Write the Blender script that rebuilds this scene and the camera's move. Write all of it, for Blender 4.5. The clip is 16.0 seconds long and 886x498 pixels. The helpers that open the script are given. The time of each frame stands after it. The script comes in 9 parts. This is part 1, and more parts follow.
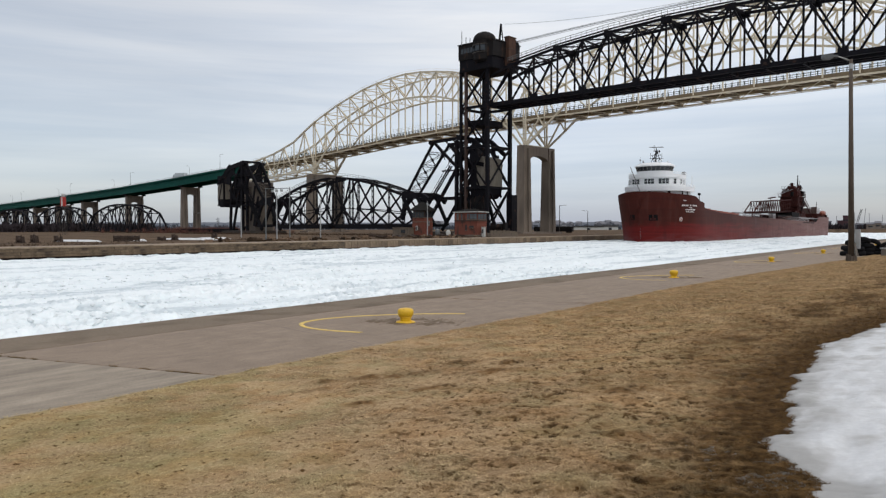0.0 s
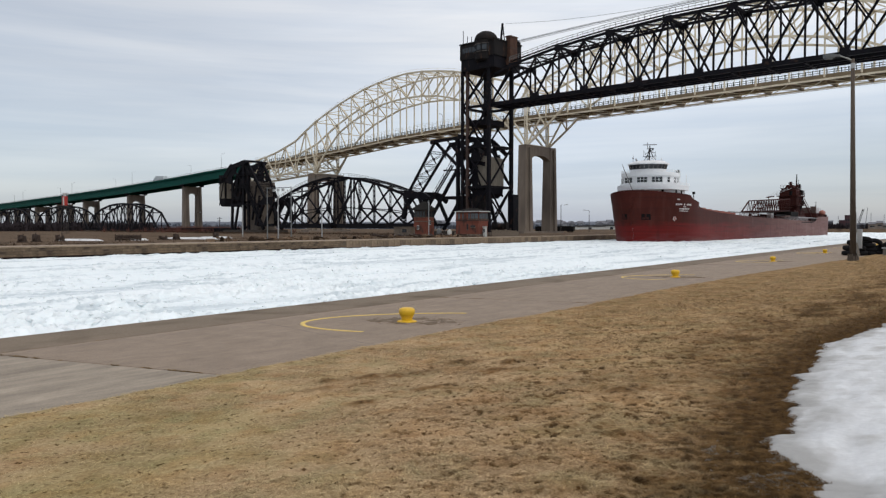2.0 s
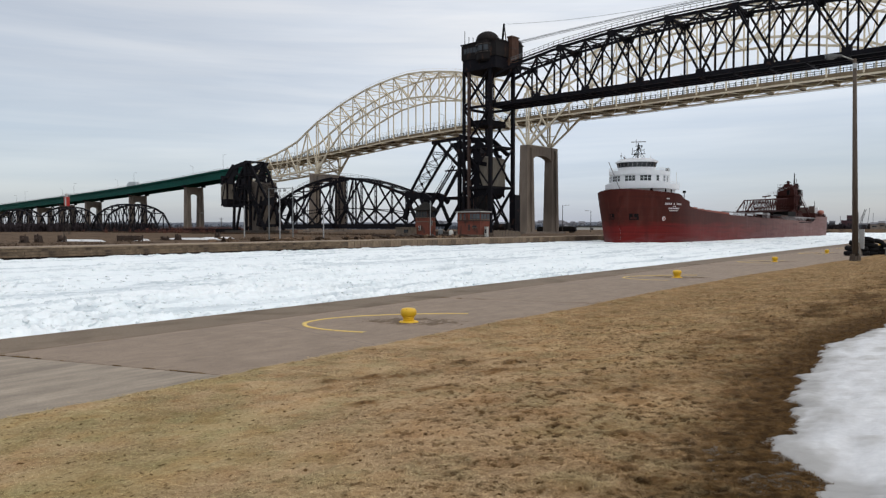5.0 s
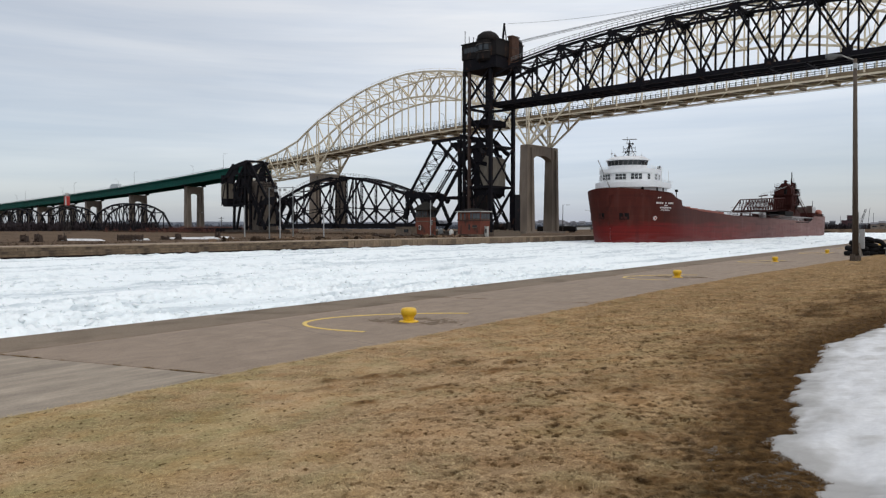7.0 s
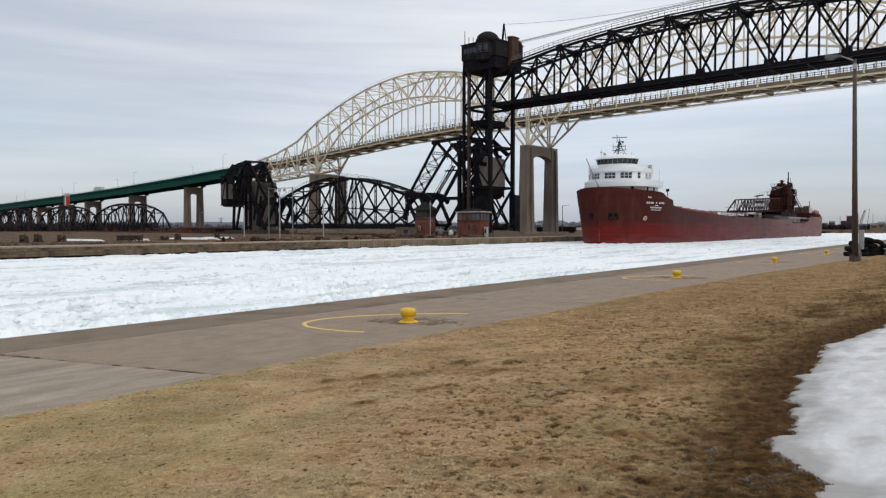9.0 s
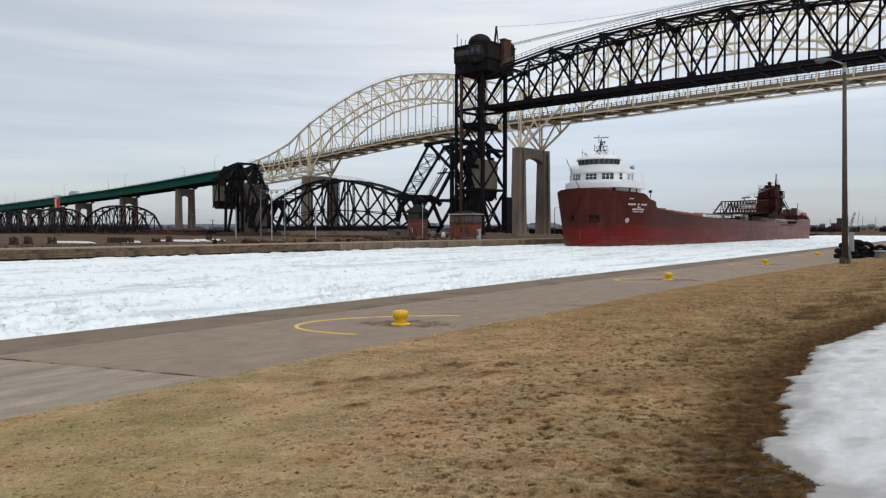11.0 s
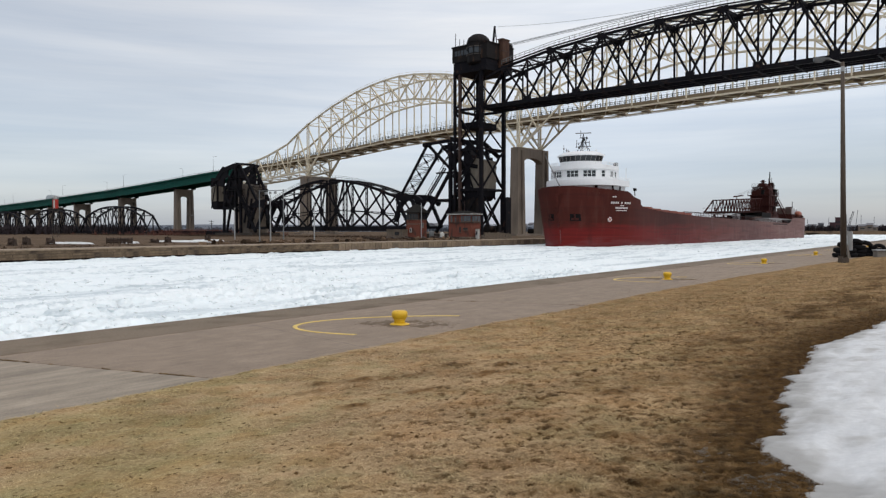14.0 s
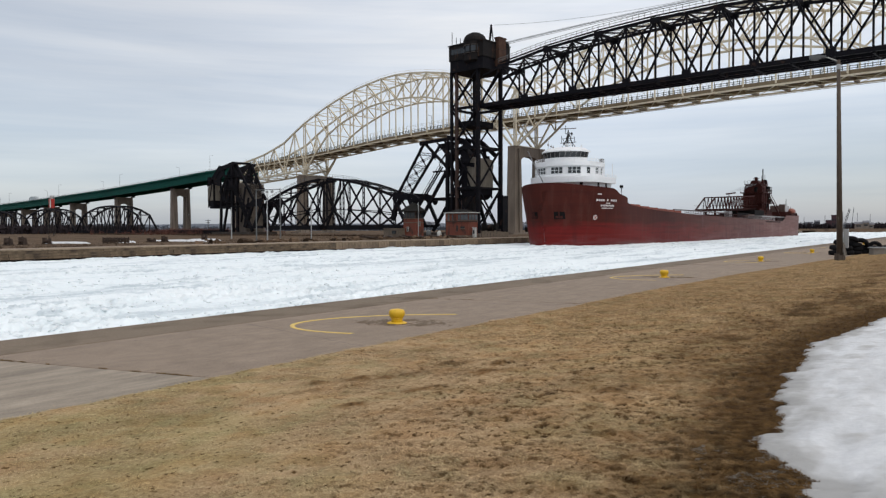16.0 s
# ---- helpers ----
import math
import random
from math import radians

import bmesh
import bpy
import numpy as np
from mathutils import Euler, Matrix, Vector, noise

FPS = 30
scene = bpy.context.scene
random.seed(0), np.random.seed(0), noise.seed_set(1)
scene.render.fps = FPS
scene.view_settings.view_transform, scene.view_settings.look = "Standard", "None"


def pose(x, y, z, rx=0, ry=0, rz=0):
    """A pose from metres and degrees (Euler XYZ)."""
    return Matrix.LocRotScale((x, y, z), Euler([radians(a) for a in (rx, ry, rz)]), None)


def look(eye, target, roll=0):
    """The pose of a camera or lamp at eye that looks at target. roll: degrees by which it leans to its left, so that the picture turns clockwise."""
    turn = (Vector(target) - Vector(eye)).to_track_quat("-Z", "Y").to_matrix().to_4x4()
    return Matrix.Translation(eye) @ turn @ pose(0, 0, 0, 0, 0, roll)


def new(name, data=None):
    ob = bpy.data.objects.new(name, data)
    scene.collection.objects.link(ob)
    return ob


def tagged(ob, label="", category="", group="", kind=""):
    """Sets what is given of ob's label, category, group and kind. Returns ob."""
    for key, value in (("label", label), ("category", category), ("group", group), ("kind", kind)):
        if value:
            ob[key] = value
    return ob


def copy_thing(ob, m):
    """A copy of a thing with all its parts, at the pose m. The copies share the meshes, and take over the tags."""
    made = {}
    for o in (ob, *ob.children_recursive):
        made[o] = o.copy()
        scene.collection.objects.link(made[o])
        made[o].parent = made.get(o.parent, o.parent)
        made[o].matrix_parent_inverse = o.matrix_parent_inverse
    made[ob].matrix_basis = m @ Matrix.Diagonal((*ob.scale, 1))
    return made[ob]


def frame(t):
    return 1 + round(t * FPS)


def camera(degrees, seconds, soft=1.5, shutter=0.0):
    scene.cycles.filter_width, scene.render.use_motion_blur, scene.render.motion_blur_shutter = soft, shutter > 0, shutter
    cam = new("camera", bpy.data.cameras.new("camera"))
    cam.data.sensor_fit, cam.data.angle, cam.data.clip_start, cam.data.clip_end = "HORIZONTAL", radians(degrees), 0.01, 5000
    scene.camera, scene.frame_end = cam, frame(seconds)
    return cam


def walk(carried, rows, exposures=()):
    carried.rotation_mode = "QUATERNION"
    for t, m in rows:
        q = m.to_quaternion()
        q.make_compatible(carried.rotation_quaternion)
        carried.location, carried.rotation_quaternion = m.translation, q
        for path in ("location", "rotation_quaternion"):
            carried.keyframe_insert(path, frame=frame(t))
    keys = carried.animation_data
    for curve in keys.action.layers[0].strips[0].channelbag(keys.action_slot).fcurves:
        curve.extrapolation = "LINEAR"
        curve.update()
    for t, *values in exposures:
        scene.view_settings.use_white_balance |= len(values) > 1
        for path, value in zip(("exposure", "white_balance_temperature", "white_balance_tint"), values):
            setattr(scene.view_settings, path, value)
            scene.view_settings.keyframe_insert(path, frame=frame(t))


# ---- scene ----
cam = camera(62.0, 16.0, 1.3)
EYE = Vector((0.0, 0.0, 2.35))

# seconds, heading from the canal's line, tilt, lean (degrees): a hand-held camera that stands and pans a little
HEADINGS = (
    (0.0, 36.372, -1.668, -0.000),
    (0.5, 36.417, -1.670, 0.015),
    (1.0, 36.446, -1.719, -0.016),
    (1.5, 36.503, -1.727, 0.029),
    (2.0, 36.475, -1.712, 0.037),
    (2.5, 36.417, -1.706, 0.009),
    (3.0, 36.359, -1.712, 0.067),
    (3.5, 36.369, -1.717, 0.016),
    (4.0, 36.537, -1.721, -0.018),
    (6.5, 36.619, -1.668, 0.014),
    (7.0, 36.613, -1.707, 0.052),
    (7.5, 36.743, -1.679, 0.073),
    (8.0, 36.755, -1.713, 0.077),
    (8.5, 36.623, -1.712, 0.055),
    (9.0, 36.585, -1.676, 0.074),
    (11.5, 35.931, -1.494, 0.097),
    (12.0, 35.994, -1.491, 0.090),
    (12.5, 35.997, -1.516, 0.106),
    (13.0, 35.987, -1.536, 0.030),
    (13.5, 36.019, -1.527, 0.053),
    (14.0, 35.904, -1.506, -0.034),
    (14.5, 35.760, -1.418, -0.099),
    (15.0, 35.814, -1.416, -0.105),
    (15.5, 35.640, -1.616, -0.171),
    (16.0, 35.679, -1.613, -0.179),
)


def aim(heading, tilt):
    a, p = radians(heading), radians(tilt)
    return EYE + 100 * Vector((math.cos(a) * math.cos(p), math.sin(a) * math.cos(p), math.sin(p)))


walk(cam, [(t, look(EYE, aim(a, p), r)) for t, a, p, r in HEADINGS], [(0.0, 0.0), (16.0, 0.0)])

# ---- world and sun: a high overcast, brighter towards the zenith ----
world = bpy.data.worlds.new("overcast")
scene.world = world
world.use_nodes = True
wt = world.node_tree
wt.nodes.clear()


def wnode(kind, **kw):
    n = wt.nodes.new(kind)
    for k, v in kw.items():
        n.inputs[k].default_value = v
    return n


w_out = wnode("ShaderNodeOutputWorld")
w_sky = wnode("ShaderNodeTexSky")
w_sky.sky_type, w_sky.sun_disc = "NISHITA", False
w_sky.sun_elevation, w_sky.sun_rotation = radians(48), radians(150)
w_geo = wnode("ShaderNodeTexCoord")
w_map = wnode("ShaderNodeMapping")
w_map.inputs["Scale"].default_value = (1.0, 1.0, 10.0)
w_n1 = wnode("ShaderNodeTexNoise", Scale=1.7, Detail=6.0, Roughness=0.55, Distortion=0.5)
w_sep = wnode("ShaderNodeSeparateXYZ")
w_ramp = wnode("ShaderNodeValToRGB")
w_grad = wnode("ShaderNodeValToRGB")
w_mul = wt.nodes.new("ShaderNodeMixRGB")
w_mul.blend_type, w_mul.inputs[0].default_value = "MULTIPLY", 1.0
w_bg_sky = wnode("ShaderNodeBackground", Strength=0.05)
w_bg_cloud = wnode("ShaderNodeBackground", Strength=0.985)
w_add = wnode("ShaderNodeAddShader")
ce = w_ramp.color_ramp.elements
ce[0].position, ce[0].color = 0.33, (0.86, 0.875, 0.905, 1)
ce[1].position, ce[1].color = 0.66, (1.06, 1.06, 1.06, 1)
ge = w_grad.color_ramp.elements
ge[0].position, ge[0].color = 0.0, (0.312, 0.350, 0.425, 1)
ge[1].position, ge[1].color = 1.0, (1.18, 1.15, 1.12, 1)
for at, c in ((0.10, (0.472, 0.498, 0.550, 1)), (0.17, (0.60, 0.612, 0.636, 1)), (0.30, (0.70, 0.704, 0.715, 1)), (0.55, (0.84, 0.825, 0.81, 1))):
    e = w_grad.color_ramp.elements.new(at)
    e.color = c
wl = wt.links.new
wl(w_geo.outputs["Generated"], w_map.inputs["Vector"])
wl(w_map.outputs[0], w_n1.inputs["Vector"])
wl(w_n1.outputs["Fac"], w_ramp.inputs[0])
wl(w_geo.outputs["Generated"], w_sep.inputs[0])
wl(w_sep.outputs["Z"], w_grad.inputs[0])
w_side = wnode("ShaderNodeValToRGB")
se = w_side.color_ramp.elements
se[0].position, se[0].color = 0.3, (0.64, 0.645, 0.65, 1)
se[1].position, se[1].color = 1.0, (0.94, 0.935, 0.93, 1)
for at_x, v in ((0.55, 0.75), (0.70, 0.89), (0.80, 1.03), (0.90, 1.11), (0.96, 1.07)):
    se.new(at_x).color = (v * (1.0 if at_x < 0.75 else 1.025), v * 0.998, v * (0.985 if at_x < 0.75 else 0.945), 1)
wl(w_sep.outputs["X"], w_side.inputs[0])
w_mul2 = wt.nodes.new("ShaderNodeMixRGB")
w_mul2.blend_type, w_mul2.inputs[0].default_value = "MULTIPLY", 1.0
wl(w_ramp.outputs[0], w_mul.inputs[1])
wl(w_grad.outputs[0], w_mul.inputs[2])
wl(w_mul.outputs[0], w_mul2.inputs[1])
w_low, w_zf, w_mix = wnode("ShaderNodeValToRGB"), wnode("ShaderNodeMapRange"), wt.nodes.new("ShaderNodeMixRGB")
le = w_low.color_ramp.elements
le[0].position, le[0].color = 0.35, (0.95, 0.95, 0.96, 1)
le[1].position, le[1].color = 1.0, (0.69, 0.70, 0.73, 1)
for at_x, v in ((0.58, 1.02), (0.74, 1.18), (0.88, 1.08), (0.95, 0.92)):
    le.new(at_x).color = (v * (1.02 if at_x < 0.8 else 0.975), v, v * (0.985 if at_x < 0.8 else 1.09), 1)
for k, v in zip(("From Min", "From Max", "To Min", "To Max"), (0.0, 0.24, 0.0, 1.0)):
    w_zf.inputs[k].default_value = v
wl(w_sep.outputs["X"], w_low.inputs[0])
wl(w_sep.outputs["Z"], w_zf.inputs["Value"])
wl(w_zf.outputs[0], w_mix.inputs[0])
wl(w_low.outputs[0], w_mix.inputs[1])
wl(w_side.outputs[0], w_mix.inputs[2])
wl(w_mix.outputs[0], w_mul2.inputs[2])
w_map2, w_n2, w_r2, w_mul3 = wnode("ShaderNodeMapping"), wnode("ShaderNodeTexNoise", Scale=2.1, Detail=7.0, Roughness=0.58, Distortion=0.3), wnode("ShaderNodeValToRGB"), wt.nodes.new("ShaderNodeMixRGB")
w_map2.inputs["Scale"].default_value = (1.0, 1.0, 19.0)
w_map2.inputs["Location"].default_value = (3.1, 1.7, 0.4)
w_mul3.blend_type, w_mul3.inputs[0].default_value = "MULTIPLY", 1.0
re_ = w_r2.color_ramp.elements
re_[0].position, re_[0].color = 0.36, (0.922, 0.93, 0.948, 1)
re_[1].position, re_[1].color = 0.62, (1.078, 1.05, 1.018, 1)
wl(w_geo.outputs["Generated"], w_map2.inputs["Vector"])
wl(w_map2.outputs[0], w_n2.inputs["Vector"])
wl(w_n2.outputs["Fac"], w_r2.inputs[0])
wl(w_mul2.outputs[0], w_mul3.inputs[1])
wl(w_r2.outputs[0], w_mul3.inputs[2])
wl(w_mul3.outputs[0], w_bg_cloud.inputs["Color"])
wl(w_sky.outputs[0], w_bg_sky.inputs["Color"])
wl(w_bg_sky.outputs[0], w_add.inputs[0])
wl(w_bg_cloud.outputs[0], w_add.inputs[1])
wl(w_add.outputs[0], w_out.inputs["Surface"])

sun_data = bpy.data.lights.new("sun", "SUN")
sun_data.energy, sun_data.angle, sun_data.color = 1.06, radians(25), (1.0, 0.96, 0.9)
sun = new("sun", sun_data)
sun.matrix_world = look((0, -100, 160), (60, 20, 0))

# ---- materials ----
def pmat(name, base, dark=None, light=None, big=0.5, fine=8.0, rough=0.7, metal=0.0, bump=0.2, detail=8.0, lo=0.35, hi=0.65,
         spot=None, spec=0.5, spot_scale=3.0, spot_lo=0.58, spot_hi=0.66, streak=1.0, rand=0.0, bump_dist=0.02, island=False):
    """Base colour that drifts at a large and at a fine scale, with spots (rust, stains), and a fine relief, in metres."""
    m = bpy.data.materials.new(name)
    m.use_nodes = True
    nt = m.node_tree
    nd, ln = nt.nodes, nt.links.new
    b = nd["Principled BSDF"]
    dark = dark or tuple(c * 0.7 for c in base)
    light = light or tuple(min(1, c * 1.25) for c in base)
    tc = nd.new("ShaderNodeTexCoord")
    mp = nd.new("ShaderNodeMapping")
    mp.inputs["Scale"].default_value = (1, 1, 1 / streak)
    ln(tc.outputs["Object"], mp.inputs[0])
    n1 = nd.new("ShaderNodeTexNoise")
    n1.inputs["Scale"].default_value, n1.inputs["Detail"].default_value = big, 4
    n2 = nd.new("ShaderNodeTexNoise")
    n2.inputs["Scale"].default_value, n2.inputs["Detail"].default_value = fine, detail
    n2.inputs["Roughness"].default_value = 0.65
    ln(mp.outputs[0], n1.inputs["Vector"])
    ln(mp.outputs[0], n2.inputs["Vector"])
    r1 = nd.new("ShaderNodeValToRGB")
    e = r1.color_ramp.elements
    e[0].position, e[0].color = lo, (*dark, 1)
    e[1].position, e[1].color = hi, (*base, 1)
    r2 = nd.new("ShaderNodeValToRGB")
    e = r2.color_ramp.elements
    e[0].position, e[0].color = 0.3, (*dark, 1)
    e[1].position, e[1].color = 0.7, (*light, 1)
    ln(n1.outputs["Fac"], r1.inputs[0])
    ln(n2.outputs["Fac"], r2.inputs[0])
    mx = nd.new("ShaderNodeMixRGB")
    mx.inputs[0].default_value = 0.5
    ln(r1.outputs[0], mx.inputs[1])
    ln(r2.outputs[0], mx.inputs[2])
    col = mx.outputs[0]
    if spot:
        n3 = nd.new("ShaderNodeTexNoise")
        n3.inputs["Scale"].default_value, n3.inputs["Detail"].default_value = spot_scale, 7
        ln(mp.outputs[0], n3.inputs["Vector"])
        r3 = nd.new("ShaderNodeMapRange")
        r3.inputs["From Min"].default_value, r3.inputs["From Max"].default_value = spot_lo, spot_hi
        ln(n3.outputs["Fac"], r3.inputs["Value"])
        mx2 = nd.new("ShaderNodeMixRGB")
        mx2.inputs[2].default_value = (*spot, 1)
        ln(r3.outputs[0], mx2.inputs[0])
        ln(col, mx2.inputs[1])
        col = mx2.outputs[0]
    if rand or island:
        if island:
            oi = nd.new("ShaderNodeNewGeometry")
            src = oi.outputs["Random Per Island"]
        else:
            oi = nd.new("ShaderNodeObjectInfo")
            src = oi.outputs["Random"]
        mr = nd.new("ShaderNodeMapRange")
        mr.inputs["To Min"].default_value, mr.inputs["To Max"].default_value = 1 - rand, 1 + rand
        ln(src, mr.inputs["Value"])
        hs = nd.new("ShaderNodeHueSaturation")
        ln(mr.outputs[0], hs.inputs["Value"])
        ln(col, hs.inputs["Color"])
        col = hs.outputs[0]
    ln(col, b.inputs["Base Color"])
    b.inputs["Roughness"].default_value, b.inputs["Metallic"].default_value = rough, metal
    if bump:
        bp = nd.new("ShaderNodeBump")
        bp.inputs["Strength"].default_value, bp.inputs["Distance"].default_value = bump, bump_dist
        ln(n2.outputs["Fac"], bp.inputs["Height"])
        ln(bp.outputs[0], b.inputs["Normal"])
    b.inputs["Specular IOR Level"].default_value = spec
    m.diffuse_color = (*base, 1)
    return m


BLACK_STEEL = pmat("black_painted_steel", (0.0064, 0.0062, 0.0096), (0.0032, 0.0031, 0.0048), (0.0145, 0.0132, 0.0165), 0.3, 3, 0.65, 0, 0.1, spec=0.10,
                   spot=(0.040, 0.022, 0.017), spot_scale=0.8, spot_lo=0.6, spot_hi=0.72)
RUST_STEEL = pmat("rusty_steel", (0.05, 0.026, 0.021), (0.025, 0.016, 0.014), (0.10, 0.05, 0.035), 0.3, 3, 0.8, 0, 0.1)
CREAM_STEEL = pmat("cream_painted_steel", (0.74, 0.655, 0.49), (0.60, 0.515, 0.365), (0.82, 0.75, 0.60), 0.2, 2, 0.55, 0, 0.05,
                   spot=(0.34, 0.22, 0.12), spot_scale=0.7, spot_lo=0.64, spot_hi=0.76)
DECK_BROWN = pmat("brown_floor_steel", (0.24, 0.18, 0.10), (0.15, 0.11, 0.07), (0.34, 0.26, 0.15), 0.2, 2, 0.7)
GREEN_STEEL = pmat("green_painted_girder", (0.006, 0.088, 0.066), (0.003, 0.060, 0.046), (0.011, 0.115, 0.088), 0.06, 0.7, 0.65, 0, 0.05, streak=3, spec=0.12)
RAIL_GREY = pmat("grey_railing_steel", (0.16, 0.17, 0.17), (0.10, 0.11, 0.11), (0.25, 0.26, 0.26), 0.4, 3, 0.6, 0.2, 0)
ROADWAY = pmat("road_deck_concrete", (0.24, 0.24, 0.23), (0.16, 0.16, 0.16), (0.3, 0.3, 0.29), 0.2, 4, 0.9)
PIER_CONCRETE = pmat("weathered_pier_concrete", (0.215, 0.172, 0.135), (0.14, 0.112, 0.088), (0.27, 0.222, 0.178), 0.08, 1.2, 0.9, 0, 0.3,
                     spot=(0.105, 0.085, 0.068), spot_scale=0.15, spot_lo=0.5, spot_hi=0.66, streak=4)
COUNTERWEIGHT = pmat("stained_counterweight_concrete", (0.235, 0.205, 0.158), (0.08, 0.07, 0.056), (0.30, 0.265, 0.21), 0.25, 1.5, 0.9, 0, 0.3, streak=4)


# ---- mesh tools ----
class Shape:
    """Gathers faces of one part."""

    def __init__(self):
        self.v, self.f = [], []

    def add(self, verts, faces):
        n = len(self.v)
        self.v += [tuple(p) for p in verts]
        self.f += [tuple(i + n for i in q) for q in faces]
        return self

    def bar(self, p, q, w, h=None, up=(0, 0, 1)):
        """A box from p to q, w wide and h high."""
        p, q = Vector(p), Vector(q)
        h = h or w
        d = (q - p).normalized()
        u = Vector(up)
        if abs(d.dot(u)) > 0.98:
            u = Vector((1, 0, 0)) if abs(d.x) < 0.9 else Vector((0, 1, 0))
        s = d.cross(u).normalized() * (w / 2)
        t = s.cross(d).normalized() * (h / 2)
        vs = [p - s - t, p + s - t, p + s + t, p - s + t, q - s - t, q + s - t, q + s + t, q - s + t]
        return self.add(vs, [(3, 2, 1, 0), (4, 5, 6, 7), (0, 1, 5, 4), (1, 2, 6, 5), (2, 3, 7, 6), (3, 0, 4, 7)])

    def box(self, x0, y0, z0, x1, y1, z1):
        vs = [(x0, y0, z0), (x1, y0, z0), (x1, y1, z0), (x0, y1, z0), (x0, y0, z1), (x1, y0, z1), (x1, y1, z1), (x0, y1, z1)]
        return self.add(vs, [(3, 2, 1, 0), (4, 5, 6, 7), (0, 1, 5, 4), (1, 2, 6, 5), (2, 3, 7, 6), (3, 0, 4, 7)])

    def tube(self, p, q, r, r2=None, n=8, caps=True):
        p, q = Vector(p), Vector(q)
        r2 = r if r2 is None else r2
        d = (q - p).normalized()
        u = Vector((0, 0, 1)) if abs(d.z) < 0.95 else Vector((1, 0, 0))
        a = d.cross(u).normalized()
        b = a.cross(d)
        vs = []
        for c, rr in ((p, r), (q, r2)):
            vs += [c + (a * math.cos(2 * math.pi * i / n) + b * math.sin(2 * math.pi * i / n)) * rr for i in range(n)]
        fs = [(i, n + i, n + (i + 1) % n, (i + 1) % n) for i in range(n)]
        if caps:
            fs += [tuple(range(n)), tuple(range(2 * n - 1, n - 1, -1))]
        return self.add(vs, fs)

    def sweep(self, pts, w, h):
        """One unbroken bar of w by h along a line of points in an upright plane."""
        pts = [Vector(p) for p in pts]
        n0 = len(self.v)
        for i, p in enumerate(pts):
            d = (pts[min(i + 1, len(pts) - 1)] - pts[max(i - 1, 0)]).normalized()
            s = d.cross(Vector((0, 0, 1))).normalized() * (w / 2)
            t = s.cross(d).normalized() * (h / 2)
            self.v += [tuple(p - s - t), tuple(p + s - t), tuple(p + s + t), tuple(p - s + t)]
        for i in range(len(pts) - 1):
            a, c = n0 + 4 * i, n0 + 4 * i + 4
            self.f += [(a + k, a + (k + 1) % 4, c + (k + 1) % 4, c + k) for k in range(4)]
        e = n0 + 4 * (len(pts) - 1)
        self.f += [(n0 + 3, n0 + 2, n0 + 1, n0), (e, e + 1, e + 2, e + 3)]
        return self

    def lathe(self, prof, n=20, at=(0, 0, 0)):
        """A profile of (radius, height) turned round the upright axis."""
        vs, fs = [], []
        for r, z in prof:
            vs += [(at[0] + r * math.cos(2 * math.pi * i / n), at[1] + r * math.sin(2 * math.pi * i / n), at[2] + z) for i in range(n)]
        for k in range(len(prof) - 1):
            fs += [(k * n + i, k * n + (i + 1) % n, (k + 1) * n + (i + 1) % n, (k + 1) * n + i) for i in range(n)]
        fs += [tuple(range(n - 1, -1, -1)), tuple(range((len(prof) - 1) * n, len(prof) * n))]
        return self.add(vs, fs)

    def prism(self, poly, lo, hi, axis="z"):
        """A polygon, pushed from lo to hi along an axis (the polygon's two numbers are the other two)."""
        n = len(poly)
        put = {"z": lambda a, b, c: (a, b, c), "y": lambda a, b, c: (a, c, b), "x": lambda a, b, c: (c, a, b)}[axis]
        vs = [put(a, b, lo) for a, b in poly] + [put(a, b, hi) for a, b in poly]
        fs = [tuple(range(n - 1, -1, -1)), tuple(range(n, 2 * n))] + [(i, (i + 1) % n, n + (i + 1) % n, n + i) for i in range(n)]
        return self.add(vs, fs)

    def mesh(self, name, smooth=False):
        me = bpy.data.meshes.new(name)
        me.from_pydata(self.v, [], self.f)
        bm = bmesh.new()
        bm.from_mesh(me)
        bmesh.ops.recalc_face_normals(bm, faces=bm.faces)
        bm.to_mesh(me)
        bm.free()
        if smooth:
            me.shade_smooth()
        return me


def part(name, shape, material, parent, label="", smooth=False):
    me = shape.mesh(name, smooth) if isinstance(shape, Shape) else shape
    if not me.materials:
        me.materials.append(material)
    ob = new(name, me)
    ob.parent = parent
    if label:
        tagged(ob, label)
    return ob


def thing(name, m, label, category, group="", kind=""):
    ob = new(name)
    ob.matrix_world = m
    ob.empty_display_size = 0.5
    return tagged(ob, label, category, group, kind)


def solid(name, shape, material, label, category, group="", kind="", smooth=False, m=None):
    """A thing that is one mesh."""
    me = shape.mesh(name, smooth) if isinstance(shape, Shape) else shape
    if not me.materials:
        me.materials.append(material)
    ob = new(name, me)
    if m is not None:
        ob.matrix_world = m
    return tagged(ob, label, category, group, kind)


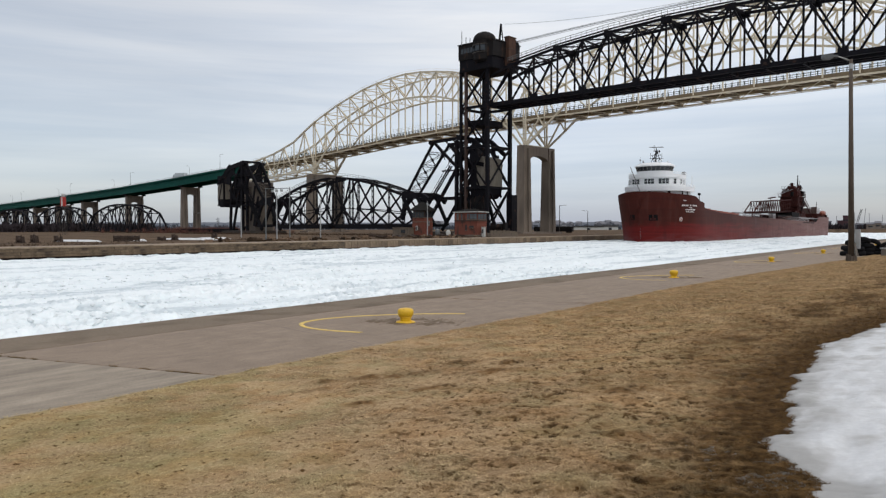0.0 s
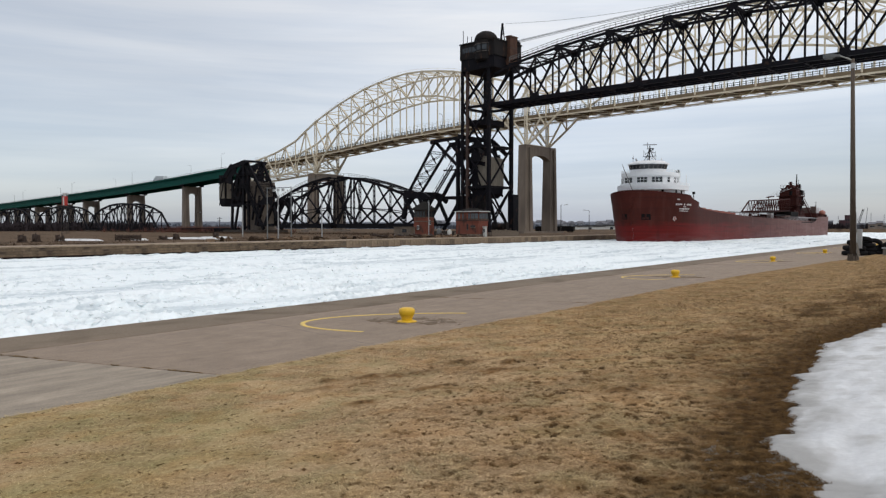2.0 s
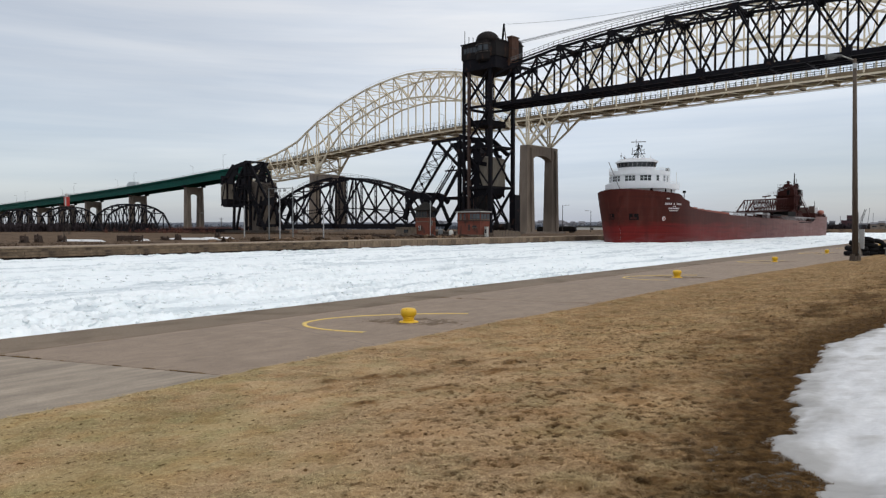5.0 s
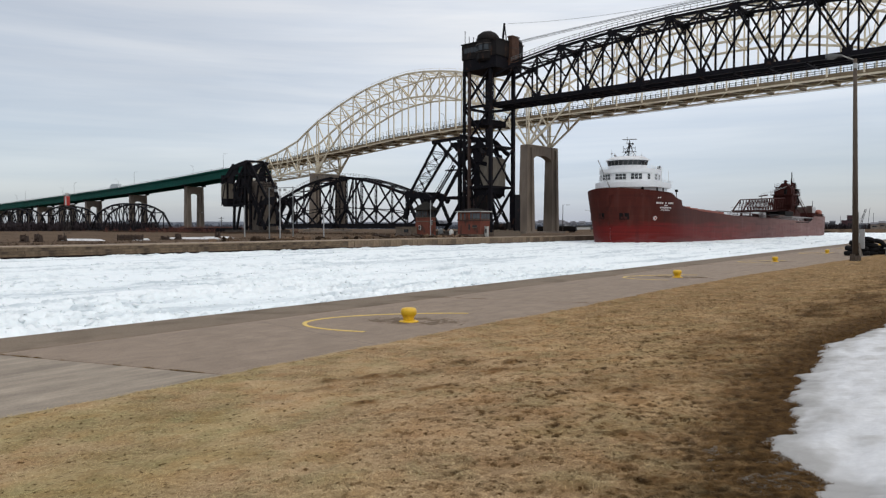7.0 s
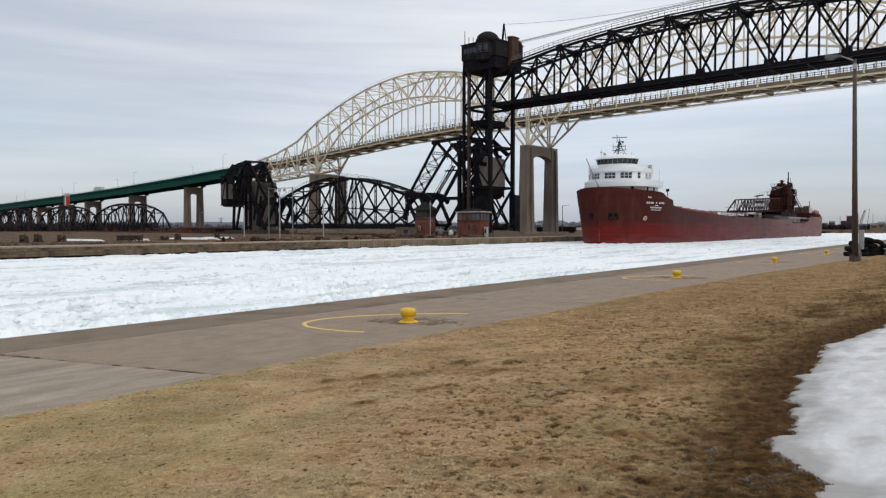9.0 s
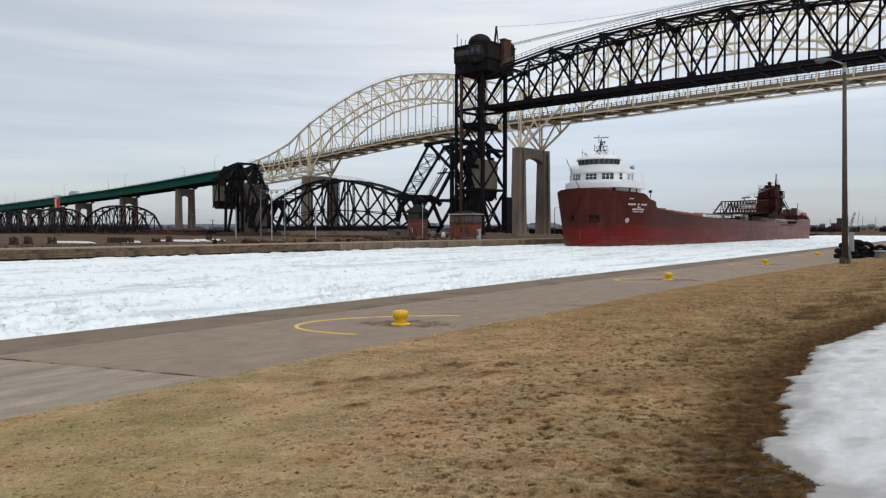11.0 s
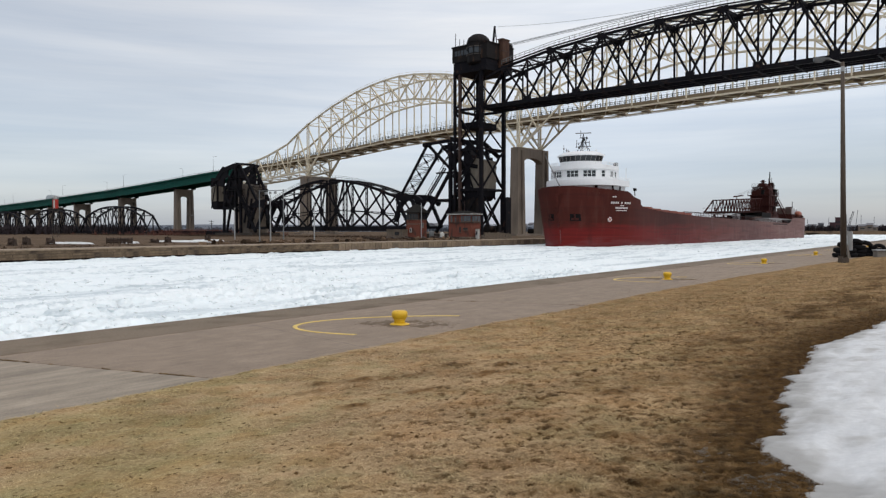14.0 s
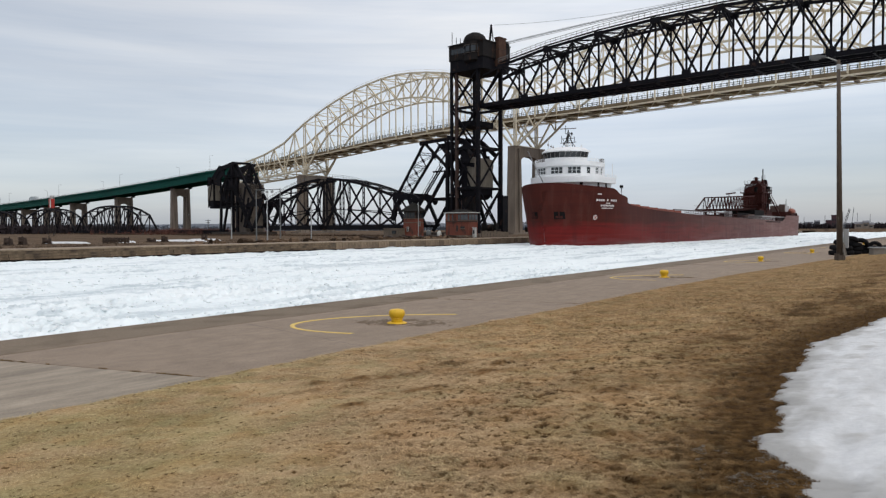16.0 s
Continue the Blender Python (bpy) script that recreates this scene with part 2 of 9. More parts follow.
def grid_mesh(name, xs, ys, zs):
    """A sheet over the lines xs and ys; zs[j, i] are its heights."""
    nx, ny = len(xs), len(ys)
    co = np.empty((ny, nx, 3))
    co[..., 0], co[..., 1], co[..., 2] = xs[None, :], ys[:, None], zs
    idx = np.arange(nx * ny).reshape(ny, nx)
    quads = np.stack([idx[:-1, :-1], idx[:-1, 1:], idx[1:, 1:], idx[1:, :-1]], -1).reshape(-1, 4)
    me = bpy.data.meshes.new(name)
    me.vertices.add(nx * ny)
    me.vertices.foreach_set("co", co.ravel())
    me.loops.add(quads.size)
    me.loops.foreach_set("vertex_index", quads.ravel())
    me.polygons.add(len(quads))
    me.polygons.foreach_set("loop_start", np.arange(len(quads)) * 4)
    me.update(calc_edges=True)
    me.shade_smooth()
    return me


def tri_mesh(name, co, tris, smooth=False):
    me = bpy.data.meshes.new(name)
    me.vertices.add(len(co))
    me.vertices.foreach_set("co", np.ascontiguousarray(co, dtype=np.float32).ravel())
    me.loops.add(tris.size)
    me.loops.foreach_set("vertex_index", np.ascontiguousarray(tris, dtype=np.int32).ravel())
    me.polygons.add(len(tris))
    me.polygons.foreach_set("loop_start", np.arange(len(tris)) * 3)
    me.update(calc_edges=True)
    if smooth:
        me.shade_smooth()
    return me


def vnoise(x, y, seed=0):
    """Smooth value noise, 0 to 1, on arrays."""
    xi, yi = np.floor(x).astype(np.int64), np.floor(y).astype(np.int64)
    u, v = x - xi, y - yi
    u, v = u * u * (3 - 2 * u), v * v * (3 - 2 * v)

    def h(a, b):
        n = (a * 374761393 + b * 668265263 + seed * 974634777) & 0x7FFFFFFF
        n = ((n ^ (n >> 13)) * 1274126177) & 0x7FFFFFFF
        return ((n ^ (n >> 16)) & 0xFFFF) / 65535.0

    return (h(xi, yi) * (1 - u) + h(xi + 1, yi) * u) * (1 - v) + (h(xi, yi + 1) * (1 - u) + h(xi + 1, yi + 1) * u) * v


def fbm(x, y, octaves=4, seed=0, gain=0.5):
    t, a, s = 0, 1.0, 0
    for k in range(octaves):
        t = t + a * vnoise(x * 2 ** k, y * 2 ** k, seed + k)
        s += a
        a *= gain
    return t / s


# the rail bridge and the road bridge run side by side: s towards the camera's bank, b away from the camera, z up
AX, BX = Vector((-0.103, -0.9947, 0)).normalized(), Vector((0.9947, -0.103, 0)).normalized()


def line_frame(x, y):
    m = Matrix.Identity(4)
    m.col[0][:3], m.col[1][:3], m.col[3][:3] = AX, BX, (x, y, 0)
    return m


RAIL = line_frame(174.3, 112.4)
ROAD = line_frame(256.0, 142.24)


def at(frame_m, s, b=0, z=0):
    return frame_m @ Matrix.Translation((s, b, z))


# ---- ground, canal and quays ----
ICE_Z, NEAR_Y, FAR_Y, GRASS_Y = -1.25, 16.7, 89.0, 9.7
ICE = pmat("packed_brash_ice", (0.875, 0.935, 0.948), (0.79, 0.875, 0.895), (0.94, 0.958, 0.962), 0.12, 3.5, 0.6, 0, 0.30,
           spot=(0.64, 0.71, 0.74), spot_scale=0.5, spot_lo=0.60, spot_hi=0.72, bump_dist=0.06)
ICE_BLOCK = pmat("ice_block", (0.83, 0.87, 0.885), (0.745, 0.80, 0.82), (0.88, 0.905, 0.91), 0.5, 5, 0.5, 0, 0.4, rand=0.08, island=True, bump_dist=0.03)
SNOW = pmat("old_granular_snow", (0.66, 0.672, 0.678), (0.53, 0.542, 0.55), (0.77, 0.775, 0.778), 1.1, 16, 0.6, 0, 0.5,
            spot=(0.42, 0.415, 0.40), spot_scale=2.6, spot_lo=0.52, spot_hi=0.74)
PAVING = pmat("weathered_quay_concrete", (0.252, 0.190, 0.138), (0.186, 0.138, 0.098), (0.345, 0.268, 0.200), 1.3, 46, 0.85, 0, 0.35,
              spot=(0.11, 0.083, 0.06), spot_scale=28, spot_lo=0.58, spot_hi=0.68, rand=0.05, bump_dist=0.03)
PAVING_PALE = pmat("pale_weathered_concrete", (0.285, 0.235, 0.178), (0.19, 0.155, 0.115), (0.385, 0.325, 0.255), 0.9, 34, 0.85, 0, 0.3,
                   spot=(0.17, 0.135, 0.10), spot_scale=20, spot_lo=0.62, spot_hi=0.72, bump_dist=0.03)
COPING = pmat("dark_stained_coping", (0.182, 0.137, 0.092), (0.115, 0.084, 0.054), (0.26, 0.20, 0.142), 0.5, 18, 0.9, 0, 0.4,
              spot=(0.115, 0.082, 0.050), spot_scale=0.7, spot_lo=0.50, spot_hi=0.64)
QUAY_FACE = pmat("stained_quay_wall", (0.12, 0.085, 0.055), (0.06, 0.044, 0.03), (0.18, 0.135, 0.095), 0.2, 2.5, 0.9, 0, 0.4, streak=3)
FAR_SOIL = pmat("far_bank_dead_grass", (0.125, 0.086, 0.057), (0.052, 0.036, 0.025), (0.215, 0.155, 0.105), 0.13, 1.1, 1.0, 0, 0.4, spec=0.03,
                spot=(0.060, 0.042, 0.030), spot_scale=0.12, bump_dist=0.1)


def lanes(m):
    """Long grey slushy lanes in the ice, along the canal."""
    nt = m.node_tree
    nd, ln = nt.nodes, nt.links.new
    b = nd["Principled BSDF"]
    src = b.inputs["Base Color"].links[0].from_socket
    tc, mp, no, mr, mx = nd.new("ShaderNodeTexCoord"), nd.new("ShaderNodeMapping"), nd.new("ShaderNodeTexNoise"), nd.new("ShaderNodeMapRange"), nd.new("ShaderNodeMixRGB")
    mp.inputs["Scale"].default_value = (0.05, 0.42, 1)
    no.inputs["Scale"].default_value, no.inputs["Detail"].default_value = 1.0, 9
    no.inputs["Roughness"].default_value = 0.62
    mr.inputs["From Min"].default_value, mr.inputs["From Max"].default_value = 0.50, 0.63
    mr.inputs["To Max"].default_value = 0.85
    mx.inputs[2].default_value = (0.50, 0.575, 0.61, 1)
    ln(tc.outputs["Object"], mp.inputs[0])
    ln(mp.outputs[0], no.inputs["Vector"])
    ln(no.outputs["Fac"], mr.inputs["Value"])
    ln(mr.outputs[0], mx.inputs[0])
    ln(src, mx.inputs[1])
    ln(mx.outputs[0], b.inputs["Base Color"])


lanes(ICE)


def lawn_height(x, y):
    t = np.clip((GRASS_Y - y) / GRASS_Y, 0, 1)
    base = 0.02 + 0.5 * t * t * (3 - 2 * t)
    lump = 0.05 * (fbm(x * 0.35, y * 0.35, 3, 11) - 0.5) + 0.022 * (fbm(x * 2.2, y * 2.2, 3, 5) - 0.5)
    return base + lump * np.clip((GRASS_Y - y) / 1.5, 0, 1)


def lawn_edge(x):
    return GRASS_Y + 0.25 * (fbm(x * 0.25, x * 0.0 + 3.1, 2, 21) - 0.5) + 0.22 * (fbm(x * 1.7, x * 0.0 + 7.7, 3, 22) - 0.5) - np.clip(x - 35, 0, 400) * 0.06 * (x < 80) - 2.7 * (x >= 80)


def sheet(name, xs, ys, zfun, material, label, category, m=None):
    X, Y = np.meshgrid(xs, ys)
    return solid(name, grid_mesh(name, xs, ys, zfun(X, Y)), material, label, category, kind="structure", m=m)


def spread(a, b, step, grow):
    """Lines from a to b, near ones step apart, then wider and wider."""
    out, d = [a], step
    while out[-1] < b:
        out.append(out[-1] + d)
        d *= grow
    return np.array(out)


# the bed under everything, out to the horizon
solid("ground", Shape().box(-4500, -4500, -9, 4500, 4500, -8), FAR_SOIL, "dark river bed and open ground out to the horizon", "ground", kind="structure")

# near bank behind and beside the lawn
solid("near_bank", Shape().box(-400, -4400, -8, 900, 7.2, -0.02), FAR_SOIL, "flat tan grassy bank behind the lawn", "ground", kind="structure")

# near quay: a mass of concrete under the paving
solid("quay_wall_near", Shape().box(-400, 7.2, -8, 900, NEAR_Y - 0.06, -0.16), QUAY_FACE, "concrete quay wall along the canal", "quay", kind="structure")

# far quay and bank
far_q = Shape().box(-400, FAR_Y, -8, 520, FAR_Y + 2.2, 0.0)
solid("quay_wall_far", far_q, QUAY_FACE, "stained concrete quay wall on the far side of the canal", "quay", kind="structure")


def far_height(X, Y):
    d = Y - FAR_Y
    rise = 0.25 * np.clip((d - 26) / 20, 0, 1) * np.clip((150 - X) / 20, 0, 1)
    return -0.05 + rise + 0.5 * (fbm(X * 0.05, Y * 0.05, 3, 31) - 0.5) * np.clip((d - 6) / 10, 0, 1)


sheet("far_bank", np.linspace(-1200, 3500, 160), FAR_Y + 2.2 + spread(0, 3500, 3, 1.06), far_height, FAR_SOIL,
      "brown winter bank across the canal, flat with dead grass", "ground")


def plates(X, Y, seed):
    """Broken plates: each cell has its own height and tilt, with a gap between cells."""
    xi, yi = np.floor(X), np.floor(Y)
    best, second, hgt = np.full(X.shape, 9.0), np.full(X.shape, 9.0), np.zeros(X.shape)

    def rnd(a, b, k):
        n = (a.astype(np.int64) * 374761393 + b.astype(np.int64) * 668265263 + (seed + k) * 974634777) & 0x7FFFFFFF
        n = ((n ^ (n >> 13)) * 1274126177) & 0x7FFFFFFF
        return ((n ^ (n >> 16)) & 0xFFFF) / 65535.0

    for dx in (-1, 0, 1):
        for dy in (-1, 0, 1):
            a, b = xi + dx, yi + dy
            ox, oy = X - (a + rnd(a, b, 1)), Y - (b + rnd(a, b, 2))
            d = np.hypot(ox, oy)
            h = rnd(a, b, 3) ** 1.6 + 0.9 * ox * (rnd(a, b, 4) - 0.5) + 0.9 * oy * (rnd(a, b, 5) - 0.5)
            nearer = d < best
            second = np.where(nearer, best, np.minimum(second, d))
            hgt = np.where(nearer, h, hgt)
            best = np.minimum(best, d)
    return hgt, np.clip((second - best) / 0.16, 0, 1)


def ice_height(X, Y):
    wx, wy = X + 0.35 * fbm(X * 1.7, Y * 1.7, 2, 47), Y + 0.35 * fbm(X * 1.7, Y * 1.7, 2, 48)
    big, gap_b = plates(wx * 0.75, wy * 0.9, 40)
    small, gap_s = plates(wx * 2.3, wy * 2.6, 60)
    rough = np.clip((fbm(X * 0.13, Y * 0.2, 3, 45) - 0.36) * 3.0, 0.08, 1)
    return (ICE_Z - 0.16 + 0.20 * big * (0.3 + 0.7 * rough) - 0.12 * (1 - gap_b) * rough + rough * (0.19 * small - 0.08 * (1 - gap_s))
            + 0.25 * (fbm(X * 3.0, Y * 3.8, 4, 44, 0.66) - 0.5) * (0.5 + 0.5 * rough) + 0.08 * fbm(X * 0.25, Y * 0.25, 2, 46))


ICE_X = np.concatenate([-spread(0, 40, 0.8, 1.1)[::-1] - 0.01, np.arange(0, 5, 0.5), 5 + spread(0, 45, 0.09, 1.0), 50.2 + spread(0, 1500, 0.14, 1.012)])
ICE_Y = np.concatenate([NEAR_Y - 0.1 + spread(0, 14, 0.085, 1.003), NEAR_Y + 14.2 + spread(0, 60, 0.14, 1.012)])
sheet("ice_field", ICE_X, ICE_Y[ICE_Y < FAR_Y + 0.3], ice_height, ICE, "white brash ice packed in the canal", "ice")
ice_field = bpy.data.objects["ice_field"]
ice_field["kind"] = "stuff"
solid("water", Shape().box(-400, -4000, -8, 4400, 4000, ICE_Z - 1.2), ICE, "frozen river under snow out to the far shore", "ice", kind="structure")


# ---- near bank: paving, lawn, snow ----
def crack_mat(m, scale, width, colour):
    """Adds thin cracks with a course of their own to a material."""
    nt = m.node_tree
    nd, ln = nt.nodes, nt.links.new
    b = nd["Principled BSDF"]
    src = b.inputs["Base Color"].links[0].from_socket
    tc, vo, no = nd.new("ShaderNodeTexCoord"), nd.new("ShaderNodeTexVoronoi"), nd.new("ShaderNodeTexNoise")
    vo.feature = "DISTANCE_TO_EDGE"
    vo.inputs["Scale"].default_value = scale
    no.inputs["Scale"].default_value, no.inputs["Detail"].default_value = 1.3, 6
    mix = nd.new("ShaderNodeMixRGB")
    mix.inputs[0].default_value = 0.18
    ln(tc.outputs["Object"], no.inputs["Vector"])
    ln(tc.outputs["Object"], mix.inputs[1])
    ln(no.outputs["Color"], mix.inputs[2])
    ln(mix.outputs[0], vo.inputs["Vector"])
    mr = nd.new("ShaderNodeMapRange")
    mr.inputs["From Min"].default_value, mr.inputs["From Max"].default_value = 0.0, width
    mr.inputs["To Min"].default_value, mr.inputs["To Max"].default_value = 1.0, 0.0
    ln(vo.outputs["Distance"], mr.inputs["Value"])
    mx = nd.new("ShaderNodeMixRGB")
    mx.inputs[2].default_value = (*colour, 1)
    ln(mr.outputs[0], mx.inputs[0])
    ln(src, mx.inputs[1])
    ln(mx.outputs[0], b.inputs["Base Color"])


def scoured(m, amount):
    """Pale and dark plough scrapes drawn slantwise over the slabs."""
    nt = m.node_tree
    nd, ln = nt.nodes, nt.links.new
    b = nd["Principled BSDF"]
    src = b.inputs["Base Color"].links[0].from_socket
    tc, mp, no, mr, mx = nd.new("ShaderNodeTexCoord"), nd.new("ShaderNodeMapping"), nd.new("ShaderNodeTexNoise"), nd.new("ShaderNodeMapRange"), nd.new("ShaderNodeMixRGB")
    mp.inputs["Rotation"].default_value = (0, 0, radians(52))
    mp.inputs["Scale"].default_value = (0.35, 2.6, 1)
    no.inputs["Scale"].default_value, no.inputs["Detail"].default_value = 1.2, 9
    no.inputs["Roughness"].default_value = 0.62
    mr.inputs["From Min"].default_value, mr.inputs["From Max"].default_value = 0.32, 0.68
    mr.inputs["To Min"].default_value, mr.inputs["To Max"].default_value = 1 - 0.32 * amount, 1 + 0.36 * amount
    mx.blend_type, mx.inputs[0].default_value = "MULTIPLY", 1.0
    ln(tc.outputs["Object"], mp.inputs[0])
    ln(mp.outputs[0], no.inputs["Vector"])
    ln(no.outputs["Fac"], mr.inputs["Value"])
    ln(src, mx.inputs[1])
    ln(mr.outputs[0], mx.inputs[2])
    ln(mx.outputs[0], b.inputs["Base Color"])


def edge_stain(m, colour):
    """Damp brown dirt that has crept in from the quay's edge, with a ragged border, and faint drag streaks along the slabs."""
    nt = m.node_tree
    nd, ln = nt.nodes, nt.links.new
    b = nd["Principled BSDF"]
    src = b.inputs["Base Color"].links[0].from_socket
    tc, sep, no, ad, mr = nd.new("ShaderNodeTexCoord"), nd.new("ShaderNodeSeparateXYZ"), nd.new("ShaderNodeTexNoise"), nd.new("ShaderNodeMath"), nd.new("ShaderNodeMapRange")
    no.inputs["Scale"].default_value, no.inputs["Detail"].default_value = 0.9, 8
    ad.operation = "MULTIPLY_ADD"
    ad.inputs[1].default_value = 1.2
    ln(tc.outputs["Object"], sep.inputs[0])
    ln(tc.outputs["Object"], no.inputs["Vector"])
    ln(no.outputs["Fac"], ad.inputs[0])
    ln(sep.outputs["Y"], ad.inputs[2])
    mr.inputs["From Min"].default_value, mr.inputs["From Max"].default_value = 15.35, 15.6
    mr.inputs["To Max"].default_value = 0.6
    ln(ad.outputs[0], mr.inputs["Value"])
    mx = nd.new("ShaderNodeMixRGB")
    mx.inputs[2].default_value = (*colour, 1)
    ln(mr.outputs[0], mx.inputs[0])
    ln(src, mx.inputs[1])
    mp, n2, r2, mx2 = nd.new("ShaderNodeMapping"), nd.new("ShaderNodeTexNoise"), nd.new("ShaderNodeMapRange"), nd.new("ShaderNodeMixRGB")
    mp.inputs["Scale"].default_value = (1.6, 2.4, 1)
    n2.inputs["Scale"].default_value, n2.inputs["Detail"].default_value = 1.5, 10
    r2.inputs["From Min"].default_value, r2.inputs["From Max"].default_value = 0.3, 0.7
    r2.inputs["To Min"].default_value, r2.inputs["To Max"].default_value = 0.90, 1.09
    mx2.blend_type, mx2.inputs[0].default_value = "MULTIPLY", 1.0
    ln(tc.outputs["Object"], mp.inputs[0])
    ln(mp.outputs[0], n2.inputs["Vector"])
    ln(n2.outputs["Fac"], r2.inputs["Value"])
    ln(mx.outputs[0], mx2.inputs[1])
    ln(r2.outputs[0], mx2.inputs[2])
    ln(mx2.outputs[0], b.inputs["Base Color"])


for m_p in (PAVING, PAVING_PALE):
    crack_mat(m_p, 0.11, 0.0013, (0.07, 0.058, 0.05))
    scoured(m_p, 0.85 if m_p is PAVING_PALE else 0.3)
    edge_stain(m_p, (0.108, 0.078, 0.050))
pavement = tagged(new("pavement"), "worn brown-grey concrete quay pavement in long slabs", "pavement", kind="structure")
SLAB, SKEW = 13.75, -0.27
for i in range(-3, 46):
    x0, x1 = 6.4 + i * SLAB + 0.008, 6.4 + (i + 1) * SLAB - 0.008
    for y0, y1, mat_s, nm in ((7.3, 14.72, PAVING, "slab"), (14.745, NEAR_Y, COPING, "coping_stone")):
        sh = Shape()
        lo = [(x0 + SKEW * (y0 - 13), y0), (x1 + SKEW * (y0 - 13), y0), (x1 + SKEW * (y1 - 13), y1), (x0 + SKEW * (y1 - 13), y1)]
        e = 0.015
        inn = [(lo[0][0] + e, lo[0][1] + e), (lo[1][0] - e, lo[1][1] + e), (lo[2][0] - e, lo[2][1] - e), (lo[3][0] + e, lo[3][1] - e)]
        dz = 0.004 * math.sin(i * 2.3)
        sh.add([(a, b, -0.5) for a, b in lo] + [(a, b, -0.012 + dz) for a, b in lo] + [(a, b, dz) for a, b in inn],
               [(3, 2, 1, 0), (0, 1, 5, 4), (1, 2, 6, 5), (2, 3, 7, 6), (3, 0, 4, 7), (4, 5, 9, 8), (5, 6, 10, 9), (6, 7, 11, 10), (7, 4, 8, 11), (8, 9, 10, 11)])
        part(nm, sh, PAVING_PALE if i < 0 and nm == "slab" else mat_s, pavement)

SNOW_X = (-1.5, 2.2, 3.6, 5.5, 6.0, 7.0, 8.7, 10.6, 13.3, 14.3, 16.0, 18.0, 22.0, 30.0)
SNOW_Y = (-30.0, -8.0, 0.1, 0.90, 1.13, 1.50, 1.66, 1.95, 2.10, 1.82, 1.62, 1.40, 0.6, -3.0)


def snow_edge(x, y):
    return np.interp(x, SNOW_X, SNOW_Y) + 0.22 * (fbm(x * 1.5, y * 0.6, 3, 51) - 0.5) + 0.26 * (fbm(x * 6.0, y * 2.5, 3, 52, 0.65) - 0.5) + 0.14 * (fbm(x * 15.0, y * 9.0, 3, 53, 0.6) - 0.5)


# old scuffs where the turf was torn up: place and half length
SCARS = ((7.7, 7.84, 0.16), (8.19, 7.39, 0.3), (8.42, 7.08, 0.28), (8.8, 6.9, 0.3), (9.79, 6.86, 0.34), (9.33, 5.86, 0.3), (7.91, 5.91, 0.26), (7.19, 7.49, 0.2), (10.18, 6.13, 0.3), (10.5, 5.24, 0.3), (6.7, 6.19, 0.2), (8.53, 3.49, 0.3))


def scars(x, y):
    out = np.zeros(np.shape(x))
    for a, b, l in SCARS:
        u, v = (x - a) * 0.81 - (y - b) * 0.59, (x - a) * 0.59 + (y - b) * 0.81
        out = np.maximum(out, np.exp(-(u / l) ** 2 - (v / (0.16 * l / 0.3 + 0.03)) ** 2))
    return out * np.clip(1.9 * fbm(x * 9, y * 9, 3, 68, 0.7) - 0.25, 0, 1)


def wetness(x, y):
    """How wet and dark the soil is: a broad band along the snow, and old puddle tracks across the lawn."""
    d = y - np.interp(x, SNOW_X, SNOW_Y)
    w = np.clip(1.0 - d / ((0.5 + 1.0 * fbm(x * 0.8, y * 0.8, 4, 61, 0.6)) * (1 + 0.9 * np.clip((6.5 - x) / 2.5, 0, 1))), 0, 1) * (0.15 + 1.5 * fbm(x * 8, y * 8.5, 3, 67, 0.75))
    track = np.exp(-((y - (3.4 - 0.075 * np.clip(x - 15, 0, 7))) / (0.35 + 0.02 * x)) ** 2) * np.clip((x - 9) / 5, 0, 1) * np.clip((fbm(x * 1.1, y * 1.8, 4, 62, 0.65) - 0.42) * 5, 0, 1)
    there = np.clip((1.2 - (y - x)) / 3.6, 0.18, 1) * np.clip((9.4 - y) / 3.0, 0.2, 1)
    spots = np.clip((fbm(x * 14.0, y * 15.0, 3, 63, 0.65) - 0.575) * 12, 0, 1) * np.clip((np.asarray(x) - 2.3) / 0.3, 0, 1) * np.clip((np.asarray(y) + 1.8) / 0.3, 0, 1) * np.clip((fbm(x * 0.9, y * 1.1, 3, 64) - 0.30) * 5, 0.5, 1) * there
    broad = np.clip(0.38 - 0.12 * d, 0.0, 0.38) * (0.55 + 0.9 * fbm(x * 0.9, y * 0.9, 4, 65, 0.6)) + 0.20 * np.clip((x - 11) / 10, 0, 1)
    mott = 0.62 * (fbm(x * 5.5, y * 6.0, 4, 66, 0.75) - 0.5) * np.clip(there, 0.4, 1)
    return np.clip(1.15 * w + 0.6 * track + 0.85 * spots + broad + mott + 0.95 * scars(x, y), 0, 1)


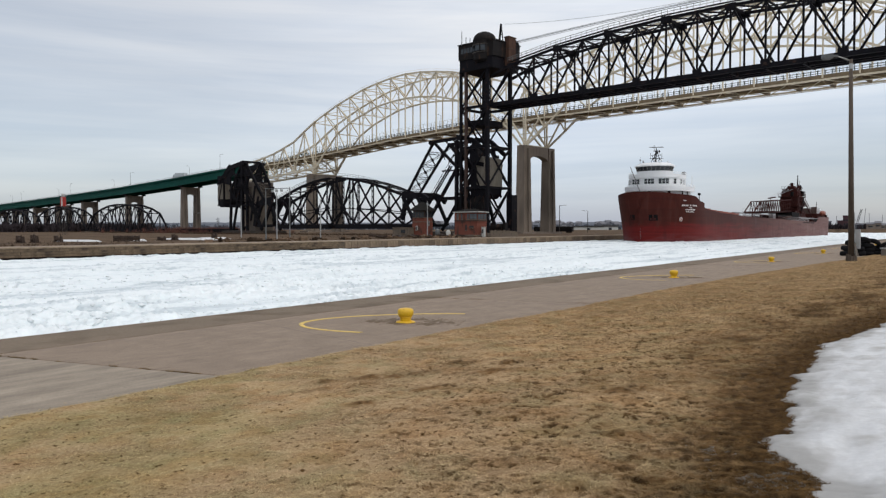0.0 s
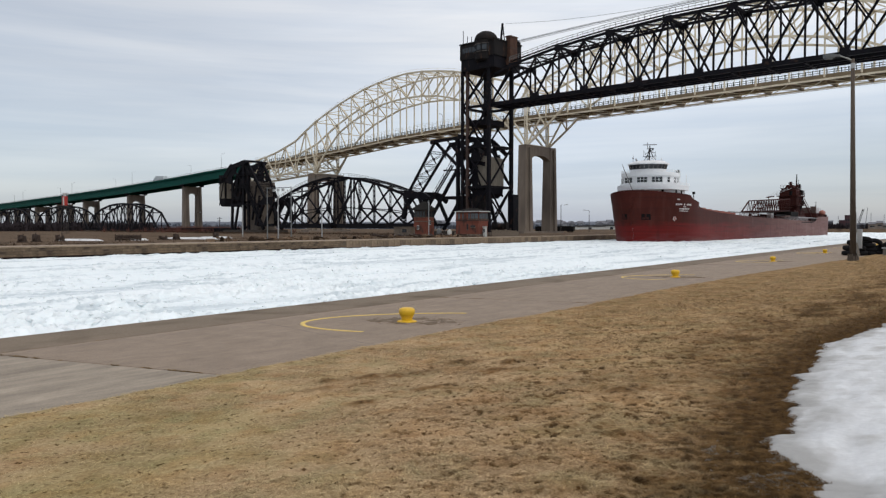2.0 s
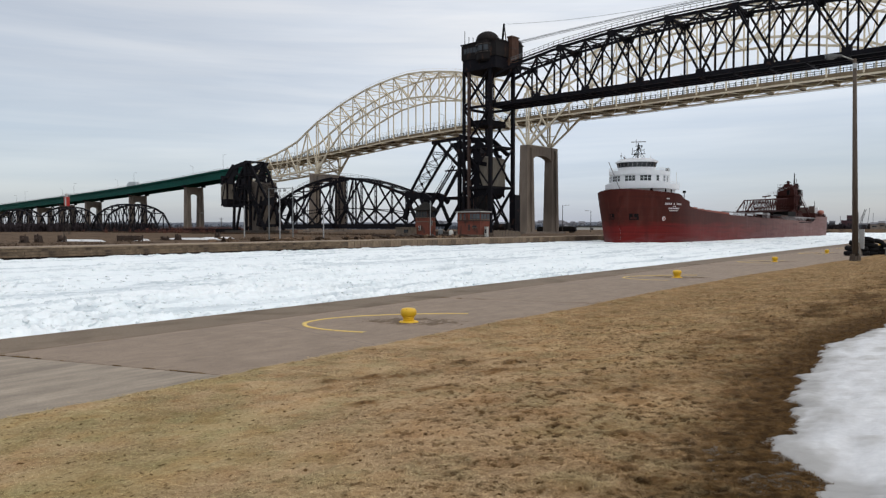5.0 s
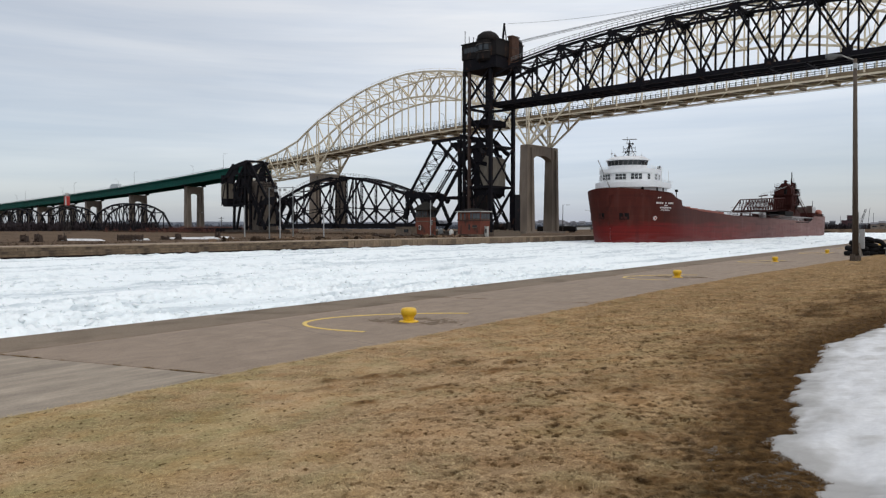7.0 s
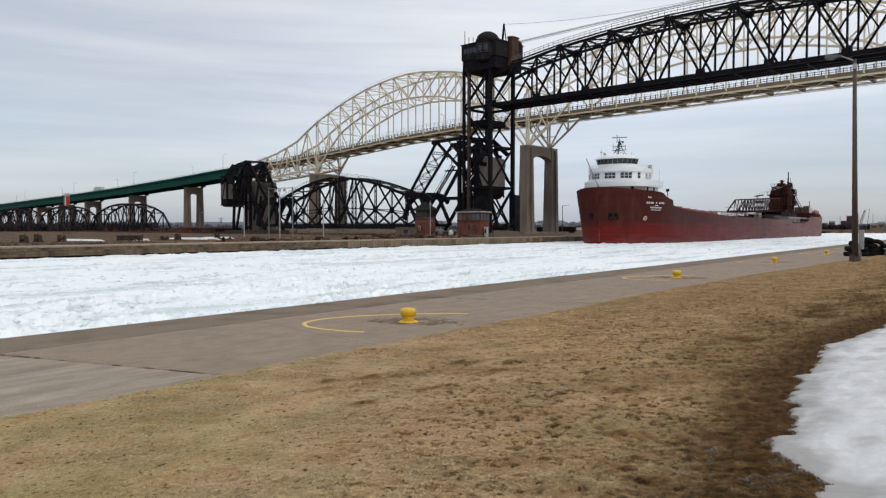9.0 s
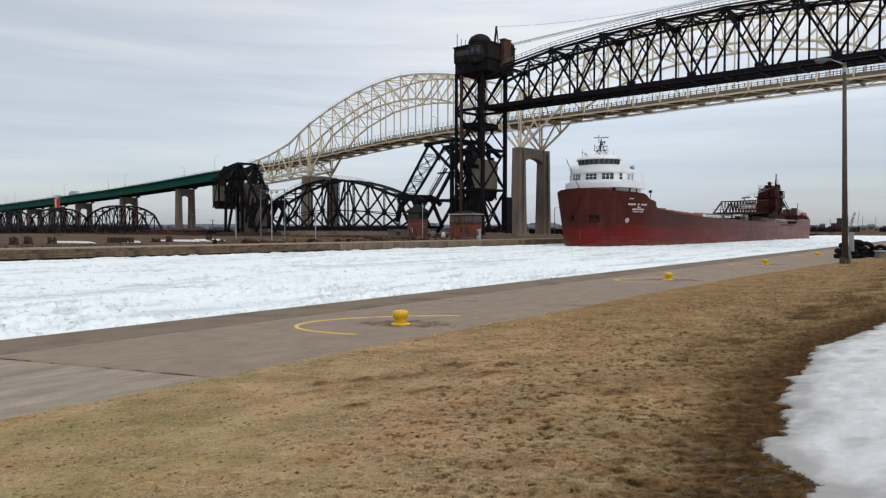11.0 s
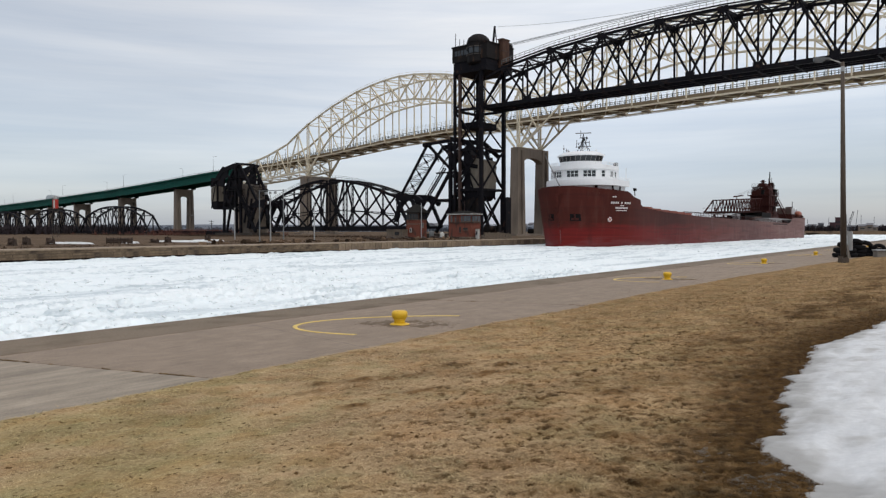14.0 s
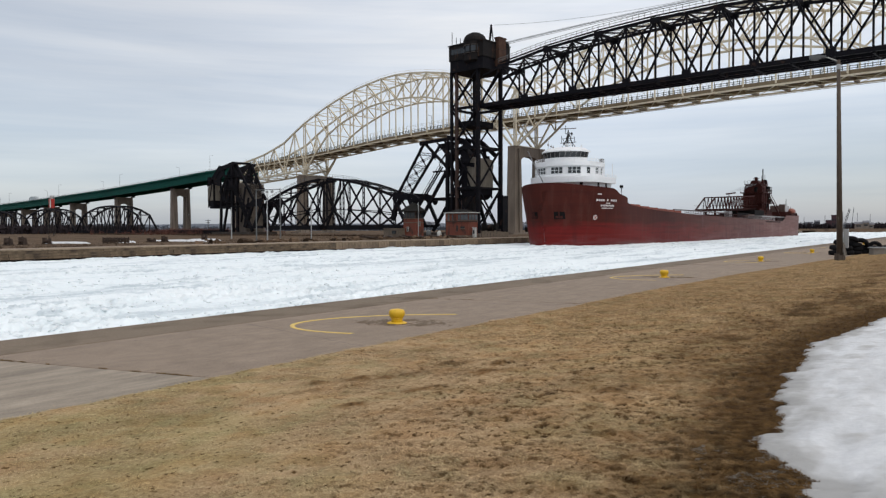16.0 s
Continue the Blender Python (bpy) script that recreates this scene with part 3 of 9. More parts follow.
def blend_attr(name, dry, wet, fine=26.0, rand=0.0, rough=0.95, bump=0.6, bump_dist=0.02):
    """A lawn material: dry colours and wet colours, mixed by the mesh's wetness."""
    m = pmat(name, dry[0], dry[1], dry[2], 0.8, fine, rough, 0, bump, rand=rand, island=rand > 0, bump_dist=bump_dist,
             spot=(0.10, 0.055, 0.022), spot_scale=15, spot_lo=0.60, spot_hi=0.68)
    nt = m.node_tree
    nd, ln = nt.nodes, nt.links.new
    b = nd["Principled BSDF"]
    src = b.inputs["Base Color"].links[0].from_socket
    no, ra, at_n, mx = nd.new("ShaderNodeTexNoise"), nd.new("ShaderNodeValToRGB"), nd.new("ShaderNodeAttribute"), nd.new("ShaderNodeMixRGB")
    tc = nd.new("ShaderNodeTexCoord")
    ln(tc.outputs["Object"], no.inputs["Vector"])
    no.inputs["Scale"].default_value, no.inputs["Detail"].default_value = 9, 6
    e = ra.color_ramp.elements
    e[0].position, e[0].color = 0.35, (*wet[0], 1)
    e[1].position, e[1].color = 0.7, (*wet[1], 1)
    ln(no.outputs["Fac"], ra.inputs[0])
    at_n.attribute_name = "wet"
    n_big, r_big, tint = nd.new("ShaderNodeTexNoise"), nd.new("ShaderNodeMapRange"), nd.new("ShaderNodeMixRGB")
    n_big.inputs["Scale"].default_value, n_big.inputs["Detail"].default_value = 2.2, 7
    r_big.inputs["From Min"].default_value, r_big.inputs["From Max"].default_value = 0.46, 0.66
    r_big.inputs["To Max"].default_value = 0.45
    tint.blend_type, tint.inputs[2].default_value = "MULTIPLY", (0.82, 0.63, 0.45, 1)
    ln(tc.outputs["Object"], n_big.inputs["Vector"])
    ln(n_big.outputs["Fac"], r_big.inputs["Value"])
    ln(r_big.outputs[0], tint.inputs[0])
    ln(src, tint.inputs[1])
    st_a, straw = nd.new("ShaderNodeAttribute"), nd.new("ShaderNodeMixRGB")
    st_a.attribute_name = "straw"
    straw.blend_type, straw.inputs[2].default_value = "MULTIPLY", (0.99, 0.965, 0.89, 1)
    ln(st_a.outputs["Fac"], straw.inputs[0])
    ln(tint.outputs[0], straw.inputs[1])
    ol, green = nd.new("ShaderNodeAttribute"), nd.new("ShaderNodeMixRGB")
    ol.attribute_name = "olive"
    green.blend_type, green.inputs[2].default_value = "MULTIPLY", (0.89, 0.97, 0.87, 1)
    ln(ol.outputs["Fac"], green.inputs[0])
    ln(straw.outputs[0], green.inputs[1])
    src = green.outputs[0]
    # grey-olive patches where moss and old thatch show through
    n_o, r_o, moss = nd.new("ShaderNodeTexNoise"), nd.new("ShaderNodeMapRange"), nd.new("ShaderNodeMixRGB")
    n_o.inputs["Scale"].default_value, n_o.inputs["Detail"].default_value = 1.25, 8
    n_o.inputs["Roughness"].default_value = 0.66
    r_o.inputs["From Min"].default_value, r_o.inputs["From Max"].default_value = 0.47, 0.62
    r_o.inputs["To Max"].default_value = 0.9
    moss.blend_type, moss.inputs[2].default_value = "MULTIPLY", (0.76, 0.83, 0.78, 1)
    ln(tc.outputs["Object"], n_o.inputs["Vector"])
    ln(n_o.outputs["Fac"], r_o.inputs["Value"])
    ln(r_o.outputs[0], moss.inputs[0])
    ln(src, moss.inputs[1])
    src = moss.outputs[0]
    # rust-brown thatch where the grass has begun to rot
    n_r, r_r, w_r, m_r, rust = nd.new("ShaderNodeTexNoise"), nd.new("ShaderNodeMapRange"), nd.new("ShaderNodeMapRange"), nd.new("ShaderNodeMath"), nd.new("ShaderNodeMixRGB")
    n_r.inputs["Scale"].default_value, n_r.inputs["Detail"].default_value = 3.4, 8
    n_r.inputs["Roughness"].default_value = 0.7
    r_r.inputs["From Min"].default_value, r_r.inputs["From Max"].default_value = 0.45, 0.60
    w_r.inputs["From Min"].default_value, w_r.inputs["From Max"].default_value = 0.08, 0.36
    w_r.inputs["To Max"].default_value = 0.6
    m_r.operation = "MULTIPLY"
    ln(tc.outputs["Object"], n_r.inputs["Vector"])
    ln(n_r.outputs["Fac"], r_r.inputs["Value"])
    ln(at_n.outputs["Fac"], w_r.inputs["Value"])
    ln(r_r.outputs[0], m_r.inputs[0])
    ln(w_r.outputs[0], m_r.inputs[1])
    ln(m_r.outputs[0], rust.inputs[0])
    ln(src, rust.inputs[1])
    rust.inputs[2].default_value = (0.215, 0.108, 0.038, 1)
    src = rust.outputs[0]
    ln(at_n.outputs["Fac"], mx.inputs[0])
    ln(src, mx.inputs[1])
    ln(ra.outputs[0], mx.inputs[2])
    ln(mx.outputs[0], b.inputs["Base Color"])
    b.inputs["Specular IOR Level"].default_value = 0.06
    return m


LAWN = blend_attr("dead_lawn_thatch", ((0.44, 0.306, 0.170), (0.19, 0.119, 0.061), (0.63, 0.466, 0.286)), ((0.036, 0.0195, 0.008), (0.135, 0.074, 0.027)))
BLADES = blend_attr("straw_grass_blades", ((0.585, 0.423, 0.245), (0.43, 0.30, 0.163), (0.70, 0.533, 0.333)), ((0.045, 0.026, 0.010), (0.17, 0.097, 0.036)), 5.0, 0.26, 0.8, 0)


def set_wet(me, x, y):
    a = me.attributes.new("wet", "FLOAT", "POINT")
    a.data.foreach_set("value", np.ascontiguousarray(wetness(x, y), dtype=np.float32))
    o = me.attributes.new("olive", "FLOAT", "POINT")
    o.data.foreach_set("value", np.ascontiguousarray(np.clip((y - x + 2.0) / 4.0, 0, 1) * np.clip(2.6 * fbm(x * 0.8, y * 0.8, 3, 69) - 0.5, 0, 1), dtype=np.float32))
    s = me.attributes.new("straw", "FLOAT", "POINT")
    s.data.foreach_set("value", np.ascontiguousarray(np.clip((x - y - 1.0) / 6.0, 0, 1) * np.clip(0.3 + 1.4 * fbm(x * 0.7, y * 0.7, 3, 70), 0, 1), dtype=np.float32))


gx = np.concatenate([np.arange(-14, -6, 0.4), np.arange(-6, 2.4, 0.12), np.arange(2.4, 15, 0.034), np.arange(15, 32, 0.09), 32 + spread(0, 300, 0.2, 1.04)])
gy = np.concatenate([-spread(2, 60, 0.3, 1.15)[::-1], np.arange(-1.9, 10.4, 0.036)])
GX, GY = np.meshgrid(gx, gy)
lz = lawn_height(GX, GY)
over = GY - lawn_edge(GX)
lz = np.where(over > 0, np.maximum(-0.3, lz - over * 0.5), lz)
lz = lz + (0.05 * (fbm(GX * 5, GY * 5, 3, 71, 0.6) - 0.5) + 0.03 * (fbm(GX * 14, GY * 14, 2, 72, 0.7) - 0.5)) * np.clip(-over / 0.3, 0.2, 1) - 0.018 * wetness(GX, GY) + 0.05 * scars(GX, GY)
lawn_me = grid_mesh("lawn", gx, gy, lz)
set_wet(lawn_me, GX.ravel(), GY.ravel())
solid("lawn", lawn_me, LAWN, "dead tan winter lawn with bare brown soil patches", "lawn", kind="structure")


def blades(n, seed):
    """Short dead grass blades, most of them lying down, thinner with distance from the lawn's near end."""
    r = np.random.default_rng(seed)
    d = 3.2 * np.exp(r.random(n) * 3.0)
    a = np.radians(r.uniform(-6, 80, n))
    x, y = 1.2 + d * np.cos(a), 0.2 + d * np.sin(a)
    keep = (y < lawn_edge(x) + 0.05 * r.standard_normal(n)) & (y > snow_edge(x, y) - 0.05) & (x < 60)
    patch = fbm(x * 1.6, y * 1.6, 3, 81) + 0.25 * (r.random(n) - 0.5)
    keep &= patch > 0.30
    x, y, d = x[keep], y[keep], d[keep]
    k = len(x)
    z = lawn_height(x, y) + 0.05 * (fbm(x * 5, y * 5, 3, 71, 0.6) - 0.5) + 0.03 * (fbm(x * 14, y * 14, 2, 72, 0.7) - 0.5) - 0.004
    size = np.clip(d / 8.0, 1.0, 2.4)
    ln_, wd = r.uniform(0.016, 0.044, k) * size, r.uniform(0.0020, 0.0038, k) * size
    t = r.uniform(0, 2 * np.pi, k)
    lift = np.abs(r.normal(0.10, 0.24, k)).clip(0.02, 1.0)
    dx, dy = np.cos(t), np.sin(t)
    co = np.empty((k, 3, 3))
    co[:, 0] = np.stack([x - dy * wd, y + dx * wd, z], 1)
    co[:, 1] = np.stack([x + dy * wd, y - dx * wd, z], 1)
    co[:, 2] = np.stack([x + dx * ln_ * np.cos(lift), y + dy * ln_ * np.cos(lift), z + ln_ * np.sin(lift)], 1)
    me = tri_mesh("grass_blades", co.reshape(-1, 3), np.arange(3 * k).reshape(-1, 3))
    set_wet(me, np.repeat(x, 3), np.repeat(y, 3))
    return me


solid("grass", blades(1600000, 3), BLADES, "short dead straw-coloured grass blades lying on the lawn", "grass", kind="stuff")

sx, sy = np.concatenate([np.arange(-3, 2.4, 0.3), np.arange(2.4, 20, 0.035), np.arange(20, 31, 0.1)]), np.concatenate([-spread(1.6, 30, 0.1, 1.12)[::-1], np.arange(-1.5, 2.7, 0.03)])
SX, SY = np.meshgrid(sx, sy)
din = snow_edge(SX, SY) - SY
rise = 0.018 * np.clip(din / 0.05, -1, 1) + 0.08 * (1 - np.exp(-np.clip(din, 0, 9) / 0.5)) + 0.07 * np.clip(din / 3, 0, 1)
rise += (0.09 * (fbm(SX * 1.0, SY * 2.2, 4, 91) - 0.5) + 0.04 * (fbm(SX * 3.5, SY * 6, 3, 92) - 0.5) + 0.010 * (fbm(SX * 14, SY * 14, 2, 93) - 0.5)) * np.clip(din / 0.4, 0, 1)
sz = lawn_height(SX, SY) + rise - 0.02 - 0.12 * np.clip(-din / 0.1, 0, 1)
def thaw(m):
    """Thin grey water-soaked ice where the snow has melted down."""
    nt = m.node_tree
    nd, ln = nt.nodes, nt.links.new
    b = nd["Principled BSDF"]
    src = b.inputs["Base Color"].links[0].from_socket
    at_n, mx = nd.new("ShaderNodeAttribute"), nd.new("ShaderNodeMixRGB")
    at_n.attribute_name = "melt"
    mx.inputs[2].default_value = (0.27, 0.262, 0.245, 1)
    ln(at_n.outputs["Fac"], mx.inputs[0])
    ln(src, mx.inputs[1])
    ln(mx.outputs[0], b.inputs["Base Color"])


thaw(SNOW)
snow_me = grid_mesh("snow_patch", sx, sy, sz)
melt = np.clip(1.25 * np.exp(-np.clip(din, 0, 9) / 0.30) * (0.55 + 0.9 * fbm(SX * 2.0, SY * 4.0, 3, 94, 0.6)) * (1 + 0.5 * np.clip((7 - SX) / 2, 0, 1)) + 1.8 * (fbm(SX * 1.3, SY * 3.4, 4, 95, 0.6) - 0.56) * np.exp(-np.clip(din, 0, 9) / 1.6), 0, 0.8)
snow_me.attributes.new("melt", "FLOAT", "POINT").data.foreach_set("value", np.ascontiguousarray(melt.ravel(), dtype=np.float32))
solid("snow_patch", snow_me, SNOW, "melting patch of old granular snow on the lawn", "snow", kind="structure")


# last wet grey slush on the bare soil beside the snow
ux, uy = np.arange(3.9, 7.4, 0.02), np.arange(0.6, 2.2, 0.02)
UX, UY = np.meshgrid(ux, uy)
gap = UY - snow_edge(UX, UY)
lie = 0.62 - gap / 0.9 - 1.2 * np.clip(UX - 6.3, 0, 2) + 4.2 * (fbm(UX * 4.2, UY * 6.5, 4, 98, 0.72) - 0.70)
lie = np.clip(lie, -1, 1) * np.clip((UX - 3.95) / 0.3, 0, 1) - 0.6 * (gap < -0.25)
slush_z = lawn_height(UX, UY) + 0.05 * (fbm(UX * 5, UY * 5, 3, 71, 0.6) - 0.5) + 0.03 * (fbm(UX * 14, UY * 14, 2, 72, 0.7) - 0.5) - 0.012 + np.clip(lie * 0.03, -0.05, 0.006) + 0.008 * (fbm(UX * 11, UY * 11, 2, 99) - 0.5)
SLUSH = pmat("wet_grey_slush", (0.20, 0.185, 0.16), (0.085, 0.07, 0.052), (0.32, 0.305, 0.28), 5, 30, 0.4, 0, 0.5)
solid("slush", grid_mesh("slush", ux, uy, slush_z), SLUSH, "wet grey slush thawing on the brown soil beside the snow", "slush", kind="structure")


def joint_weeds(n, seed):
    """Dead weeds and dirt that fill the paving joints."""
    r = np.random.default_rng(seed)
    which = r.integers(0, 4, n)
    y = np.where(which < 3, r.uniform(9.8, 14.7, n), 14.732 + 0.012 * r.standard_normal(n))
    jx = 6.4 + SLAB * np.array([0, 1, 2, 0])[which] + SKEW * (y - 13)
    x = np.where(which < 3, jx + 0.012 * r.standard_normal(n), r.uniform(4, 60, n))
    keep = fbm(x * 2.1 + which, y * 2.1, 3, 97) > 0.61
    # rims of dirt and dead weeds in the broken concrete round the bollards
    m, ba = n // 3, r.integers(0, 3, n // 3)
    an = r.uniform(0, 2 * np.pi, m)
    ro = 0.86 + 0.09 * r.standard_normal(m) + 0.25 * (fbm(an * 1.2, an * 0 + ba, 2, 96) - 0.5)
    ey = 1.2 * ro * np.sin(an)
    ex = 0.22 + 0.85 * ro * np.cos(an) - 0.25 * ey
    rim_k = fbm(an * 2.4 + 9 * ba, an * 0, 3, 99) > 0.5
    x = np.concatenate([x[keep], (np.array([14.12, 34.2, 53.9])[ba] + ex)[rim_k]])
    y = np.concatenate([y[keep], (np.array([11.55, 11.75, 11.8])[ba] + ey)[rim_k]])
    k = len(x)
    t, ln_, up = r.uniform(0, 2 * np.pi, k), r.uniform(0.01, 0.05, k), r.uniform(0.1, 0.9, k)
    co = np.empty((k, 3, 3))
    co[:, 0] = np.stack([x - np.sin(t) * 0.004, y + np.cos(t) * 0.004, np.full(k, -0.01)], 1)
    co[:, 1] = np.stack([x + np.sin(t) * 0.004, y - np.cos(t) * 0.004, np.full(k, -0.01)], 1)
    co[:, 2] = np.stack([x + np.cos(t) * ln_, y + np.sin(t) * ln_, ln_ * up * 0.8], 1)
    me = tri_mesh("joint_weeds", co.reshape(-1, 3), np.arange(3 * k).reshape(-1, 3))
    a = me.attributes.new("wet", "FLOAT", "POINT")
    a.data.foreach_set("value", np.full(3 * k, 0.8, dtype=np.float32))
    return me


solid("joint_weeds", joint_weeds(16000, 5), BLADES, "dead brown weeds and dirt in the paving joints", "weeds", kind="stuff")

# ---- bollards, pole and tyres on the near bank ----
YELLOW = pmat("chipped_yellow_enamel", (0.72, 0.43, 0.012), (0.62, 0.36, 0.01), (0.78, 0.5, 0.02), 3, 30, 0.45, 0, 0.1,
              spot=(0.22, 0.11, 0.03), spot_scale=9, spot_lo=0.66, spot_hi=0.72)
LINE_YELLOW = pmat("worn_yellow_line_paint", (0.74, 0.53, 0.12), (0.58, 0.40, 0.11), (0.80, 0.60, 0.17), 2, 25, 0.8, 0, 0.1,
                   spot=(0.22, 0.18, 0.13), spot_scale=6, spot_lo=0.60, spot_hi=0.70)
PATCH_DARK = pmat("broken_dark_concrete", (0.150, 0.104, 0.064), (0.07, 0.047, 0.028), (0.25, 0.182, 0.12), 6, 34, 0.95, 0, 0.8, bump_dist=0.03)
bol = thing("mooring_bollard", pose(14.12, 11.55, 0), "yellow painted iron mooring bollard on the quay", "bollard", "bollards along the quay")
part("base_flange", Shape().lathe([(0.245, 0.0), (0.245, 0.02), (0.21, 0.035), (0.15, 0.05)], 28), YELLOW, bol, smooth=True)
part("neck", Shape().lathe([(0.15, 0.045), (0.135, 0.08), (0.145, 0.12), (0.165, 0.145)], 28), YELLOW, bol, smooth=True)
part("head", Shape().lathe([(0.15, 0.135), (0.175, 0.165), (0.195, 0.215), (0.20, 0.27), (0.19, 0.31), (0.165, 0.338), (0.12, 0.352), (0.06, 0.36), (0.001, 0.362)], 28), YELLOW, bol, smooth=True)


def ring(cx, cy, rx, ry, turn, a0, a1, w, z, n=44):
    """A flat painted arc of an ellipse that is turned on the pavement."""
    sh = Shape()
    ct, st = math.cos(turn), math.sin(turn)
    for k in range(n + 1):
        a = a0 + (a1 - a0) * k / n
        for rr in (-w / 2, w / 2):
            u, v = (rx + rr) * math.cos(a), (ry + rr) * math.sin(a)
            sh.v.append((cx + u * ct - v * st, cy + u * st + v * ct, z))
    for k in range(n):
        sh.f.append((2 * k, 2 * k + 1, 2 * k + 3, 2 * k + 2))
    for k in range(len(sh.v)):
        v = sh.v[k]
        sh.v.append((v[0], v[1], z - 0.02))
    m = 2 * (n + 1)
    for k in range(n):
        for j in (0, 1):
            sh.f.append((2 * k + j, 2 * k + 2 + j, m + 2 * k + 2 + j, m + 2 * k + j))
    return sh


for i, (bx, by) in enumerate(((14.12, 11.55), (34.2, 11.75), (53.9, 11.8), (74.2, 11.85), (94.3, 11.85), (114.4, 11.9), (-6.0, 11.5))):
    if i:
        copy_thing(bol, pose(bx, by, 0, 0, 0, 40 * i))
    solid("bollard_marking", ring(bx + 0.48, by - 0.80, 1.89, 3.46, 0.698, -0.21, 2.55, 0.11, 0.009), LINE_YELLOW,
          "worn yellow painted arc on the pavement round a bollard", "road marking", "bollard markings", "structure")
    qx, qy = np.arange(bx - 1.3, bx + 1.9, 0.05), np.arange(by - 1.7, by + 1.5, 0.04)
    QX, QY = np.meshgrid(qx, qy)
    rad = np.hypot((QX - bx - 0.22 + 0.25 * (QY - by)) / 0.85, (QY - by + 0.02) / 1.2)
    hold = 0.75 - np.abs(rad - 0.55) * 0.9 - np.clip(rad - 0.8, 0, 1) + 2.4 * (fbm(QX * 3.2, QY * 5.2, 4, 120 + i, 0.7) - 0.72)
    qz = np.clip(hold * 0.05, -0.03, 0.009) + 0.006 * (fbm(QX * 9, QY * 9, 2, 130 + i) - 0.5)
    solid("broken_paving", grid_mesh("broken_paving", qx, qy, qz), PATCH_DARK, "rough brown patch of broken concrete round a bollard", "paving", "broken patches", "structure")

BASE_SOIL = pmat("pole_base_dirt", (0.06, 0.045, 0.032), (0.03, 0.023, 0.017), (0.09, 0.07, 0.05), 2, 14, 0.95, 0, 0.5)
POLE_WOOD = pmat("weathered_pole_wood", (0.088, 0.066, 0.049), (0.045, 0.033, 0.025), (0.15, 0.118, 0.09), 0.6, 12, 0.9, 0, 0.5, streak=8)
GALV = pmat("galvanised_steel", (0.42, 0.43, 0.43), (0.32, 0.33, 0.33), (0.5, 0.5, 0.5), 1, 12, 0.5, 0.6, 0.05)
OLD_CONCRETE = pmat("old_grey_concrete", (0.20, 0.175, 0.15), (0.12, 0.105, 0.09), (0.26, 0.235, 0.2), 1, 9, 0.95, 0, 0.5)
LAMP_GREY = pmat("weathered_lamp_casting", (0.13, 0.137, 0.14), (0.09, 0.094, 0.098), (0.19, 0.198, 0.20), 1, 12, 0.7, 0, 0.05, spec=0.2)
pole = thing("lamp_pole", pose(56.4, 7.30, 0.05) @ Matrix.Diagonal((0.92, 0.92, 0.923, 1)), "tall weathered wooden pole with a floodlight and a rough dark collar", "lamp pole")
part("pole_shaft", Shape().tube((0, 0, 0), (-0.13, 0.22, 14.7), 0.215, 0.125, 16), POLE_WOOD, pole, smooth=True)
for k in range(11):
    a = 2 * math.pi * k / 11
    h_s = 0.46 + 0.09 * math.sin(k * 2.7)
    part("collar_stave", Shape().bar((0.33 * math.cos(a), 0.33 * math.sin(a), -0.2), (0.29 * math.cos(a), 0.29 * math.sin(a), h_s), 0.17, 0.12, (math.cos(a), math.sin(a), 0)), POLE_WOOD, pole)
part("base_fill", Shape().lathe([(0.31, -0.2), (0.27, 0.36), (0.2, 0.42)], 11), BASE_SOIL, pole, "dirt-filled collar")
part("guy_guard", Shape().bar((-0.2, -0.36, 0.4), (-0.03, -0.22, 1.35), 0.12, 0.05).bar((0.14, -0.42, 0.4), (0.0, -0.22, 1.35), 0.12, 0.05), OLD_CONCRETE, pole, "pale angle braces")
part("pole_band", Shape().lathe([(0.15, 14.0), (0.158, 14.02), (0.158, 14.35), (0.145, 14.37)], 16, (-0.12, 0.2, 0)), GALV, pole)
part("lamp_arm", Shape().tube((-0.13, 0.22, 14.6), (-0.75, 1.06, 14.95), 0.045, n=8), GALV, pole)
head = Shape()
fw = Vector((-0.593, 0.805, 0.04)).normalized()
head.bar(Vector((-0.13, 0.22, 14.9)) + fw * 0.95, Vector((-0.13, 0.22, 14.9)) + fw * 1.4, 0.16, 0.14)
head.bar(Vector((-0.13, 0.22, 14.86)) + fw * 1.35, Vector((-0.13, 0.22, 14.80)) + fw * 2.1, 0.3, 0.26)
head.bar(Vector((-0.13, 0.22, 14.66)) + fw * 1.5, Vector((-0.13, 0.22, 14.62)) + fw * 2.0, 0.25, 0.1)
part("lamp_head", head, LAMP_GREY, pole, "grey floodlight head")
part("switch_box", Shape().box(0.16, -0.52, 0.95, 0.5, -0.2, 2.35), GALV, pole, "grey metal switch box")
part("cable_guard", Shape().bar((0.22, -0.14, 0.6), (0.2, -0.1, 3.6), 0.1), GALV, pole)

RUBBER = pmat("old_tyre_rubber", (0.007, 0.007, 0.008), (0.004, 0.004, 0.005), (0.014, 0.013, 0.013), 1.5, 14, 0.85, 0, 0.3, spec=0.15)


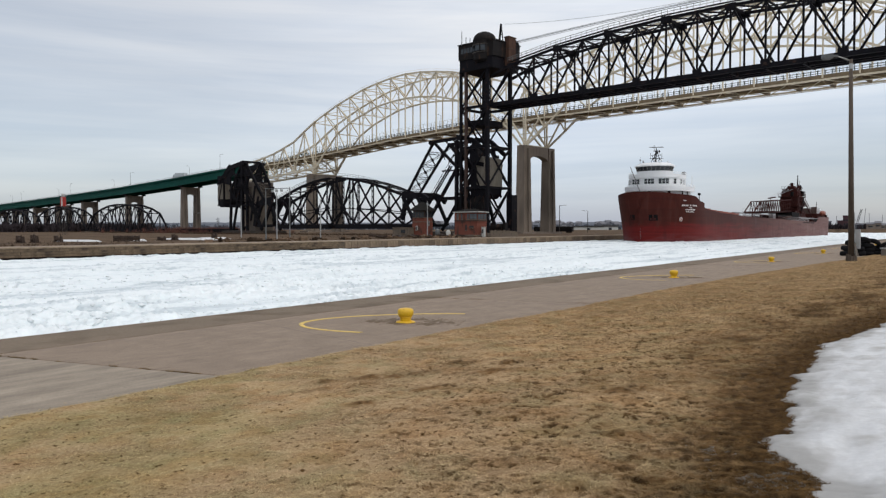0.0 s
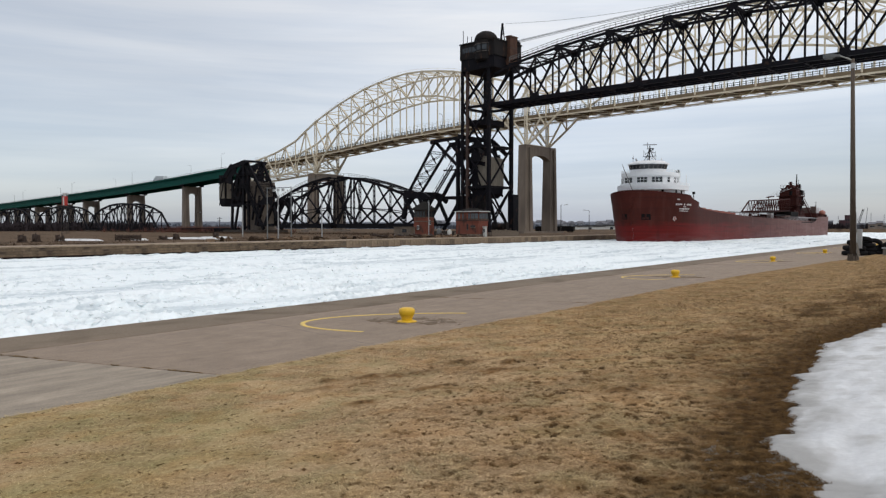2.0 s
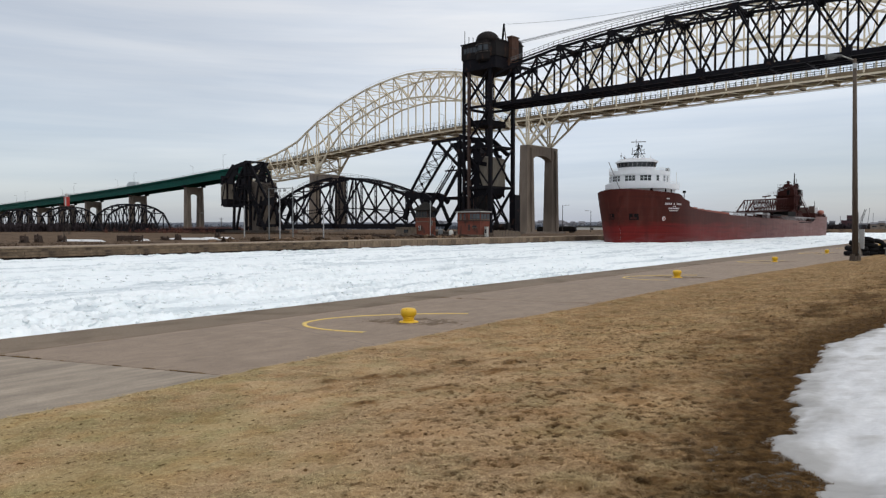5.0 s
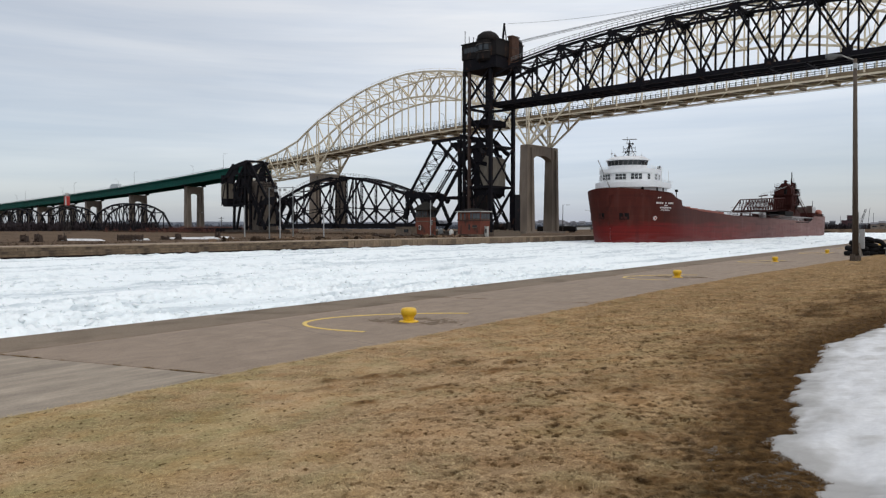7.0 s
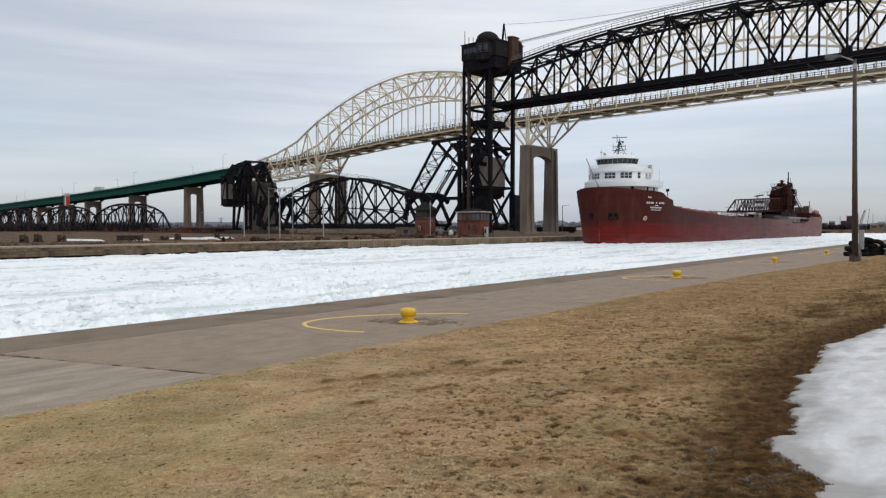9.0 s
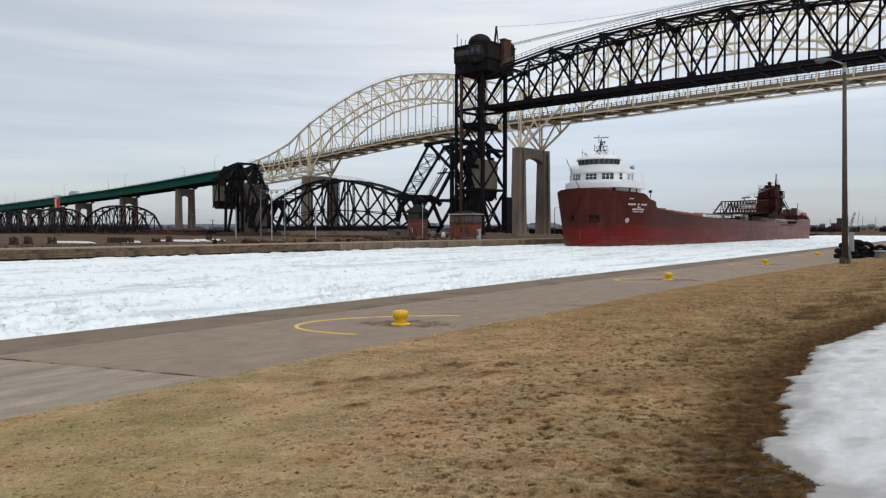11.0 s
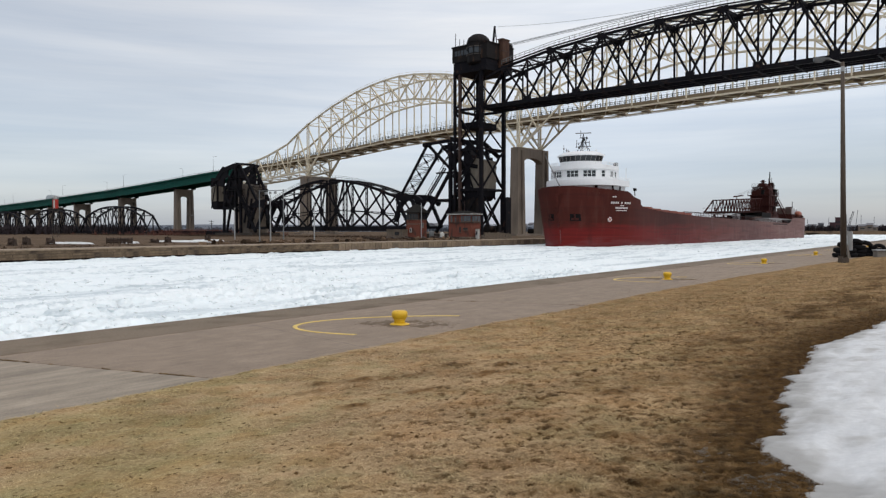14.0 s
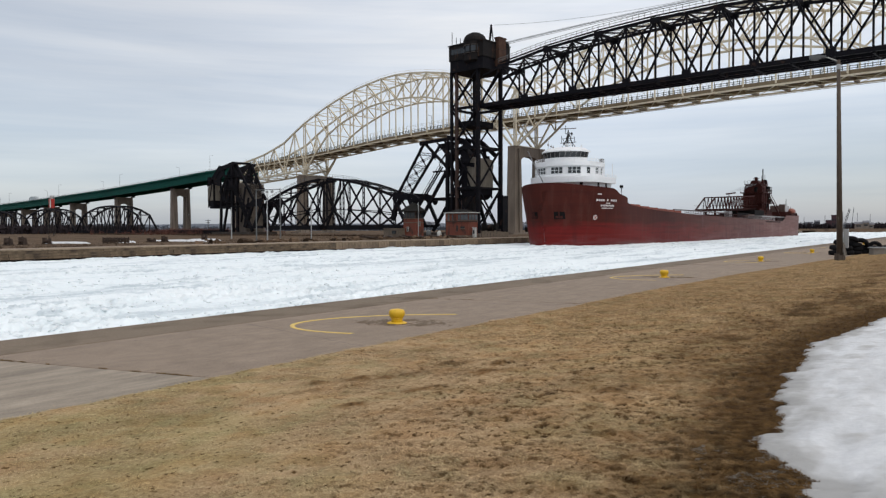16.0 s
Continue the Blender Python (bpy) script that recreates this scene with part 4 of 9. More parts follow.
def tyre_shape(R=0.42, r=0.165, n=32, m=12):
    sh = Shape()
    for i in range(n):
        a = 2 * math.pi * i / n
        for k in range(m):
            t = 2 * math.pi * k / m
            sq = 1.0 / max(abs(math.cos(t)), abs(math.sin(t))) ** 0.55
            rr = R + r * math.cos(t) * sq * 0.92 + (0.012 if (i % 2 and abs(t - 0) < 0.6) else 0)
            sh.v.append((rr * math.cos(a), rr * math.sin(a), r * 1.15 * math.sin(t) * sq))
    for i in range(n):
        for k in range(m):
            a, b = i * m, ((i + 1) % n) * m
            sh.f.append((a + k, b + k, b + (k + 1) % m, a + (k + 1) % m))
    return sh


tyre_me = tyre_shape().mesh("tyre", True)
tyre_me.materials.append(RUBBER)
heap = random.Random(12)
spots_t = [(69.3, 9.25, 0.2, 0, 0, 0), (69.35, 9.2, 0.57, 7, 6, 0), (69.9, 8.55, 0.19, 0, 0, 0), (69.8, 8.65, 0.56, 6, -5, 30), (69.65, 8.95, 0.94, 14, 9, 0), (71.0, 8.05, 0.17, 0, 0, 0), (71.05, 8.0, 0.47, 5, 4, 20), (70.95, 8.1, 0.82, 12, -9, 40), (70.7, 8.3, 1.22, 18, 14, 10),
           (71.4, 7.3, 0.19, 0, 0, 0), (71.5, 7.2, 0.52, 8, -6, 0), (71.2, 7.6, 0.95, 35, 12, 80), (71.9, 6.5, 0.22, 0, 0, 0), (71.8, 6.4, 0.55, 6, 9, 0), (72.3, 5.7, 0.24, 0, 0, 0),
           (72.2, 5.8, 0.58, 10, -5, 0), (72.7, 5.0, 0.5, 60, 10, 70), (73.0, 4.3, 0.28, 3, 0, 0), (71.0, 6.6, 0.6, 74, 0, 100)]
slab_b = thing("concrete_barrier", pose(67.4, 6.5, 0.0, 0, 0, -62), "pale concrete block lying at the end of the tyre heap", "concrete block")
part("block", Shape().prism([(-0.45, 0.0), (0.45, 0.0), (0.40, 0.62), (-0.42, 0.66)], 0.0, 2.6, "x"), OLD_CONCRETE, slab_b)
part("plank", Shape().box(-0.1, -0.5, 0.662, 2.5, 0.42, 0.75), GALV, slab_b, "pale weathered board on top")
for x, y, z, rx, ry, rz in spots_t:
    t_ob = new("tyre", tyre_me)
    t_ob.matrix_world = pose(x, y, z, rx + heap.uniform(-5, 5) * (3 if z > 0.4 else 1), ry + heap.uniform(-5, 5) * (3 if z > 0.4 else 1), rz)
    tagged(t_ob, "large worn black rubber tyre in a heap", "tyre", "heap of tyres")


# ---- the cream road bridge: two arches, side spans and green approach girders ----
DECK_S = (-720, -600, -467, -363, -280, -225, -159, -115, -77, -39, 0, 40, 79, 120, 200, 400)
DECK_Z = (21.8, 24.4, 27.7, 30.7, 33.9, 36.5, 38.6, 41.0, 43.8, 45.2, 45.8, 46.2, 46.9, 47.2, 46.5, 40.0)


def deck_z(s):
    return float(np.interp(s, DECK_S, DECK_Z))


HALF = 7.2
ARCH_X = (0, 10, 21, 30, 40, 49, 59, 65.5, 69, 84, 102, 124)
ARCH_TOP = (70.6, 70.0, 68.6, 67.0, 64.3, 61.7, 58.1, 55.7, 54.2, 46.4, 41.6, 38.0)
LOW_X = (0, 9, 21, 30, 41, 51, 59, 65.5)
LOW_Z = (59.8, 59.4, 58.0, 55.3, 51.7, 46.5, 38.5, 31.0)


def truss_part(name, p, q, w, h, material, parent, label=""):
    return part(name, Shape().bar(p, q, w, h), material, parent, label)


def road_lamp(parent, s, b, side):
    z = deck_z(s)
    sh = Shape().tube((s, b, z), (s, b, z + 8.5), 0.11, 0.07, 6)
    sh.bar((s, b, z + 8.4), (s, b + side * 1.8, z + 8.8), 0.09).bar((s, b + side * 1.5, z + 8.75), (s, b + side * 2.2, z + 8.8), 0.25, 0.14)
    return part("lamp_post", sh, RAIL_GREY, parent)


PANEL_W, PANEL_E = 131.6 / 14, 145.1 / 15
DECK_NODES = [-132.4 - PANEL_W * k for k in range(6, 0, -1)] + [-132.4 + PANEL_W * k for k in range(14)] + [-1.8 + PANEL_E * k for k in range(22)]


def bridge_deck(name, s0, s1, label, fence):
    """Roadway with edge girders, kerbs, railing and, over the arches, a tall mesh fence."""
    root = thing(name, ROAD, label, "bridge deck")
    st = [s for s in DECK_NODES if s0 <= s <= s1]
    line = lambda b, h: [(s, b, deck_z(s) + h) for s in st]
    part("roadway", Shape().sweep(line(0, -0.15), 9.2, 0.3), ROADWAY, root)
    for b in (-HALF, HALF):
        part("edge_girder", Shape().sweep(line(b, -1.95), 0.42, 0.5), CREAM_STEEL, root)
        part("fascia", Shape().sweep(line(b * 0.70, -0.75), 0.3, 1.1), EDGE_OCHRE if b > 0 else DECK_BROWN, root)
        part("stringer", Shape().sweep(line(b * 0.35, -0.65), 0.3, 0.7), DECK_BROWN, root)
        part("lower_tie", Shape().sweep(line(b * 0.55, -3.0), 0.16, 0.16), CREAM_STEEL, root)
        for h in (0.4, 1.05):
            part("guard_rail", Shape().sweep(line(b * 0.66, h), 0.12, 0.12), RAIL_GREEN, root)
        for a, c in zip(st[:-1], st[1:]):
            for k in range(5):
                s = a + (c - a) * k / 5
                z = deck_z(s)
                part("guard_post", Shape().bar((s, b * 0.66, z), (s, b * 0.66, z + 1.35), 0.22), RAIL_GREEN, root)
            m_s = (a + c) / 2
            part("lateral_brace", Shape().bar((a, b, deck_z(a) - 2.0), (m_s, 0, deck_z(m_s) - 2.2), 0.18), CREAM_STEEL, root)
            part("lateral_brace", Shape().bar((m_s, 0, deck_z(m_s) - 2.2), (c, b, deck_z(c) - 2.0), 0.18), CREAM_STEEL, root)
        if fence:
            for h in (1.7, 2.4, 3.1):
                part("fence_rail", Shape().sweep(line(b * 0.72, h), 0.06, 0.06), FENCE_PALE, root)
            for a, c in zip(st[:-1], st[1:]):
                for k in range(4):
                    s = a + (c - a) * k / 4
                    z = deck_z(s)
                    part("fence_post", Shape().bar((s, b * 0.72, z - 0.3), (s, b * 0.72, z + 3.1), 0.10), FENCE_PALE, root)
    for s in st:
        z = deck_z(s)
        fb = Shape()
        fb.prism([(-HALF - 0.2, z - 2.1), (-HALF - 0.2, z - 1.6), (-HALF * 0.7, z - 1.0), (HALF * 0.7, z - 1.0), (HALF + 0.2, z - 1.6), (HALF + 0.2, z - 2.1), (HALF - 2.5, z - 2.6), (-HALF + 2.5, z - 2.6)], s - 0.06, s + 0.06, "x")
        part("floor_beam", fb, DECK_BROWN, root)
    return root


EDGE_OCHRE = pmat("stained_ochre_edge_girder", (0.42, 0.31, 0.15), (0.25, 0.18, 0.09), (0.52, 0.42, 0.25), 0.25, 2.5, 0.7, 0, 0.05)
FENCE_PALE = pmat("pale_fence_steel", (0.45, 0.43, 0.37), (0.33, 0.31, 0.26), (0.55, 0.53, 0.46), 0.5, 3, 0.6)
RAIL_GREEN = pmat("dark_green_railing", (0.03, 0.055, 0.05), (0.02, 0.035, 0.03), (0.05, 0.085, 0.08), 0.5, 3, 0.6, 0, 0)


BIG_X = (0, 12, 22, 30, 42, 52, 62, 72.5)
BIG_TOP = (71.6, 71.2, 70.2, 69.0, 66.0, 62.8, 59.2, 55.4)
BIG_LOW = (60.9, 60.5, 59.4, 58.0, 54.8, 50.0, 42.0, 33.0)


def arch_span(s0, s1, n, mid, label, tops=(ARCH_X, ARCH_TOP), lows=(LOW_X, LOW_Z)):
    """A cream steel trussed arch from pier to pier, two ribs with bracing, hangers and end frames."""
    root = thing("arch_span", ROAD, label, "bridge", "arches of the road bridge")
    zt = lambda s: float(np.interp(abs(s - mid), *tops))
    zb = lambda s: float(np.interp(abs(s - mid), *lows))
    st = [s0 + (s1 - s0) * k / n for k in range(n + 1)]
    for b in (-HALF, HALF):
        for k in range(n):
            a, c = st[k], st[k + 1]
            truss_part("top_chord", (a, b, zt(a)), (c, b, zt(c)), 0.6, 0.65, CREAM_STEEL, root)
            truss_part("lower_chord", (a, b, zb(a)), (c, b, zb(c)), 0.6, 0.65, CREAM_STEEL, root)
            if k < n / 2:
                truss_part("diagonal", (a, b, zt(a)), (c, b, zb(c)), 0.45, 0.45, CREAM_STEEL, root)
            else:
                truss_part("diagonal", (a, b, zb(a)), (c, b, zt(c)), 0.45, 0.45, CREAM_STEEL, root)
        for k in range(n + 1):
            s = st[k]
            truss_part("vertical", (s, b, zt(s)), (s, b, zb(s)), 0.42, 0.42, CREAM_STEEL, root)
            if 0 < k < n and abs(zb(s) - deck_z(s)) > 1.5:
                truss_part("hanger", (s, b, zb(s)), (s, b, deck_z(s) - 1.4), 0.42, 0.42, CREAM_STEEL, root)
    for k in range(n + 1):
        s = st[k]
        truss_part("cross_strut", (s, -HALF, zt(s)), (s, HALF, zt(s)), 0.4, 0.4, CREAM_STEEL, root)
        if zb(s) > deck_z(s) + 6:
            truss_part("cross_strut", (s, -HALF, zb(s)), (s, HALF, zb(s)), 0.35, 0.35, CREAM_STEEL, root)
            truss_part("sway_brace", (s, -HALF, zt(s)), (s, 0, zb(s)), 0.25, 0.25, CREAM_STEEL, root)
            truss_part("sway_brace", (s, HALF, zt(s)), (s, 0, zb(s)), 0.25, 0.25, CREAM_STEEL, root)
        if k < n:
            c = st[k + 1]
            truss_part("lateral_brace", (s, -HALF, zt(s)), ((s + c) / 2, 0, zt((s + c) / 2)), 0.25, 0.25, CREAM_STEEL, root)
            truss_part("lateral_brace", (s, HALF, zt(s)), ((s + c) / 2, 0, zt((s + c) / 2)), 0.25, 0.25, CREAM_STEEL, root)
            truss_part("lateral_brace", ((s + c) / 2, 0, zt((s + c) / 2)), (c, -HALF, zt(c)), 0.25, 0.25, CREAM_STEEL, root)
            truss_part("lateral_brace", ((s + c) / 2, 0, zt((s + c) / 2)), (c, HALF, zt(c)), 0.25, 0.25, CREAM_STEEL, root)
    # walkway rail along the top chord
    part("chord_handrail", Shape().sweep([(a, -HALF, zt(a) + 1.2) for a in st], 0.06, 0.06), CREAM_STEEL, root)
    for a in st:
        part("handrail_post", Shape().bar((a, -HALF, zt(a)), (a, -HALF, zt(a) + 1.2), 0.06), CREAM_STEEL, root)
    return root


def end_frame(s, z0, tops, label):
    """The steel frame between a pier's top and the deck: vee legs, posts and cross bracing."""
    root = thing("pier_frame", at(ROAD, s, 0, z0), label, "bridge frame", "frames on the piers")
    zd = deck_z(s) - 1.6 - z0
    for b in (-HALF, HALF):
        truss_part("post", (0, b, 0), (0, b, zd), 0.6, 0.6, CREAM_STEEL, root)
        for d in tops:
            truss_part("raking_leg", (0, b, 0.2), (d, b, deck_z(s + d) - 1.6 - z0), 0.55, 0.55, CREAM_STEEL, root)
            truss_part("tie", (0, b, zd * 0.45), (d * 0.45, b, zd * 0.45), 0.3, 0.3, CREAM_STEEL, root)
    truss_part("cross_strut", (0, -HALF, 0.3), (0, HALF, 0.3), 0.4, 0.4, CREAM_STEEL, root)
    truss_part("cross_brace", (0, -HALF, 0.3), (0, HALF, zd), 0.35, 0.35, CREAM_STEEL, root)
    truss_part("cross_brace", (0, HALF, 0.3), (0, -HALF, zd), 0.35, 0.35, CREAM_STEEL, root)
    return root


def concrete_pier(s, top, leg_t, leg_b, label, half=HALF, depth=4.0):
    """Two tapered concrete legs under an arched cross beam."""
    root = thing("concrete_pier", at(ROAD, s), label, "bridge pier", "concrete piers of the road bridge")
    for sg in (-1, 1):
        sh = Shape()
        c = sg * half
        vs = []
        for z, w, d in ((-1.0, leg_b, depth * 1.25), (top, leg_t, depth)):
            o, i = c + sg * w * 0.5, c - sg * w * 0.5
            vs += [(-d / 2, o, z), (d / 2, o, z), (d / 2, i, z), (-d / 2, i, z)]
        sh.add(vs, [(3, 2, 1, 0), (4, 5, 6, 7), (0, 1, 5, 4), (1, 2, 6, 5), (2, 3, 7, 6), (3, 0, 4, 7)])
        part("leg", sh, PIER_CONCRETE, root)
        # a shallow pilaster on the broad faces
        for d in (-1, 1):
            part("pilaster", Shape().bar((d * depth * 0.62, c, -0.5), (d * depth * 0.5, c, top - 1.0), leg_t * 0.36, 0.5, (0, 1, 0)), PIER_CONCRETE, root)
    inner = half - leg_t / 2
    poly = [(-inner - 0.3, top - 0.05), (inner + 0.3, top - 0.05), (inner + 0.3, top - 6.5)]
    rise = 2.3 if inner > 5 else 1.5
    poly += [(inner * math.cos(a), top - 5.9 + rise * math.sin(a)) for a in np.linspace(0.3, math.pi - 0.3, 11)]
    poly += [(-inner - 0.3, top - 6.5)]
    part("cross_beam", Shape().prism(poly, -depth / 2 + 0.25, depth / 2 - 0.25, "x"), PIER_CONCRETE, root)
    part("footing", Shape().box(-depth, -half - leg_b, -1.5, depth, half + leg_b, 0.7), PIER_CONCRETE, root)
    return root


bridge_deck("arch_deck", -195, 207, "cream steel road deck with dark railings, hung from arches", True)
arch_span(-132.4, -0.8, 14, -65.5, "cream painted steel arch span of the high road bridge")
arch_span(-1.8, 143.3, 15, 72.0, "cream painted steel arch span that rises over the canal", (BIG_X, BIG_TOP), (BIG_X, BIG_LOW))
for s, z0, dd in ((-132.4, 29.2, (-8.4, 8.4)), (-0.8, 33.9, (-6.6, 6.6)), (143.3, 34.0, (-8.4, 8.4))):
    end_frame(s, z0, dd, "cream steel vee frame standing on a concrete pier")
    concrete_pier(s, z0, 4.0, 5.2, "tall weathered concrete pier with two legs and an arched top", 8.3, 3.4)


def side_span(s_arch, s_end, mid):
    """The truss that tapers from the arch's shoulder down to the end pier."""
    root = thing("side_span", ROAD, "cream steel side truss that tapers from the arch to the approach", "bridge", "side spans of the road bridge")
    n = 7
    st = [s_arch + (s_end - s_arch) * k / n for k in range(n + 1)]
    zt = lambda s: max(float(np.interp(abs(s - mid), ARCH_X, ARCH_TOP)), deck_z(s) - 0.8)
    zb = lambda s: deck_z(s) - 9.3 + 1.5 * abs(s - s_end) / 62
    for b in (-HALF, HALF):
        for k in range(n):
            a, c = st[k], st[k + 1]
            truss_part("top_chord", (a, b, zt(a)), (c, b, zt(c)), 0.75, 0.75, CREAM_STEEL, root)
            truss_part("lower_chord", (a, b, zb(a)), (c, b, zb(c)), 0.8, 0.8, CREAM_STEEL, root)
            p, q = ((a, b, zt(a)), (c, b, zb(c))) if k % 2 else ((a, b, zb(a)), (c, b, zt(c)))
            truss_part("diagonal", p, q, 0.5, 0.5, CREAM_STEEL, root)
        for s in st:
            truss_part("vertical", (s, b, zt(s)), (s, b, zb(s)), 0.4, 0.4, CREAM_STEEL, root)
    for s in st:
        truss_part("cross_strut", (s, -HALF, zb(s)), (s, HALF, zb(s)), 0.4, 0.4, CREAM_STEEL, root)
        truss_part("cross_brace", (s, -HALF, zb(s)), (s, HALF, deck_z(s) - 2), 0.3, 0.3, CREAM_STEEL, root)
        truss_part("cross_brace", (s, HALF, zb(s)), (s, -HALF, deck_z(s) - 2), 0.3, 0.3, CREAM_STEEL, root)
    return root


side_span(-131, -193, -65.5)
side_span(145, 207, 76.5)
for s in (-193, 207):
    concrete_pier(s, deck_z(s) - 9.6, 4.2, 5.4, "tall concrete pier at the end of the side span")


def girder_span(s0, s1):
    root = thing("girder_span", ROAD, "dark green plate girder approach span with stiffeners and a railing", "bridge", "green approach spans")
    n = 8
    st = np.linspace(s0, s1, n + 1)
    line = lambda b, h: [(s, b, deck_z(s) + h - 0.5) for s in st]
    for b in (-HALF + 0.4, HALF - 0.4):
        part("plate_girder", Shape().sweep(line(b, -0.7 - 2.15), 0.25, 4.3), GREEN_STEEL, root)
        part("bottom_flange", Shape().sweep(line(b, -5.0), 1.0, 0.22), GREEN_STEEL, root)
        for s in (s0 + 1.2, s1 - 1.2):
            part("bearing", Shape().box(s - 0.7, b - 0.6, deck_z(s) - 6.62, s + 0.7, b + 0.6, deck_z(s) - 5.55), BLACK_STEEL, root)
        for a, c in zip(st[:-1], st[1:]):
            for k in range(3):
                s = a + (c - a) * k / 3
                z = deck_z(s) - 0.5
                part("stiffener", Shape().bar((s, b, z - 0.8), (s, b, z - 5.0), 0.06, 0.34, (0, 1, 0)), GREEN_STEEL, root)
    part("deck_slab", Shape().sweep(line(0, -0.35), 2 * HALF + 1.2, 0.7), GREEN_STEEL, root)
    for b in (-HALF - 0.3, HALF + 0.3):
        part("kerb", Shape().sweep(line(b, 0.1), 0.2, 0.25), RAIL_GREY, root)
        for h in (0.55, 0.95):
            part("guard_rail", Shape().sweep(line(b, h), 0.07, 0.06), RAIL_GREY, root)
        for a, c in zip(st[:-1], st[1:]):
            for k in range(3):
                s = a + (c - a) * k / 3
                z = deck_z(s) - 0.5
                part("guard_post", Shape().bar((s, b, z), (s, b, z + 0.95), 0.10), RAIL_GREY, root)
    return root


PIERS = (-268, -346, -422, -474, -524, -575, -626, -677)
ends = (-193,) + PIERS
for a, c in zip(ends[:-1], ends[1:]):
    girder_span(c, a)
for s in PIERS:
    concrete_pier(s, deck_z(s) - 6.6, 2.8, 3.6, "grey concrete portal pier under the green girders", 4.4, 3.2)
for s, b, side in ((-616, 7, -1), (-550, -7, 1), (-502, 7, -1), (-441, -7, 1), (-394, 7, -1), (-336.5, -7, 1), (-281.5, 7, -1), (-221, -7, 1),
                   (-170, 7, -1), (-112, -7, 1), (-58, 7, -1), (-3, -7, 1), (55, 7, -1), (108, -7, 1)):
    lamp = thing("street_lamp", ROAD, "thin grey street lamp on the road bridge", "street lamp", "lamps of the road bridge")
    road_lamp(lamp, s, b, side)


# ---- the black rail bridge: lift span, lift towers, double bascule and fixed truss spans ----
def member(name, p, q, w, h, parent, material=None, label=""):
    return part(name, Shape().bar(p, q, w, h), material or BLACK_STEEL, parent, label)


LIFT_Z = 35.8
LIFT_TOP = {0: 9.7, 1: 11.9, 2: 13.1, 3: 13.7}


